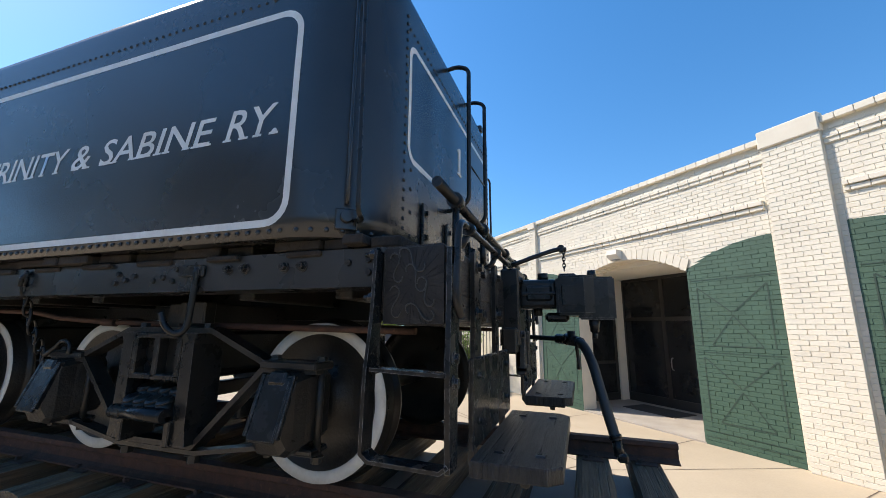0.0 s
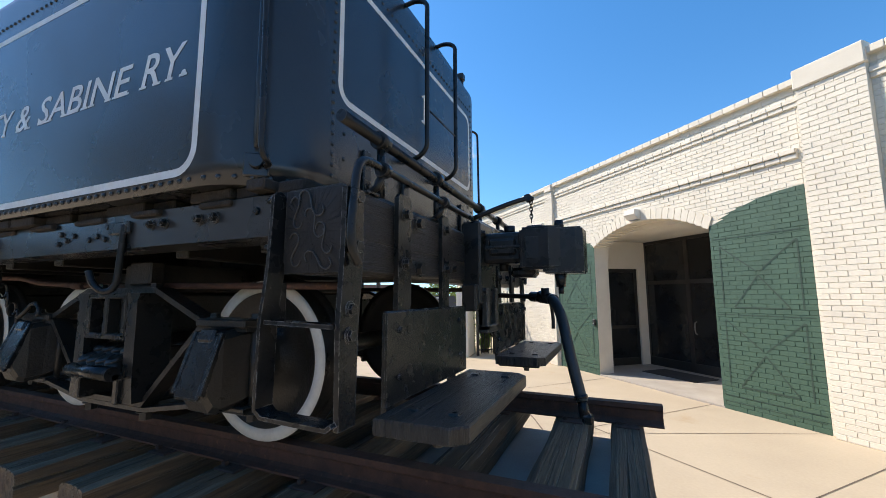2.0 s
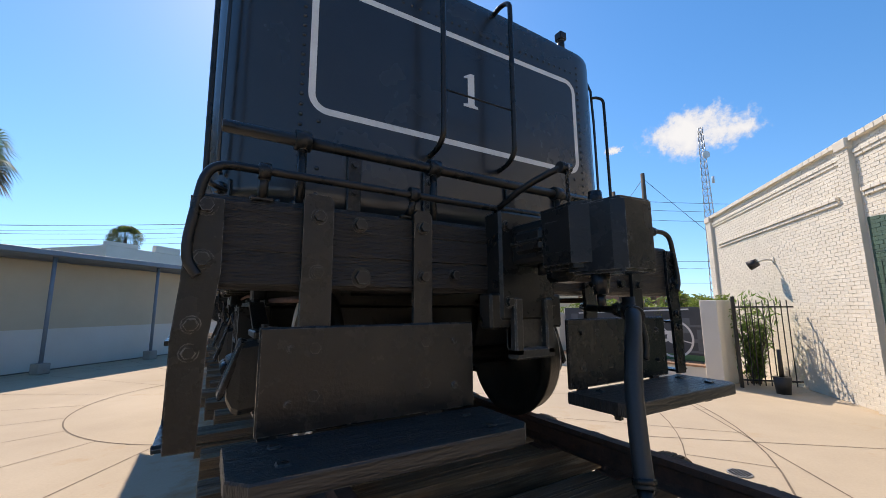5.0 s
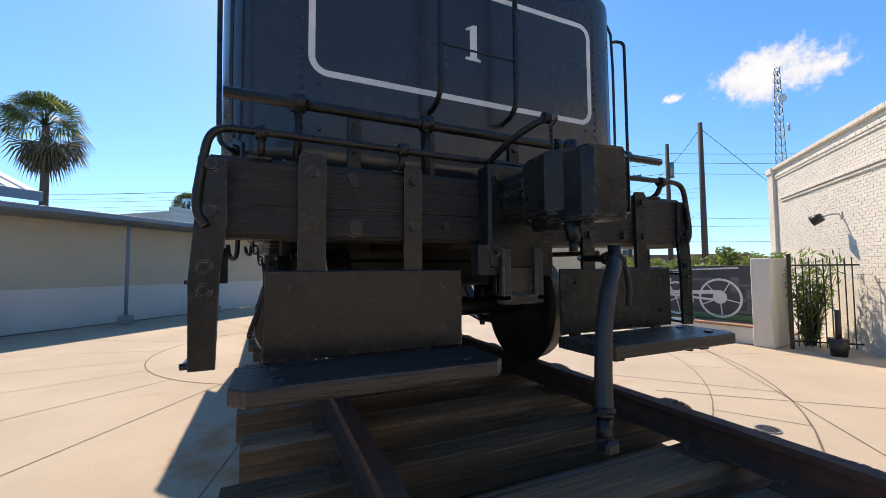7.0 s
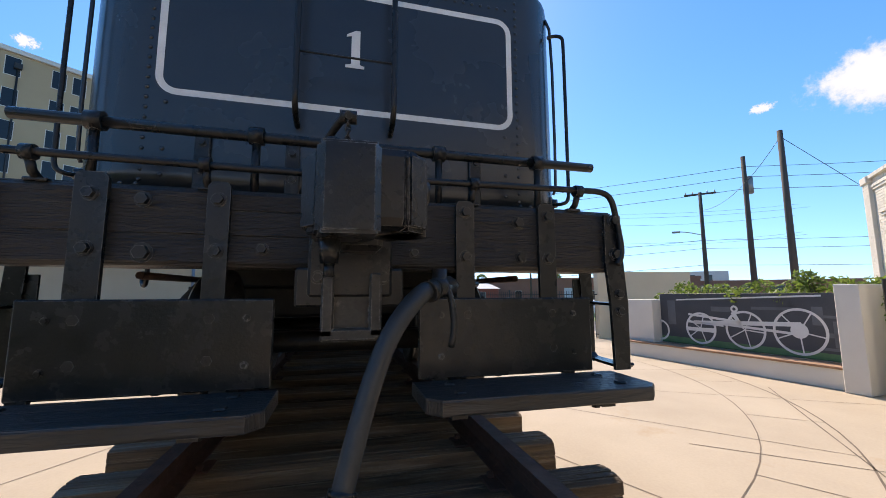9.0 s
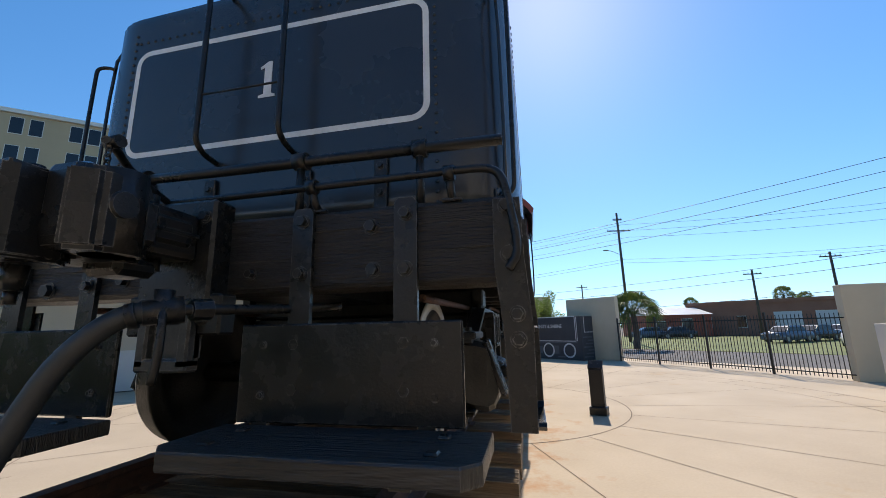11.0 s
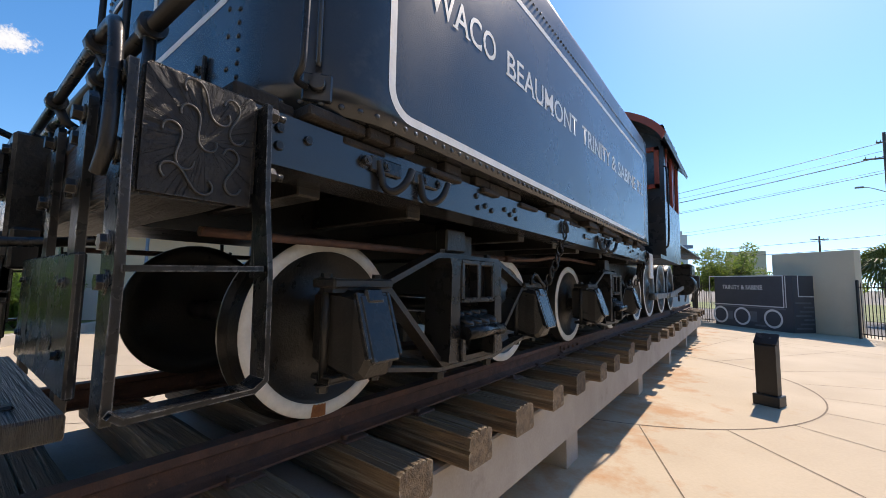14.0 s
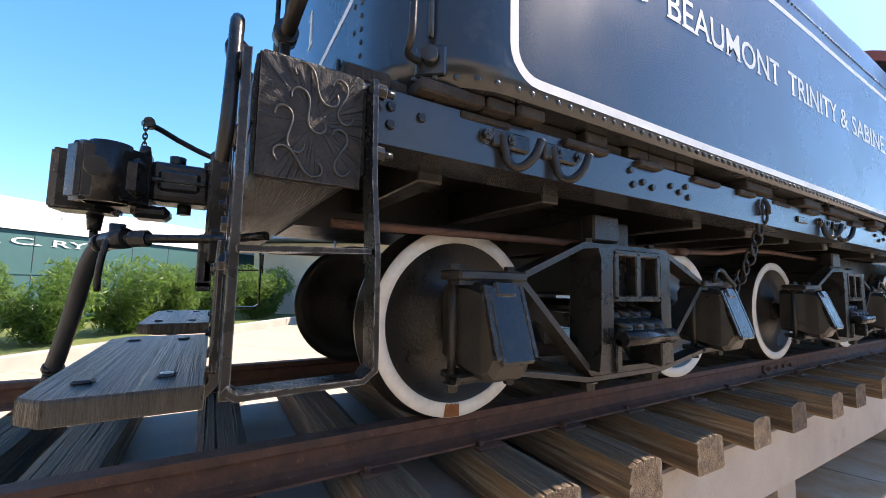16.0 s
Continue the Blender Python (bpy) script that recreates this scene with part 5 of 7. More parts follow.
for cu, big in ((0.02, 0.30), (1.28, 0.43), (2.42, 0.47), (3.55, 0.52)):
    ring_flat(bm, cu, 0.50 + big + 0.02, big - 0.055, big, 0.259)
    for k in range(5):
        an = cu + k * 2 * math.pi / 5
        co_, si = math.cos(an), math.sin(an)
        w = 0.014
        zc = 0.52 + big
        if cu > 1:
            flat(bm, [(cu - si * w, zc + co_ * w), (cu + si * w, zc - co_ * w), (cu + big * 0.9 * co_ + si * w, zc + big * 0.9 * si - co_ * w), (cu + big * 0.9 * co_ - si * w, zc + big * 0.9 * si + co_ * w)], 0.2585)
for u0, v0, u1, v1, w in ((1.1, 1.10, 3.6, 1.20, 0.05), (0.95, 1.32, 2.3, 1.18, 0.03), (2.15, 1.42, 2.35, 1.06, 0.05), (1.9, 1.10, 3.5, 0.98, 0.03), (0.9, 0.92, 1.7, 0.90, 0.05), (0.9, 1.12, 1.9, 1.06, 0.03), (0.6, 1.72, 4.0, 1.84, 0.02)):
    d = Vector((u1 - u0, v1 - v0)).normalized()
    flat(bm, [(u0 - d.y * w, v0 + d.x * w), (u0 + d.y * w, v0 - d.x * w), (u1 + d.y * w, v1 - d.x * w), (u1 - d.y * w, v1 + d.x * w)], 0.2575)
ring_flat(bm, 3.55, 1.06, 0.0, 0.17, 0.257)
ring_flat(bm, 2.2, 1.50, 0.04, 0.09, 0.257)
part("painted_wheels", bm, MURALWHITE, mural, "white painted driving wheels and rods")
bm = B()
for u0, u1, v0, v1 in ((3.8, 4.0, 1.2, 1.6), (4.05, 4.45, 0.95, 1.05), (3.9, 4.5, 1.36, 1.42), (4.15, 4.35, 0.75, 1.3), (0.3, 0.55, 1.0, 1.7), (1.6, 2.1, 1.42, 1.55), (2.6, 3.6, 1.50, 1.57), (3.9, 4.5, 0.68, 0.74)):
    flat(bm, [(u0, v0), (u1, v0), (u1, v1), (u0, v1)], 0.2605)
part("painted_pipes", bm, MURALMID, mural, "grey painted pipes and fittings")

bm = B()
m, L = along((10.85, 13.35), (15.4, 12.9))
box(bm, 0, L, -0.15, 0.2, 0, 2.9, bevel=0.012)
o = solid("garden_wall", bm, STUCCO, "tall beige plastered wall between fence and mural", "wall", kind="structure")
o.matrix_world = m
m, L = along((1.25, 23.4), (3.97, 21.0))
pb = thing("painted_box", "dark painted utility box with a tender mural", "mural box")
pb.matrix_world = m
bm = B()
box(bm, 0, L, 0, 1.55, 0, 2.32, bevel=0.01)
body = part("body", bm, MURAL, pb)
bm = B()
rounded_frame(bm, -0.3, L - 0.35, 0.98, 2.34, 0.045, 0.05, lambda u, v: (u, -0.006, v))
flat(bm, [(L - 0.30, 1.0), (L - 0.26, 1.0), (L - 0.26, 2.3), (L - 0.30, 2.3)], -0.006)
part("painted_border", bm, MURALWHITE, body, "white painted border")
me = letters("TRINITY & SABINE", 1.95, 0.20, 0.012)
me.materials.append(MURALWHITE)
ob = new("lettering", me)
ob.parent = body
ob.matrix_world = m @ Matrix.Translation((0.45, -0.007, 1.72)) @ Matrix(((1, 0, 0, 0), (0, 0, -1, 0), (0, 1, 0, 0), (0, 0, 0, 1)))
tagged(ob, "white painted capital letters")
for cu in (0.05, 1.15, 2.55):
    bm = B()
    ring_flat(bm, cu + 0.25, 0.50, 0.31, 0.40, -0.008)
    part("painted_wheel", bm, MURALWHITE, body, "white painted wheel")
bm = B()
for u0, u1, v0, v1 in ((1.75, 2.1, 0.3, 0.75), (0.7, 0.95, 0.3, 0.7), (0.0, L - 0.3, 0.90, 0.96), (2.0, 2.5, 0.12, 0.2)):
    flat(bm, [(u0, v0), (u1, v0), (u1, v1), (u0, v1)], -0.006)
part("painted_truck", bm, MURALMID, body, "grey painted truck frame")
bm = B()
for y0, y1, z0, z1 in ((0.25, 1.35, 1.45, 1.49), (0.25, 0.29, 1.45, 2.32), (1.31, 1.35, 1.45, 2.32)):
    box(bm, L + 0.002, L + 0.006, y0, y1, z0, z1)
part("painted_end_border", bm, MURALWHITE, body)
bm = B()
for k in range(7):
    box(bm, L + 0.002, L + 0.005, 0.1 + 0.2 * (k % 3), 0.9 + 0.2 * (k % 3), 0.15 + k * 0.17, 0.22 + k * 0.17)
part("painted_end", bm, MURALMID, body)
bm = B()
m2, L2 = along((3.45, 22.8), (5.75, 20.9))
box(bm, 0, L2, 0, 0.35, 0, 3.3, bevel=0.012)
o = solid("garden_wall", bm, STUCCO, "tall beige plastered wall behind the painted box", "wall", kind="structure")
o.matrix_world = m2

# ---- plants ----
def leaf_mesh(name, mat, clumps, count, size, slim, seed, droop=0.0):
    """Many small leaves strewn through clumps (centre, radii)."""
    r = np.random.RandomState(seed)
    per = max(1, count // len(clumps))
    V, F = [], []
    for c, rad in clumps:
        p = r.normal(size=(per, 3))
        p /= np.linalg.norm(p, axis=1)[:, None]
        p = p * (r.uniform(0.25, 1.0, per) ** 0.5)[:, None] * np.array(rad) + np.array(c)
        d = r.normal(size=(per, 3))
        d[:, 2] = np.abs(d[:, 2]) * 0.8 - droop
        d /= np.linalg.norm(d, axis=1)[:, None]
        w = np.cross(d, r.normal(size=(per, 3)))
        w /= np.linalg.norm(w, axis=1)[:, None]
        s = size * r.uniform(0.6, 1.3, per)[:, None]
        a = len(V)
        V += list(np.stack([p - d * s, p + w * s * slim, p + d * s, p - w * s * slim], 1).reshape(-1, 3))
        F += [tuple(a_ + k for k in range(4)) for a_ in range(a, a + 4 * per, 4)] if False else []
    n = len(V) // 4
    me = bpy.data.meshes.new(name)
    me.from_pydata([tuple(v) for v in V], [], [(4 * i, 4 * i + 1, 4 * i + 2, 4 * i + 3) for i in range(n)])
    me.materials.append(mat)
    return me


def bush(at, w, h, seed, label, name="oleander_bush", leaves=9000, group="hedge of bushes"):
    t = thing(name, label, "bush", at, group=group)
    r = random.Random(seed)
    bm = B()
    cl = []
    for k in range(24):
        a, q = r.uniform(0, 6.28), r.uniform(0.05, 0.5) * w
        top = (q * math.cos(a), q * math.sin(a), h * r.uniform(0.6, 1.0))
        tube(bm, [(0.1 * math.cos(a), 0.1 * math.sin(a), 0), (0.5 * top[0], 0.5 * top[1], 0.5 * top[2]), top], 0.014, 5, 1, taper=0.004)
        cl += [((top[0] * f, top[1] * f, top[2] * f), (0.10 * w, 0.10 * w, 0.20 * h)) for f in (0.3, 0.6, 0.95)]
    part("stem_tangle", bm, BARK, t)
    ob = new("foliage", leaf_mesh("foliage", LEAF, cl, leaves, 0.10, 0.17, seed, -0.25))
    ob.parent = t
    return t


for i in range(10):
    n_ = -1.6 + 1.75 * i + 0.25 * ((i * 7) % 3)
    p = on_site(-9.5 - 0.35 * (i % 2), n_, GZ + 0.10)
    bush(p, 2.9 + 0.25 * ((i * 5) % 3), 1.8 + 0.12 * ((i * 4) % 3), 40 + i, "dense green oleander bush with narrow leaves and few pale flowers")


def tree(at, h, spread, seed, leaves=4200, label="small leafy tree with an uneven open crown", size=0.07):
    t = thing("tree", label, "tree", at)
    r = random.Random(seed)
    bm = B()
    cl = []
    tube(bm, [(0, 0, 0), (0.05, 0.02, h * 0.25), (0.0, 0.06, h * 0.5)], 0.03 + 0.05 * spread, 10, 1, taper=0.02 + 0.03 * spread)
    for k in range(12):
        a, q = r.uniform(0, 6.28), spread * r.uniform(0.3, 1.0)
        top = (q * math.cos(a), q * math.sin(a), h * r.uniform(0.6, 1.0))
        tube(bm, [(0, 0.04, h * r.uniform(0.25, 0.5)), (0.45 * top[0], 0.45 * top[1], 0.4 * h + 0.4 * top[2] * 0.6), top], 0.025, 6, 1, taper=0.008)
        for f in (0.7, 1.0):
            cl.append(((top[0] * f, top[1] * f, 0.3 * h * (1 - f) + top[2] * f), (spread * 0.26, spread * 0.26, h * 0.11)))
    part("trunk", bm, BARK, t)
    ob = new("crown", leaf_mesh("crown", LEAFB, cl, leaves, size, 0.4, seed))
    ob.parent = t
    return t


tree((10.75, 4.7, GZ), 2.25, 1.0, 3, 3400)
tree((10.6, 6.2, GZ), 2.15, 1.2, 4, 3400)
tree((10.45, 8.0, GZ), 2.1, 1.1, 5, 3000)
bush((10.6, 3.3, GZ), 1.2, 2.1, 77, "slim leafy climber growing through the iron fence", "climbing_shrub", 1700, "")
tree((2.0, 25.3, GZ), 3.9, 1.9, 7, 7000)
tree((0.2, 26.0, GZ), 3.6, 1.8, 8, 6000)


def palm(at, h, crown, seed, skirt=True):
    t = thing("palm_tree", "tall fan palm with a shaggy skirt of dry fronds" if skirt else "low fan palm with drooping fronds", "palm", at)
    r = random.Random(seed)
    bm = B()
    tube(bm, [(0, 0, 0), (0.1, 0, h * 0.5), (0.0, 0.1, h)], 0.26, 12, 2, taper=0.18)
    part("trunk", bm, BARK, t)
    for name, mat, n, lo, hi in (("fronds", PALMLEAF, 46, -15, 80), ("dry_fronds", PALMDEAD, 34, -80, -25)):
        if name == "dry_fronds" and not skirt:
            continue
        bm = B()
        for k in range(n):
            a, e = r.uniform(0, 6.283), radians(r.uniform(lo, hi))
            d = Vector((math.cos(a) * math.cos(e), math.sin(a) * math.cos(e), math.sin(e)))
            root = Vector((0, 0, h - (0.8 * r.random() if mat is PALMDEAD else 0)))
            stem = root + d * crown * 0.45
            side = d.orthogonal().normalized()
            side.rotate(Matrix.Rotation(r.uniform(0, 3.1), 3, d))
            tube(bm, [root, root.lerp(stem, 0.5) + Vector((0, 0, 0.03)), stem], 0.02, 4)
            for j in range(-6, 7):
                q = (d * math.cos(j * 0.2) + side * math.sin(j * 0.2)).normalized()
                end = stem + q * crown * 0.6 * (1 - 0.035 * abs(j)) + Vector((0, 0, -0.22 * crown))
                mid = stem + q * crown * 0.36
                w = d.cross(side) * 0.01 + side * 0.045 * math.cos(j * 0.2) - d * 0.045 * math.sin(j * 0.2)
                v = [bm.verts.new(x) for x in (stem, mid + w, end, mid - w)]
                bm.faces.new(v)
        part(name, bm, mat, t)
    return t


def toward(eye, yaw, dist, z=GZ):
    return (eye[0] + dist * math.sin(radians(yaw)), eye[1] + dist * math.cos(radians(yaw)), z)


E5, E8, E9, E11, E13 = (-1.345, -1.563), (-0.97, -1.77), (-0.064, -1.803), (1.8, -1.1), (2.0, -0.63)
palm(toward(E8, -21.9, 34), 10.8, 2.5, 1)
palm(toward(E5, -8.8, 62), 10.6, 2.2, 2)
palm(toward(E11, 12.6, 33), 2.6, 2.2, 3, False)
for yaw, d_, h_ in ((26.8, 130, 8.5), (28.5, 140, 7.5), (18, 150, 8)):
    palm(toward(E11, yaw + 1.6, d_), h_, 2.6, int(yaw * 10))

# ---- buildings round about ----
def block(name, w, d, h, mat, label, cat="building"):
    t = thing(name, label, cat)
    bm = B()
    box(bm, 0, w, 0, d, 0, h, bevel=0.03)
    part("wall", bm, mat, t)
    return t


def window_into(parent, x, z, w, h, y=0.0, frame_mat=STUCCOW, pane_mat=DARKGLASS):
    bm = B()
    box(bm, x - 0.06, x + w + 0.06, y - 0.03, y + 0.02, z - 0.08, z + h + 0.06)
    f = part("window", bm, frame_mat, parent)
    bm = B()
    box(bm, x, x + w, y - 0.036, y - 0.031, z, z + h)
    part("pane", bm, pane_mat, f)


lb = block("canopy_building", 28.0, 0.4, 3.55, STUCCO, "long low beige station wing with a shed roof and posts")
placed(lb, -11.7, 15.5)
bm = B()
box(bm, 0, 28, -0.012, 0.0, 0, 1.32)
part("painted_dado", bm, STUCCOW, lb, "pale painted lower wall")
bm = B()
box(bm, -0.3, 28.3, -1.3, 6.0, 3.62, 3.78, bevel=0.01)
part("roof", bm, BLUEMETAL, lb, "thin blue grey metal canopy edge")
for i in range(8):
    x = 1.2 + 3.65 * i
    bm = B()
    cyl(bm, (x, -0.95, 0.3), (x, -0.95, 3.64), 0.055, seg=12)
    p_ = part("post", bm, BLUEMETAL, lb)
    bm = B()
    box(bm, x - 0.17, x + 0.17, -1.12, -0.78, 0, 0.32, bevel=0.02)
    part("footing", bm, DECK, p_)
ub = block("hall_building", 18, 8, 5.1, STUCCO, "beige hall with a pale standing seam metal roof behind the wing")
placed(ub, -12.4, 17.6)
bm = B()
prism(bm, [(-1.2, 4.35), (-1.2, 4.5), (4.0, 6.55), (9.2, 4.5), (9.2, 4.35), (4.0, 6.40)], "x", -0.8, 18.6)
r_ = part("roof", bm, ROOFMETAL, ub, "pale standing seam metal roof")
bm = B()
box(bm, -0.82, 18.62, -1.28, -1.2, 4.2, 4.52, bevel=0.01)
part("fascia", bm, BLUEMETAL, r_)
for i in range(44):
    bm = B()
    a, b = Vector((-0.7 + 0.44 * i, -1.2, 4.51)), Vector((-0.7 + 0.44 * i, 4.0, 6.56))
    bar(bm, [a, b], 0.025, 0.05)
    part("seam", bm, ROOFMETAL, r_)
pbk = block("parapet_building", 8.8, 8, 5.8, STUCCOW, "white stuccoed building with a stepped parapet")
placed(pbk, 16.7, 24.2)
for i in range(3):
    bm = B()
    box(bm, 3.2 * i, 3.2 * i + 1.9, -0.02, 0.3, 5.8, 6.05 + 0.2 * (i % 2))
    part("parapet", bm, STUCCOW, pbk)

a = toward(E9, -64, 66)
b = toward(E8, -25.9, 62)
m, L = along(a[:2], b[:2])
tw = thing("office_block", "six storey buff stucco block with rows of paired windows", "office building")
tw.matrix_world = m
H_ = 28.0
bm = B()
box(bm, 0, L, 0, 16, 0, H_, bevel=0.05)
part("wall", bm, TOWER, tw)
bm = B()
box(bm, -0.2, L + 0.2, -0.25, 16.2, H_, H_ + 0.5)
part("roof", bm, STUCCOW, tw, "thin pale roof edge")
for fl in range(7):
    x = L - 3.0
    while x > 2:
        for q in (0, 1.75):
            window_into(tw, x - q - 1.15, 4.2 + 3.55 * fl, 1.15, 2.0)
        x -= 5.4
for x in (L - 8.6, L - 25):
    bm = B()
    cyl(bm, (x, -0.15, 3), (x, -0.15, H_ - 1.5), 0.09, seg=8)
    box(bm, x - 0.3, x + 0.3, -0.4, 0, H_ - 1.7, H_ - 1.1)
    part("downpipe", bm, FRAMEDARK, tw)

far = block("brick_warehouse", 34, 12, 4.6, REDBRICK, "long red brick warehouse with pale loading doors across the street", "warehouse")
m, L = along(toward(E11, 18.9, 70)[:2], toward(E11, 41.6, 68)[:2])
far.matrix_world = m
for i in range(8):
    x = 2.0 + 4.1 * i
    if i in (2, 3, 5, 6):
        window_into(far, x, 0.1, 2.7, 2.9, 0, STUCCOW, ROOFMETAL)
    else:
        window_into(far, x, 1.1, 1.0, 1.5)
bm = B()
box(bm, -0.1, 34.1, -0.15, 0.3, 4.3, 4.75)
part("cornice", bm, REDBRICK, far)
red = block("red_shed", 9, 8, 3.0, CABRED, "low red shed with a white roof across the street", "shed")
red.matrix_world = pose(*toward(E11, 14.2, 62), 0, 0, 10)
bm = B()
prism(bm, [(-0.3, 3.0), (4.0, 4.1), (8.3, 3.0)], "x", -0.2, 9.2)
part("roof", bm, ROOFMETAL, red)
window_into(red, 1.5, 0.9, 1.2, 1.2)
window_into(red, 5.0, 0.2, 1.4, 2.2)
for yaw, dist, w, h, mat in ((20, 120, 20, 6.2, STUCCO), (27, 130, 26, 6.6, STUCCOW), (44, 70, 20, 4.0, REDBRICK), (38.5, 100, 18, 7.0, STUCCOW), (14, 130, 16, 5.5, STUCCO), (-2.6, 72, 4.5, 7.0, STUCCO)):
    o = block("town_building", w, 10, h, mat, "distant low flat roofed town building")
    o.matrix_world = pose(*toward(E11, yaw + 1.6, dist), 0, 0, -yaw)
    for i in range(int(w / 3.2)):
        window_into(o, 0.8 + 3.2 * i, h - 2.2, 1.4, 1.4)
wood_cl = []
rr_ = random.Random(77)
for i in range(90):
    yaw = rr_.uniform(-6, 62)
    p = toward(E11, yaw + 1.6, rr_.uniform(170, 210), GZ + rr_.uniform(1.5, 4.0))
    wood_cl.append((p, (4.5, 4.5, rr_.uniform(1.8, 3.2))))
tagged(new("distant_woods", leaf_mesh("distant_woods", LEAFB, wood_cl, 16000, 0.7, 0.6, 9)), "hazy far line of trees beyond the town", "trees", kind="stuff")


# ---- parked cars ----
def car(at, turn, paint, label):
    t = thing("car", label, "car", at, turn, group="parked cars")
    bm = B()
    sec = [(-2.15, 0.35, 0.62), (-2.1, 0.25, 0.82), (-1.2, 0.22, 0.92), (0.9, 0.22, 0.95), (1.9, 0.22, 0.92), (2.15, 0.3, 0.78)]
    loft(bm, [[(x, -0.82, z0), (x, 0.82, z0), (x, 0.86, (z0 + z1) / 2), (x, 0.78, z1), (x, -0.78, z1), (x, -0.86, (z0 + z1) / 2)] for x, z0, z1 in sec])
    body_ = part("body", bm, paint, t)
    bm = B()
    loft(bm, [[(-1.25 + a, -0.74 + i, z), (1.45 - b, -0.74 + i, z), (1.45 - b, 0.74 - i, z), (-1.25 + a, 0.74 - i, z)] for a, b, i, z in ((0, 0, 0, 0.90), (0.6, 0.4, 0.1, 1.36), (0.8, 0.6, 0.16, 1.43))], smooth=False)
    part("cabin", bm, paint, t)
    for q in (-1, 1):
        bm = B()
        bm.faces.new([bm.verts.new(v) for v in ((-0.95, q * 0.745, 0.97), (1.3, q * 0.745, 0.97), (1.05, q * 0.665, 1.32), (-0.55, q * 0.665, 1.32))])
        part("side_window", bm, DARKGLASS, t)
        for x in (-1.35, 1.35):
            bm = B()
            cyl(bm, (x, q * 0.62, 0.32), (x, q * 0.85, 0.32), 0.32, seg=18)
            w_ = part("wheel", bm, HOSE, t)
            bm = B()
            cyl(bm, (x, q * 0.85, 0.32), (x, q * 0.862, 0.32), 0.2, seg=14)
            part("hub", bm, STEEL, w_)
        bm = B()
        box(bm, 2.10, 2.17, q * 0.45, q * 0.75, 0.6, 0.72, bevel=0.02)
        part("tail_lamp", bm, CABRED, t)
        bm = B()
        box(bm, -2.17, -2.10, q * 0.45, q * 0.75, 0.62, 0.74, bevel=0.02)
        part("headlight", bm, STEEL, t)
    for x0, x1 in ((-1.22, -0.66), (1.42, 1.03)):
        bm = B()
        s = -1 if x0 < 0 else 1
        bm.faces.new([bm.verts.new(v) for v in ((x0 + s * 0.02, -0.68, 0.95), (x0 + s * 0.02, 0.68, 0.95), (x1 + s * 0.02, 0.6, 1.34), (x1 + s * 0.02, -0.6, 1.34))])
        part("windscreen", bm, DARKGLASS, t)
    return t


CARBLUE = material("car_blue_grey", (0.10, 0.13, 0.17), 0.25, second=(0.09, 0.12, 0.155), scale=2, fine=40, bump=0.0)
CARWHITE = material("car_white", (0.75, 0.76, 0.77), 0.25, second=(0.70, 0.71, 0.72), scale=2, fine=40, bump=0.0)
CARDARK = material("car_dark", (0.03, 0.032, 0.036), 0.25, second=(0.04, 0.042, 0.046), scale=2, fine=40, bump=0.0)
car(toward(E11, 27.9, 46), 30, CARBLUE, "blue grey saloon car parked on the street")
car(toward(E11, 30.2, 50), 30, CARDARK, "dark saloon car parked on the street")
car(toward(E11, 32.5, 55), 30, CARWHITE, "white car parked on the street")
car(toward(E11, 17.4, 58), 5, CARDARK, "dark car parked before the brick warehouse")
car(toward(E11, 14.4, 57), 5, CARBLUE, "grey car parked by the red shed")
car(toward(E9, 35.0, 40), 60, CARWHITE, "white car parked beyond the fence")

# ---- poles, wires, mast ----
def pole(at, h, arms, label="weathered timber utility pole with wires", lamp=False, turn=0, can=False):
    t = thing("utility_pole", label, "utility pole", at, turn)
    bm = B()
    cyl(bm, (0, 0, 0), (0, 0, h), 0.17, 0.11, seg=12)
    part("shaft", bm, POLE, t)
    for z, w in arms:
        bm = B()
        box(bm, -w, w, -0.06, 0.06, z - 0.06, z + 0.06, bevel=0.01)
        c_ = part("crossarm", bm, POLE, t)
        for q in (-0.9, -0.45, 0.45, 0.9):
            bm = B()
            cyl(bm, (q * w, 0, z + 0.06), (q * w, 0, z + 0.22), 0.045, 0.03, seg=8)
            part("insulator", bm, STEEL, c_)
    if lamp:
        bm = B()
        tube(bm, [(0, 0, h * 0.66), (-0.9, 0, h * 0.69), (-1.5, 0, h * 0.70)], 0.03, 6, 1)
        a_ = part("lamp_arm", bm, STEEL, t)
        bm = B()
        box(bm, -1.95, -1.4, -0.12, 0.12, h * 0.70 - 0.09, h * 0.70 + 0.04, bevel=0.04)
        part("lamp_head", bm, STEEL, a_)
    if can:
        bm = B()
        cyl(bm, (0.3, 0, h * 0.78), (0.3, 0, h * 0.88), 0.19, seg=12)
        part("transformer", bm, STEEL, t)
    return t


PR = toward(E13, 12.0, 47)
pole(PR, 14.4, ((12.3, 1.3), (13.6, 0.5)), lamp=True, turn=12)
PA = toward(E9, 56.4, 24)
PB = toward(E9, 52.9, 28)
PC = toward(E9, 48.4, 34)
pole(PA, 9.6, (), "tall dark timber utility pole")
pole(PB, 9.8, (), "timber utility pole with a grey transformer", can=True)
pole(PC, 9.35, ((9.22, 1.0),), "timber utility pole with one crossarm", lamp=True, turn=-45)
for yaw, d_, h_ in ((24.3, 62, 8.2), (31.0, 58, 9.0), (5.3, 80, 9.5), (9.5, 140, 10)):
    pole(toward(E11, yaw + 1.6, d_), h_, ((h_ - 0.5, 1.0),))


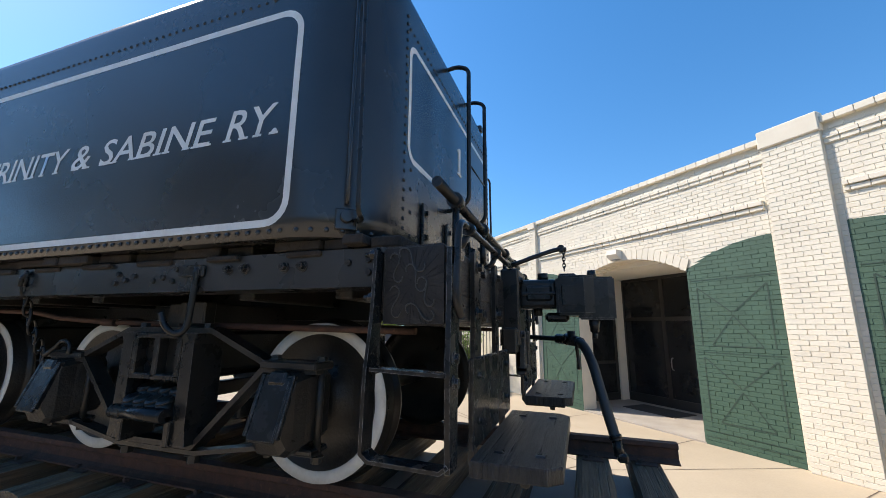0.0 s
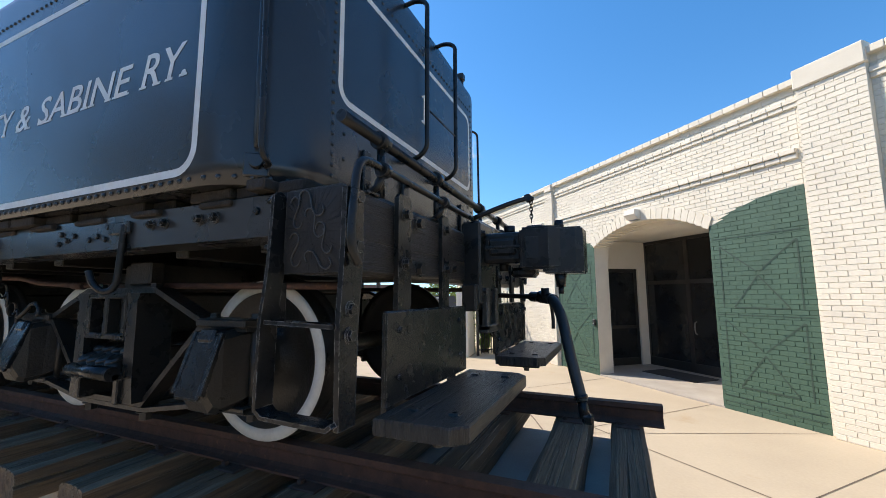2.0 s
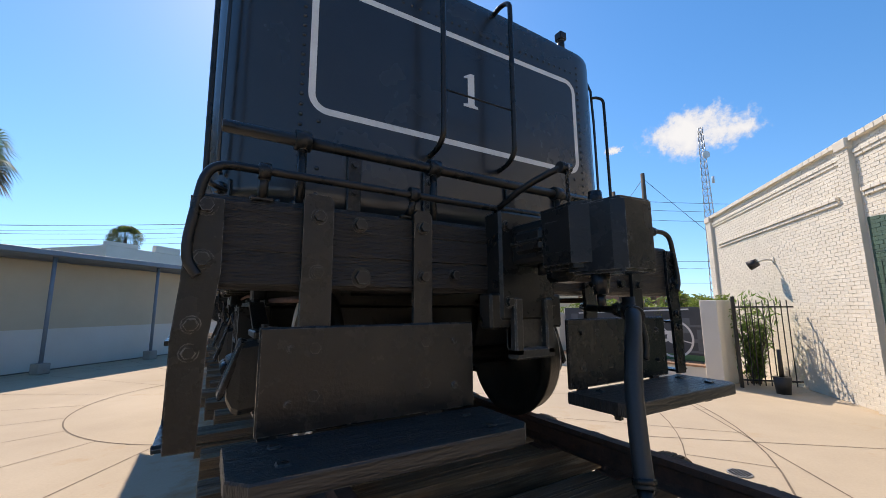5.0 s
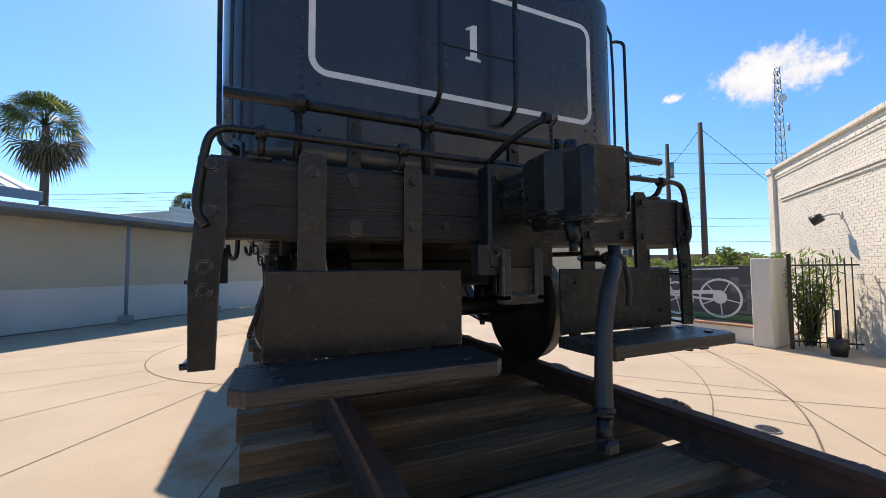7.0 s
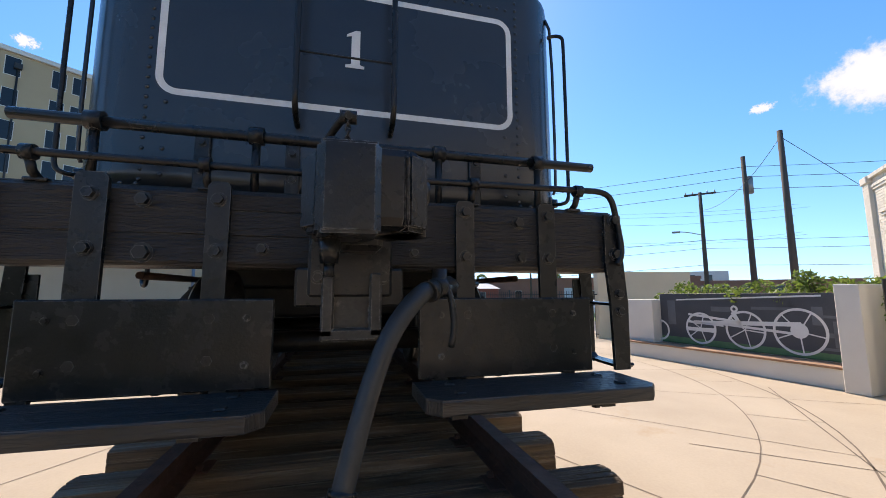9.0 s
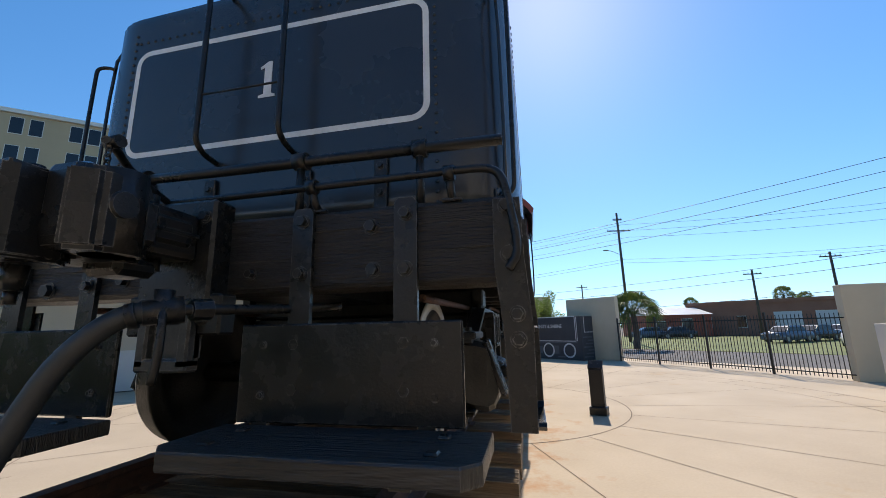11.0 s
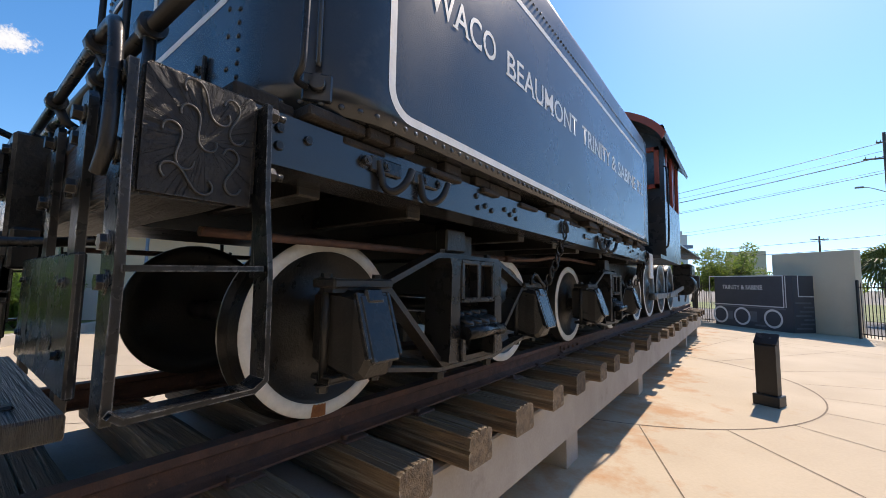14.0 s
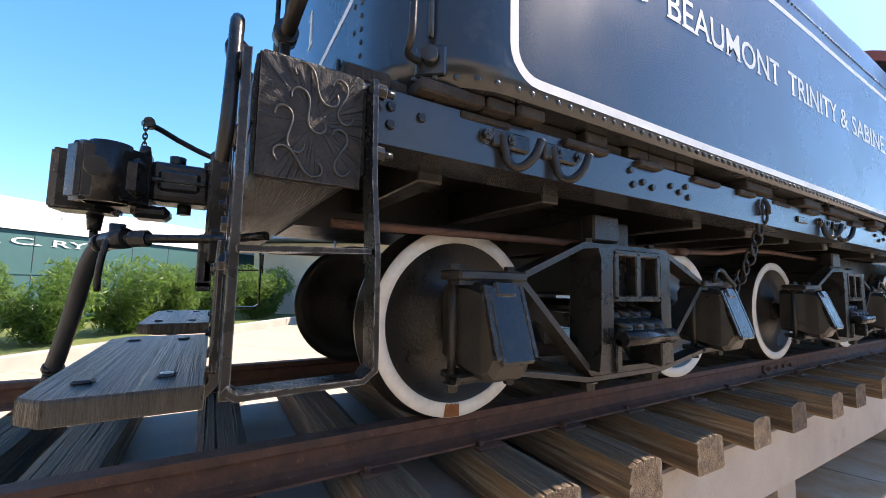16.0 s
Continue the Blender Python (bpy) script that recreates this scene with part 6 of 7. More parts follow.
def wire(a, b, sag=0.5, r=0.013):
    bm = B()
    a, b = Vector(a), Vector(b)
    tube(bm, [a.lerp(b, k / 12) - Vector((0, 0, sag * 4 * (k / 12) * (1 - k / 12))) for k in range(13)], r, 5)
    return solid("overhead_wire", bm, FRAMEDARK, "thin dark overhead wire between poles", "wire", group="overhead wires")


for z, o in ((13.0, 0.5), (12.3, -0.8), (11.5, 1.0), (9.0, 0.3), (8.6, -0.2)):
    wire((PR[0] + o, PR[1], GZ + z), (PR[0] - 75, PR[1] + 25 + o, GZ + z - 1.5), 1.6, 0.014)
    wire((PR[0] + o, PR[1], GZ + z), (PR[0] + 50, PR[1] - 8 + o, GZ + z + 1.5), 1.2, 0.014)
for z, q in ((9.2, 0), (8.6, 0), (7.9, 0)):
    wire((PB[0], PB[1], GZ + z), (PB[0] - 45, PB[1] + 26, GZ + z - 1.2), 0.9)
    wire((PB[0], PB[1], GZ + z), (PB[0] + 40, PB[1] - 20, GZ + z + 2), 0.9)
wire((PA[0], PA[1], GZ + 9.3), (PA[0] + 7, PA[1] - 5, GZ + 1), 0.1)
wire((PA[0], PA[1], GZ + 9.3), (PC[0], PC[1], GZ + 8), 0.8)
for z in (5.2, 4.6, 3.4):
    wire((PC[0] - 35, PC[1] + 20, GZ + z - 0.6), (PC[0], PC[1], GZ + z + 0.6), 0.5)
    wire((PC[0], PC[1], GZ + z + 0.6), (PC[0] + 34, PC[1] - 22, GZ + z + 1), 0.4)

mast = thing("radio_mast", "tall red and white lattice radio mast with dish aerials", "mast", toward(E9, 65.2, 150))
bm = B()
HM, NB = 61.0, 26
for k in range(NB):
    z0, z1 = HM * k / NB, HM * (k + 1) / NB
    w0, w1 = 2.2 - 1.5 * k / NB, 2.2 - 1.5 * (k + 1) / NB
    c0 = [(w0 * math.cos(a), w0 * math.sin(a), z0) for a in (0.3, 2.394, 4.489)]
    c1 = [(w1 * math.cos(a), w1 * math.sin(a), z1) for a in (0.3, 2.394, 4.489)]
    for i in range(3):
        tube(bm, [c0[i], c1[i]], 0.12, 4)
        tube(bm, [c0[i], c1[(i + 1) % 3]], 0.07, 4)
        tube(bm, [c1[i], c1[(i + 1) % 3]], 0.06, 4)
part("lattice", bm, STEEL, mast)
for z, s in ((52, -1), (44, 1), (30, 1), (29, -1)):
    bm = B()
    cyl(bm, (s * 1.3, -1.2, GZ + z), (s * 1.6, -1.8, GZ + z), 1.1, 1.2, seg=16)
    part("dish", bm, CARROOF, mast)

# ---- green railway carriage behind the hedge ----
gc = thing("railway_carriage", "dark green passenger carriage with a white roof and white lettering", "railway carriage")
gc.matrix_world = SITE @ pose(-16.2, 22.0, GZ, 0, 0, -90)      # local x runs back along the hedge
CL = 40.0
bm = B()
box(bm, 0, CL, 0, 3.0, 0.75, 3.05, bevel=0.02)
cb = part("body", bm, GREENCAR, gc)
bm = B()
for z in (1.75, 2.98, 0.80):
    box(bm, 0, CL, 3.0, 3.025, z - 0.03, z + 0.03)
part("belt_rail", bm, GREENCAR, cb)
for i in range(26):
    bm = B()
    box(bm, 0.6 + i * 1.55, 0.615 + i * 1.55, 3.0, 3.008, 0.8, 3.0)
    part("panel_joint", bm, FRAMEDARK, cb)
bm = B()
prism(bm, [(3.10, 3.05), (3.08, 3.25), (2.92, 3.75), (2.55, 4.05), (1.5, 4.2), (0.4, 4.05), (0, 3.6), (0, 3.05)], "x", 0, CL)
rf = part("roof", bm, CARROOF, gc, "white arched carriage roof")
for i in range(13):
    bm = B()
    box(bm, 1.0 + 3 * i, 1.9 + 3 * i, 2.98, 3.03, 3.42, 3.62, bevel=0.008)
    part("roof_vent", bm, CARROOF, rf)
bm = B()
box(bm, 0.2, CL - 0.2, 0.2, 2.85, 0.45, 0.75)
part("underframe", bm, FRAMEDARK, gc)
bm = B()
box(bm, 0, CL, 3.0, 3.03, 0.66, 0.78)
part("side_sill", bm, CARROOF, gc, "pale lower sill")
for i in range(4):
    for x in (2.5 + 10.5 * i, 4.8 + 10.5 * i):
        bm = B()
        cyl(bm, (x, 2.3, 0.42), (x, 2.45, 0.42), 0.42, seg=22)
        part("wheel", bm, FRAMEDARK, gc)
for txt, x, w in (("T. & C. RY.", 16.9, 4.0),):
    me = letters(txt, w, 0.22, 0.01)
    me.materials.append(MURALWHITE)
    ob = new("lettering", me)
    ob.parent = gc
    ob.matrix_parent_inverse = Matrix()
    ob.matrix_basis = Matrix.Translation((x, 3.03, 2.62)) @ Matrix(((-1, 0, 0, 0), (0, 0, 1, 0), (0, 1, 0, 0), (0, 0, 0, 1)))
    tagged(ob, "white painted letters on the carriage side")
bm = B()
for k in range(3):
    box(bm, 15.4, 15.9, 3.0, 3.008, 1.05 + 0.12 * k, 1.11 + 0.12 * k)
part("painted_bars", bm, MURALWHITE, gc)

# ---- fair weather clouds, far off in the sky ----
def cloud_stuff(w, h, seed):
    """White vapour that thins out unevenly towards its rim."""
    m = bpy.data.materials.new("cloud")
    m.use_nodes = True
    n, l = m.node_tree.nodes, m.node_tree.links
    n.remove(n["Principled BSDF"])

    def math_(op, a, b):
        q = n.new("ShaderNodeMath")
        q.operation = op
        for k, v in ((0, a), (1, b)):
            if isinstance(v, (int, float)):
                q.inputs[k].default_value = v
            else:
                l.new(v, q.inputs[k])
        return q.outputs[0]

    co, mp = n.new("ShaderNodeTexCoord"), n.new("ShaderNodeMapping")
    l.new(co.outputs["Object"], mp.inputs[0])
    mp.inputs["Scale"].default_value = (2 / w, 1, 2 / h)
    ln = n.new("ShaderNodeVectorMath")
    ln.operation = "LENGTH"
    l.new(mp.outputs[0], ln.inputs[0])
    body = math_("SUBTRACT", 1.0, math_("POWER", ln.outputs["Value"], 1.7))
    puff, wisp = n.new("ShaderNodeTexNoise"), n.new("ShaderNodeTexNoise")
    for t_, sc_, det in ((puff, 4.2 / w, 4.0), (wisp, 13.0 / w, 9.0)):
        t_.noise_dimensions = "4D"
        t_.inputs["W"].default_value = seed
        t_.inputs["Scale"].default_value, t_.inputs["Detail"].default_value, t_.inputs["Roughness"].default_value = sc_, det, 0.62
        l.new(co.outputs["Object"], t_.inputs["Vector"])
    ragged = math_("ADD", math_("MULTIPLY", math_("SUBTRACT", puff.outputs[0], 0.5), 1.9), math_("MULTIPLY", math_("SUBTRACT", wisp.outputs[0], 0.5), 1.5))
    thick = math_("ADD", body, ragged)
    veil = n.new("ShaderNodeMapRange")
    veil.interpolation_type = "SMOOTHSTEP"
    veil.inputs[1].default_value, veil.inputs[2].default_value = 0.08, 0.72
    l.new(thick, veil.inputs[0])
    # sunlit white and bluish shade are put into the emitted colour
    tone = n.new("ShaderNodeMix")
    tone.data_type = "RGBA"
    tone.inputs[6].default_value, tone.inputs[7].default_value = (0.62, 0.72, 0.90, 1), (0.84, 0.92, 1.0, 1)
    shade = n.new("ShaderNodeMapRange")
    shade.inputs[1].default_value, shade.inputs[2].default_value = 0.2, 1.0
    l.new(thick, shade.inputs[0])
    l.new(shade.outputs[0], tone.inputs[0])
    em, tr, mx = n.new("ShaderNodeEmission"), n.new("ShaderNodeBsdfTransparent"), n.new("ShaderNodeMixShader")
    em.inputs[1].default_value = 0.56
    l.new(tone.outputs[2], em.inputs[0])
    l.new(veil.outputs[0], mx.inputs[0])
    l.new(tr.outputs[0], mx.inputs[1])
    l.new(em.outputs[0], mx.inputs[2])
    l.new(mx.outputs[0], n["Material Output"].inputs[0])
    return m


def cloud(yaw, elev, dist, w, h, seed):
    bm = B()
    bm.faces.new([bm.verts.new((u * w * 0.8, 0, v * h * 0.9)) for u, v in ((-1, -1), (1, -1), (1, 1), (-1, 1))])
    ob = solid("backdrop_cloud", bm, cloud_stuff(w, h, seed), "bright white fair weather cloud", "cloud", kind="structure")
    e = Vector((-0.06, -1.8, 0.7))
    c = e + Vector((math.sin(radians(yaw)) * math.cos(radians(elev)), math.cos(radians(yaw)) * math.cos(radians(elev)), math.sin(radians(elev)))) * dist
    ob.matrix_world = look(c, e) @ pose(0, 0, 0, -90, 0, 0)
    return ob


cloud(65.0, 21.0, 900, 215, 105, 4.0)
cloud(55.2, 20.7, 900, 40, 20, 7.0)
cloud(-34.2, 24.6, 900, 34, 22, 2.0)
cloud(-86.6, 22.3, 900, 60, 40, 9.0)

# ---- the painted brick building ----
TOP, STRING = 5.04, 3.98
D0, D1, SPRING, RISE = 2.50, 5.40, 3.06, 0.42      # doorway between, springing and rise of its arch
LEAF_W = 1.45
WEND, WSTART = 14.1, -9.0
FACE = -5.79                                      # the wall's face on the site's second axis


def arch_at(s, a=D0, b=D1):
    m, h = (a + b) / 2, (b - a) / 2
    R = (h * h + RISE * RISE) / (2 * RISE)
    return SPRING + math.sqrt(max(0, R * R - (s - m) ** 2)) - (R - RISE)


# painted leaves: each is half the arch, turned back against the wall beside its doorway
LEAVES = [(D0 - LEAF_W, D0, lambda s: arch_at((D0 + D1) / 2 - (s - D0) * 0 + (D0 - s) - LEAF_W) + 0.02),
          (D1, D1 + LEAF_W, lambda s: arch_at((D0 + D1) / 2 + (s - D1) - LEAF_W) + 0.02),
          (0.14 - LEAF_W, 0.14, lambda s: arch_at((D0 + D1) / 2 + (s - 0.14)) + 0.02)]
PIERS = [(0.22, 0.98), (6.90, 7.20), (13.7, 14.1)]


def leaf_top(s):
    for a, b, f in LEAVES:
        if a <= s <= b:
            return f(s)
    return None


wallb = thing("wall_building", "white painted brick building with green painted door leaves", "building", kind="structure")
at_bricks(wallb)
# the solid wall behind the brick faces, open at the doorway
bm = B()
cuts = sorted({WSTART, WEND} | {D0 + (D1 - D0) * i / 24 for i in range(25)})
for a, b in zip(cuts, cuts[1:]):
    inside = D0 - 1e-6 <= a and b <= D1 + 1e-6
    z0 = arch_at((a + b) / 2) if inside else 0
    box(bm, a, b, -0.42, -0.006, z0, TOP - 0.02)
back = part("wall_core", bm, MORTARW, wallb)
bm = B()
for a, b, f in LEAVES:
    k = 12
    for i in range(k):
        u0, u1 = a + (b - a) * i / k, a + (b - a) * (i + 1) / k
        box(bm, u0, u1, -0.008, -0.0035, 0, f((u0 + u1) / 2))
part("leaf_ground", bm, MORTARG, wallb, "green painted mortar")
for a, b in PIERS:
    bm = B()
    box(bm, a, b, -0.05, 0.085, 0, TOP + (0.10 if a < 1 else 0.0))
    box(bm, a - 0.02, b + 0.02, -0.05, 0.13, TOP - 0.16, TOP + (0.14 if a < 1 else 0.04), bevel=0.015)
    part("pier", bm, MORTARW, wallb, "white painted brick pier")
# ledges
for z, d in ((TOP - 0.05, 0.085), (TOP - 0.30, 0.05), (TOP - 0.37, 0.03), (STRING, 0.07), (STRING - 0.08, 0.04)):
    edges = [(WSTART, 0.22), (0.98, 6.90), (7.20, 13.7)] if z > STRING + 0.1 else [(WSTART, 0.10), (1.08, 6.80), (7.45, 13.3)]
    for a, b in edges:
        bm = B()
        x = a
        while x < b - 0.05:
            w = min(0.21, b - x)
            box(bm, x + 0.003, x + w - 0.003, -0.01, d, z, z + (0.10 if z > TOP - 0.1 else 0.072), bevel=0.006)
            x += w
        part("brick_ledge", bm, BRICKW, wallb, "corbelled white brick ledge")
# the arch ring
rv = 22
for i in range(rv):
    a0, a1 = D0 + (D1 - D0) * i / rv, D0 + (D1 - D0) * (i + 1) / rv
    bm = B()
    z0, z1 = arch_at(a0), arch_at(a1)
    m_ = (D0 + D1) / 2
    t0, t1 = 0.30 * (a0 - m_) / (D1 - D0) * 0.6, 0.30 * (a1 - m_) / (D1 - D0) * 0.6
    g = 0.005
    prism(bm, [(a0 + g, z0), (a1 - g, z1), (a1 + t1 - g, z1 + 0.21), (a0 + t0 + g, z0 + 0.21)], "y", -0.2, 0.022)
    part("voussoir", bm, BRICKW, wallb)
# painted braces on the leaves
for li, (a, b, f) in enumerate(LEAVES):
    bm = B()
    y = 0.006

    def line(u0, v0, u1, v1, w=0.020):
        d = Vector((u1 - u0, v1 - v0)).normalized() * w / 2
        q = [(u0 - d.y, v0 + d.x), (u0 + d.y, v0 - d.x), (u1 + d.y, v1 - d.x), (u1 - d.y, v1 + d.x)]
        bm.faces.new([bm.verts.new((u, y, v)) for u, v in q])

    u0, u1, um = a + 0.13, b - 0.13, (a + b) / 2
    for z0, z1 in ((0.38, 1.48), (1.66, 2.72)):
        line(u0 + 0.03, z0 + 0.02, u0 + 0.03, z1)
        line(u1 - 0.03, z0 + 0.02, u1 - 0.03, z1)
        line(u0 + 0.04, z1, um - 0.02, (z0 + z1) / 2 + 0.08)
        line(u1 - 0.04, z1, um + 0.02, (z0 + z1) / 2 + 0.08)
        line(um, (z0 + z1) / 2 + 0.02, u0 + 0.2, z0 + 0.04)
        line(um, (z0 + z1) / 2 + 0.02, u1 - 0.2, z0 + 0.04)
        line(u0 + 0.2, z0 + 0.03, u1 - 0.2, z0 + 0.03)
    for z in (0.14, 0.24, 1.57, 2.86):
        line(a + 0.04, z, b - 0.04, z, 0.012)
    part("painted_brace", bm, BRACE, wallb, "thin dark painted brace lines")

# porch: side walls, ceiling, floor, angled glazed doors
porch = thing("porch", "white plastered entrance porch with dark glazed doors", "porch", kind="structure")
at_bricks(porch)
bm = B()
box(bm, D0 - 0.25, 6.6, -2.8, -0.42, 3.36, 3.48)
part("porch_ceiling", bm, STUCCOW, porch)
bm = B()
box(bm, D0 - 0.02, D0 + 0.0, -2.6, -0.2, 0, 3.4)
part("porch_wall", bm, STUCCOW, porch)
bm = B()
box(bm, D0 - 0.02, D1 + 0.0, -0.43, 0.0, -0.02, 0.03)
box(bm, D0 - 0.02, 6.4, -2.7, -0.43, -0.02, 0.03)
part("porch_floor", bm, DECK, porch, "pale concrete threshold")
A_, C_ = (6.22, -0.42), (6.05, -2.30)
bm = B()
ang = math.degrees(math.atan2(C_[1] - A_[1], C_[0] - A_[0]))
Ls = math.hypot(C_[1] - A_[1], C_[0] - A_[0])
mm_ = pose(A_[0], A_[1], 0, 0, 0, ang)
for x0, x1, z0, z1 in ((0, 0.62, 0, 3.4), (1.62, Ls + 0.05, 0, 3.4), (0.62, 1.62, 2.62, 3.4)):
    box(bm, x0, x1, -0.06, 0.10, z0, z1, mm_)
part("porch_wall", bm, STUCCOW, porch, "white angled porch wall")
bm = B()
for x0, x1, z0, z1 in ((0.62, 0.70, 0.03, 2.62), (1.54, 1.62, 0.03, 2.62), (0.62, 1.62, 2.52, 2.62), (0.62, 1.62, 0.03, 0.22), (0.62, 1.62, 1.0, 1.08)):
    box(bm, x0, x1, 0.0, 0.06, z0, z1, mm_)
sd_ = part("side_door", bm, FRAMEDARK, porch, "dark framed narrow glass door")
bm = B()
box(bm, 0.70, 1.54, 0.02, 0.03, 0.22, 2.52, mm_)
part("pane", bm, DARKGLASS, sd_)
F_ = (D0, -2.20)
ang = math.degrees(math.atan2(F_[1] - C_[1], F_[0] - C_[0]))
Lf = math.hypot(F_[1] - C_[1], F_[0] - C_[0])
mf = pose(C_[0], C_[1], 0, 0, 0, ang)
bm = B()
for x0, x1, z0, z1 in ((0, 0.09, 0.03, 3.36), (1.28, 1.38, 0.03, 3.36), (Lf - 0.1, Lf, 0.03, 3.36), (0, Lf, 2.18, 2.28), (0, Lf, 3.28, 3.38), (0, Lf, 0.03, 0.25), (2.35, 2.43, 0.03, 3.3)):
    box(bm, x0, x1, -0.02, 0.06, z0, z1, mf)
gd = part("glass_door", bm, FRAMEDARK, porch, "dark framed glazed entrance doors")
for x0, x1, z0, z1 in ((0.09, 1.28, 0.25, 2.18), (1.38, 2.35, 0.25, 2.18), (2.43, Lf - 0.1, 0.25, 2.18), (0.09, 1.28, 2.28, 3.28), (1.38, 2.35, 2.28, 3.28), (2.43, Lf - 0.1, 2.28, 3.28)):
    bm = B()
    box(bm, x0, x1, 0.01, 0.022, z0, z1, mf)
    part("pane", bm, DARKGLASS, gd)
bm = B()
tube(bm, [mf @ Vector(v) for v in ((1.5, -0.02, 1.25), (1.5, -0.09, 1.22), (1.5, -0.09, 0.98), (1.5, -0.02, 0.95))], 0.014, 8, 1)
part("door_handle", bm, STEEL, gd, "steel pull handle")
bm = B()
box(bm, 3.9, 5.3, -1.95, -1.2, 0.03, 0.045, bevel=0.005)
o = solid("door_mat", bm, MAT_RUBBER, "dark rubber door mat at the porch", "door mat")
at_bricks(o)
bm = B()
box(bm, 5.43, 5.51, 0.012, 0.06, 1.17, 1.32, bevel=0.01)
cr = at_bricks(solid("card_reader", bm, FRAMEDARK, "small dark card reader on the brick jamb", "card reader"))
bm = B()
box(bm, 5.455, 5.485, 0.058, 0.063, 1.20, 1.24)
part("keypad", bm, STEEL, cr)

wl_ = thing("wall_light", "small white wedge shaped wall light over the doorway", "wall light")
at_bricks(wl_, 4.07, GZ + 3.60)
bm = B()
prism(bm, [(0.01, -0.08), (0.10, -0.08), (0.20, 0.02), (0.18, 0.12), (0.01, 0.12)], "x", -0.14, 0.14)
part("housing", bm, STUCCOW, wl_)
bm = B()
box(bm, -0.12, 0.12, 0.02, 0.10, -0.088, -0.078)
part("lens", bm, STEEL, wl_)
# spotlight fixture on the brick wall: arm and head, unlit
wc = thing("wall_spotlight", "round dark spotlight on a bent arm fixed to the brick wall", "spotlight")
at_bricks(wc, 10.15, GZ + 3.0)
bm = B()
tube(bm, [(0, 0, 0.10), (0, 0.20, 0.12), (0, 0.34, 0.06)], 0.025, 8, 1)
cyl(bm, (0, 0.0, 0.1), (0, 0.03, 0.1), 0.08, seg=14)
part("arm", bm, STUCCOW, wc)
bm = B()
cyl(bm, (0.02, 0.34, 0.06), (0.14, 0.50, -0.03), 0.10, 0.13, seg=18)
part("head", bm, FRAMEDARK, wc)

# plain walls that close the building behind
bm = B()
box(bm, WSTART, WEND, -9.0, -8.8, 0, TOP)
box(bm, WSTART, WSTART + 0.2, -8.8, -0.42, 0, TOP)
box(bm, WEND - 0.2, WEND, -8.8, -0.42, 0, TOP)
box(bm, WSTART, WEND, -9.0, -0.4, TOP - 0.35, TOP - 0.2)
at_bricks(solid("wall_rear", bm, STUCCOW, "plain rear walls of the brick building", "wall", kind="structure"))

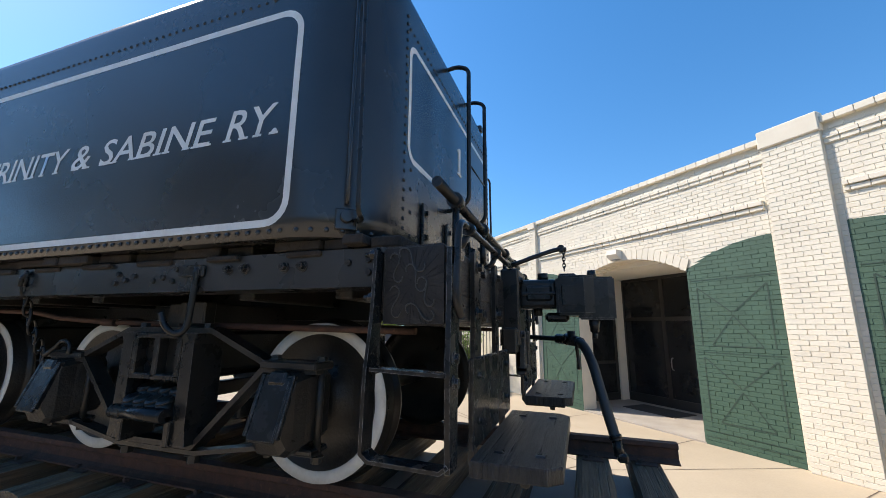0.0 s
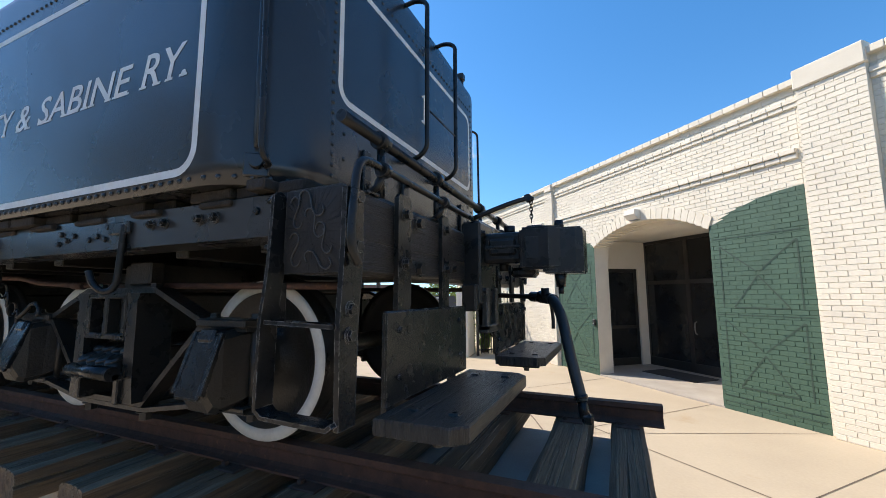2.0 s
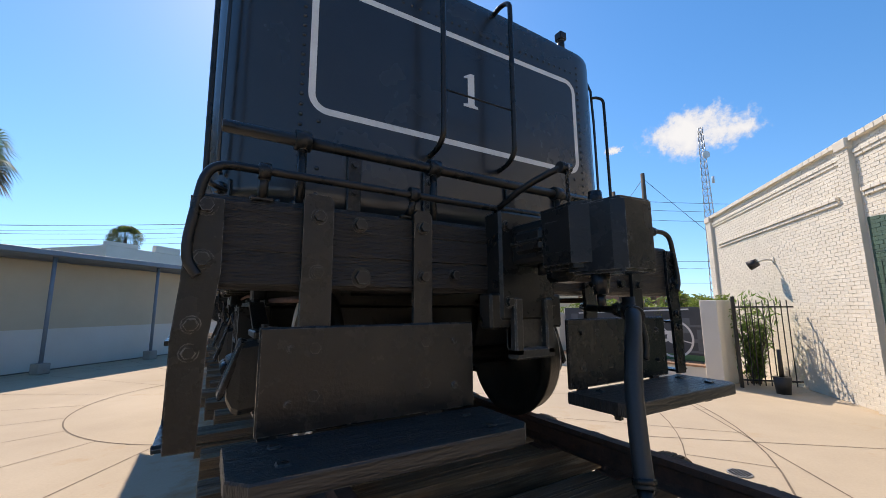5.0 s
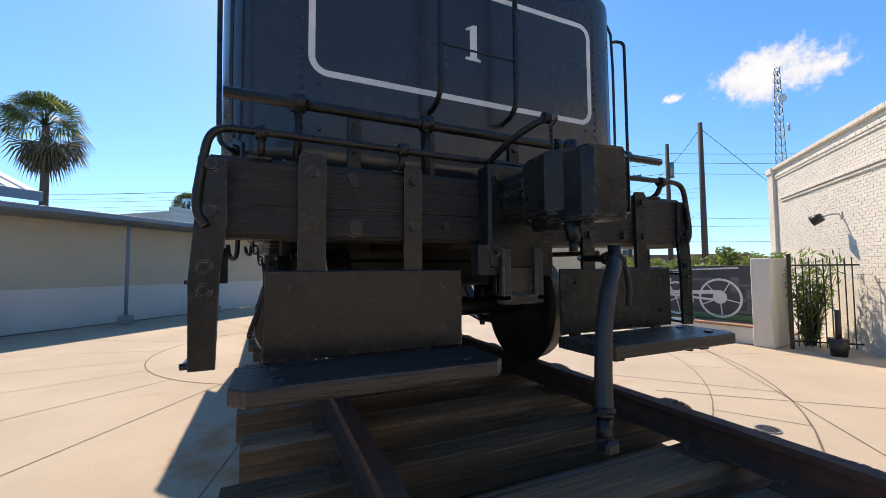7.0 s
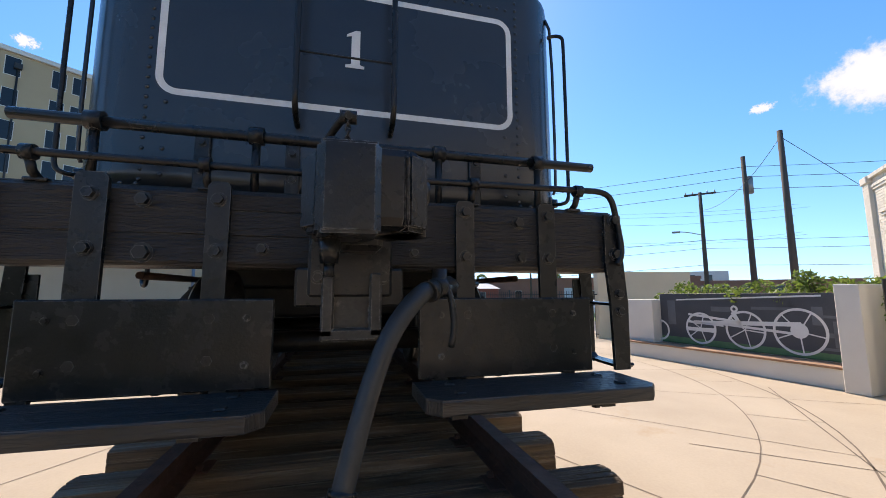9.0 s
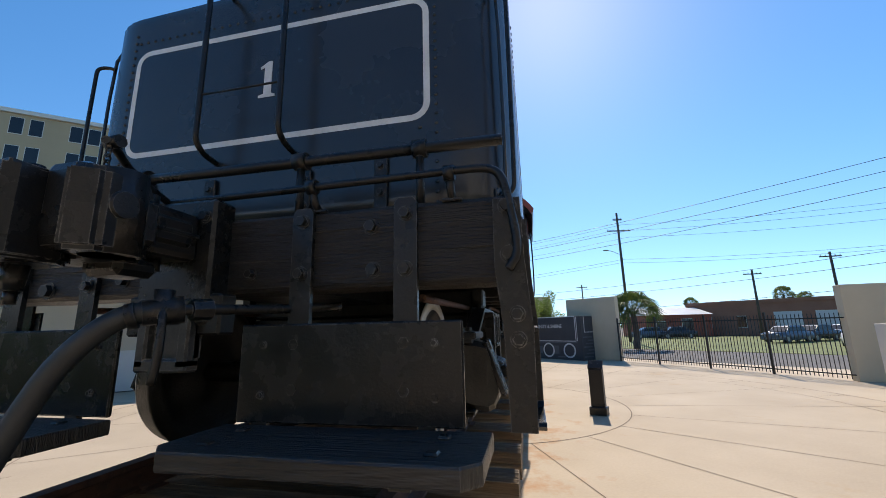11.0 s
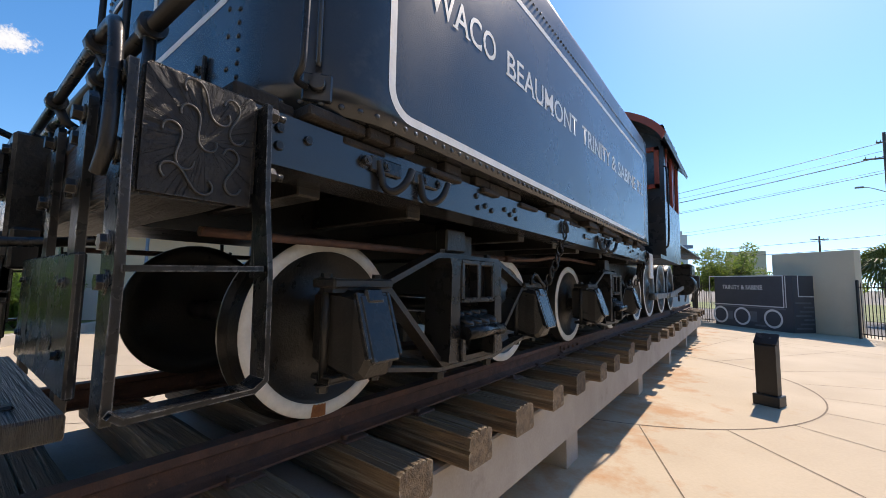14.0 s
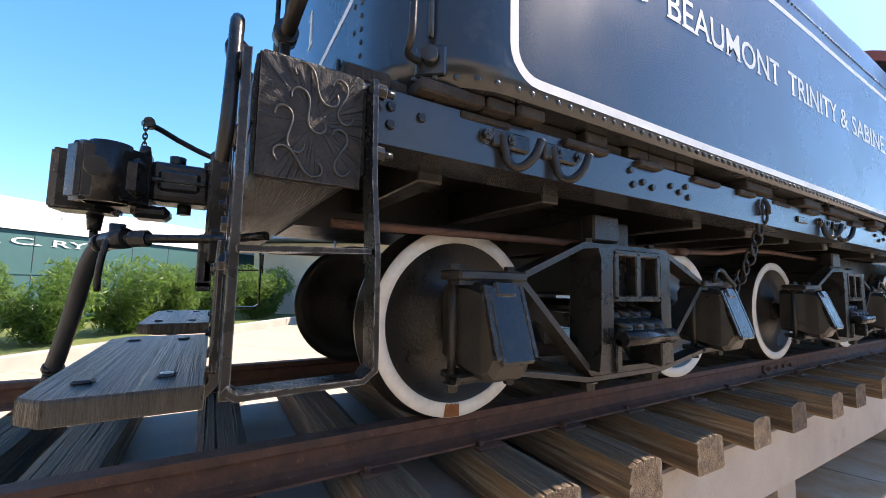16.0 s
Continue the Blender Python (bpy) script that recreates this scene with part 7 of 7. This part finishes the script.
# bricks: running bond, cut at the painted edges and piers
CH, CB = 0.0762, 0.214
bounds = sorted({WSTART, WEND} | {x for p in PIERS for x in p} | {x for a, b, f in LEAVES for x in (a, b)} | {D0, D1})
rb = random.Random(4)
white_v, white_f, green_v, green_f = [], [], [], []
singles = []
course = 0
z = 0.0
while z < TOP - 0.11:
    for a, b in zip(bounds, bounds[1:]):
        x = a - (CB / 2 if course % 2 else 0)
        while x < b - 0.004:
            x0, x1 = max(x, a), min(x + CB, b)
            x += CB
            if x1 - x0 < 0.02:
                continue
            m_ = (x0 + x1) / 2
            pier = any(p <= m_ <= q for p, q in PIERS)
            base = 0.085 if pier else -0.006
            lt = leaf_top(m_)
            pieces = [(z + 0.003, min(z + CH - 0.003, TOP - 0.02), False)]
            if D0 < m_ < D1:
                h = arch_at(m_) + 0.19
                if z + CH < h:
                    continue
                pieces = [(max(z + 0.003, h), z + CH - 0.003, False)]
            elif lt:
                if z + CH <= lt:
                    pieces = [(z + 0.003, z + CH - 0.003, True)]
                else:
                    lo_, hi_ = min(leaf_top(x0 + 1e-4), leaf_top(x1 - 1e-4)), max(leaf_top(x0 + 1e-4), leaf_top(x1 - 1e-4))
                    if z < hi_:
                        pieces = [(z + 0.003, "edge", True), ("edge", z + CH - 0.003, False)]
                    if z + CH <= lo_:
                        pieces = [(z + 0.003, z + CH - 0.003, True)]
            for z0, z1, green in pieces:
                ea, eb = (leaf_top(x0 + 1e-4), leaf_top(x1 - 1e-4)) if "edge" in (z0, z1) else (0, 0)
                bot, top_ = z + 0.003, z + CH - 0.003
                z0a, z0b = (min(max(ea, bot), top_), min(max(eb, bot), top_)) if z0 == "edge" else (z0, z0)
                z1a, z1b = (min(max(ea, bot), top_), min(max(eb, bot), top_)) if z1 == "edge" else (z1, z1)
                if max(z1a - z0a, z1b - z0b) < 0.004:
                    continue
                sharp = 0.0 if "edge" in (z0, z1) else 0.003
                out = base + 0.0055 + rb.uniform(-0.0015, 0.0025)
                j0, j1 = rb.uniform(0.001, 0.004), rb.uniform(0.001, 0.004)
                u0, u1 = x0 + (j0 if x0 > a else 0.0), x1 - (j1 if x1 < b else 0.0)
                c = sharp
                vs = [(u0, base, z0a), (u1, base, z0b), (u1, base, z1b), (u0, base, z1a), (u0 + c, out, z0a + c), (u1 - c, out, z0b + c), (u1 - c, out, z1b - c), (u0 + c, out, z1a - c)]
                V, F = (green_v, green_f) if green else (white_v, white_f)
                if green and 1.05 < m_ < 2.5 and z < 1.75 and len(singles) < 290 and u1 - u0 > 0.19 and z1a - z0a > 0.06 and sharp:
                    singles.append((u0, z0a, u1 - u0, out - base))
                    continue
                k = len(V)
                V += vs
                F += [(k + 4, k + 5, k + 6, k + 7), (k, k + 1, k + 5, k + 4), (k + 1, k + 2, k + 6, k + 5), (k + 2, k + 3, k + 7, k + 6), (k + 3, k, k + 4, k + 7)]
    z += CH
    course += 1
for name, V, F, mat, lab in (("white_bricks", white_v, white_f, BRICKW, "white painted bricks in running bond"), ("green_bricks", green_v, green_f, BRICKG, "green painted bricks in running bond")):
    me = bpy.data.meshes.new(name)
    me.from_pydata(V, [], F)
    me.materials.append(mat)
    bm = B()
    bm.from_mesh(me)
    bmesh.ops.recalc_face_normals(bm, faces=bm.faces)
    bm.to_mesh(me)
    bm.free()
    o = new(name, me)
    o.parent = wallb
    tagged(o, lab, kind="stuff")
bm = B()
w_, h_, c = 0.209, CH - 0.006, 0.003
for vs in ([(0, 0, 0), (w_, 0, 0), (w_, 0, h_), (0, 0, h_), (c, 0.006, c), (w_ - c, 0.006, c), (w_ - c, 0.006, h_ - c), (c, 0.006, h_ - c)],):
    q = [bm.verts.new(v) for v in vs]
    for f in ((4, 5, 6, 7), (0, 1, 5, 4), (1, 2, 6, 5), (2, 3, 7, 6), (3, 0, 4, 7)):
        bm.faces.new([q[i] for i in f])
brick_me = to_mesh("brick", bm, BRICKG)
for u, zz, w, d in singles:
    o = new("brick", brick_me)
    o.parent = wallb
    o.location = (u, -0.006 + rb.uniform(0, 0.003), zz)
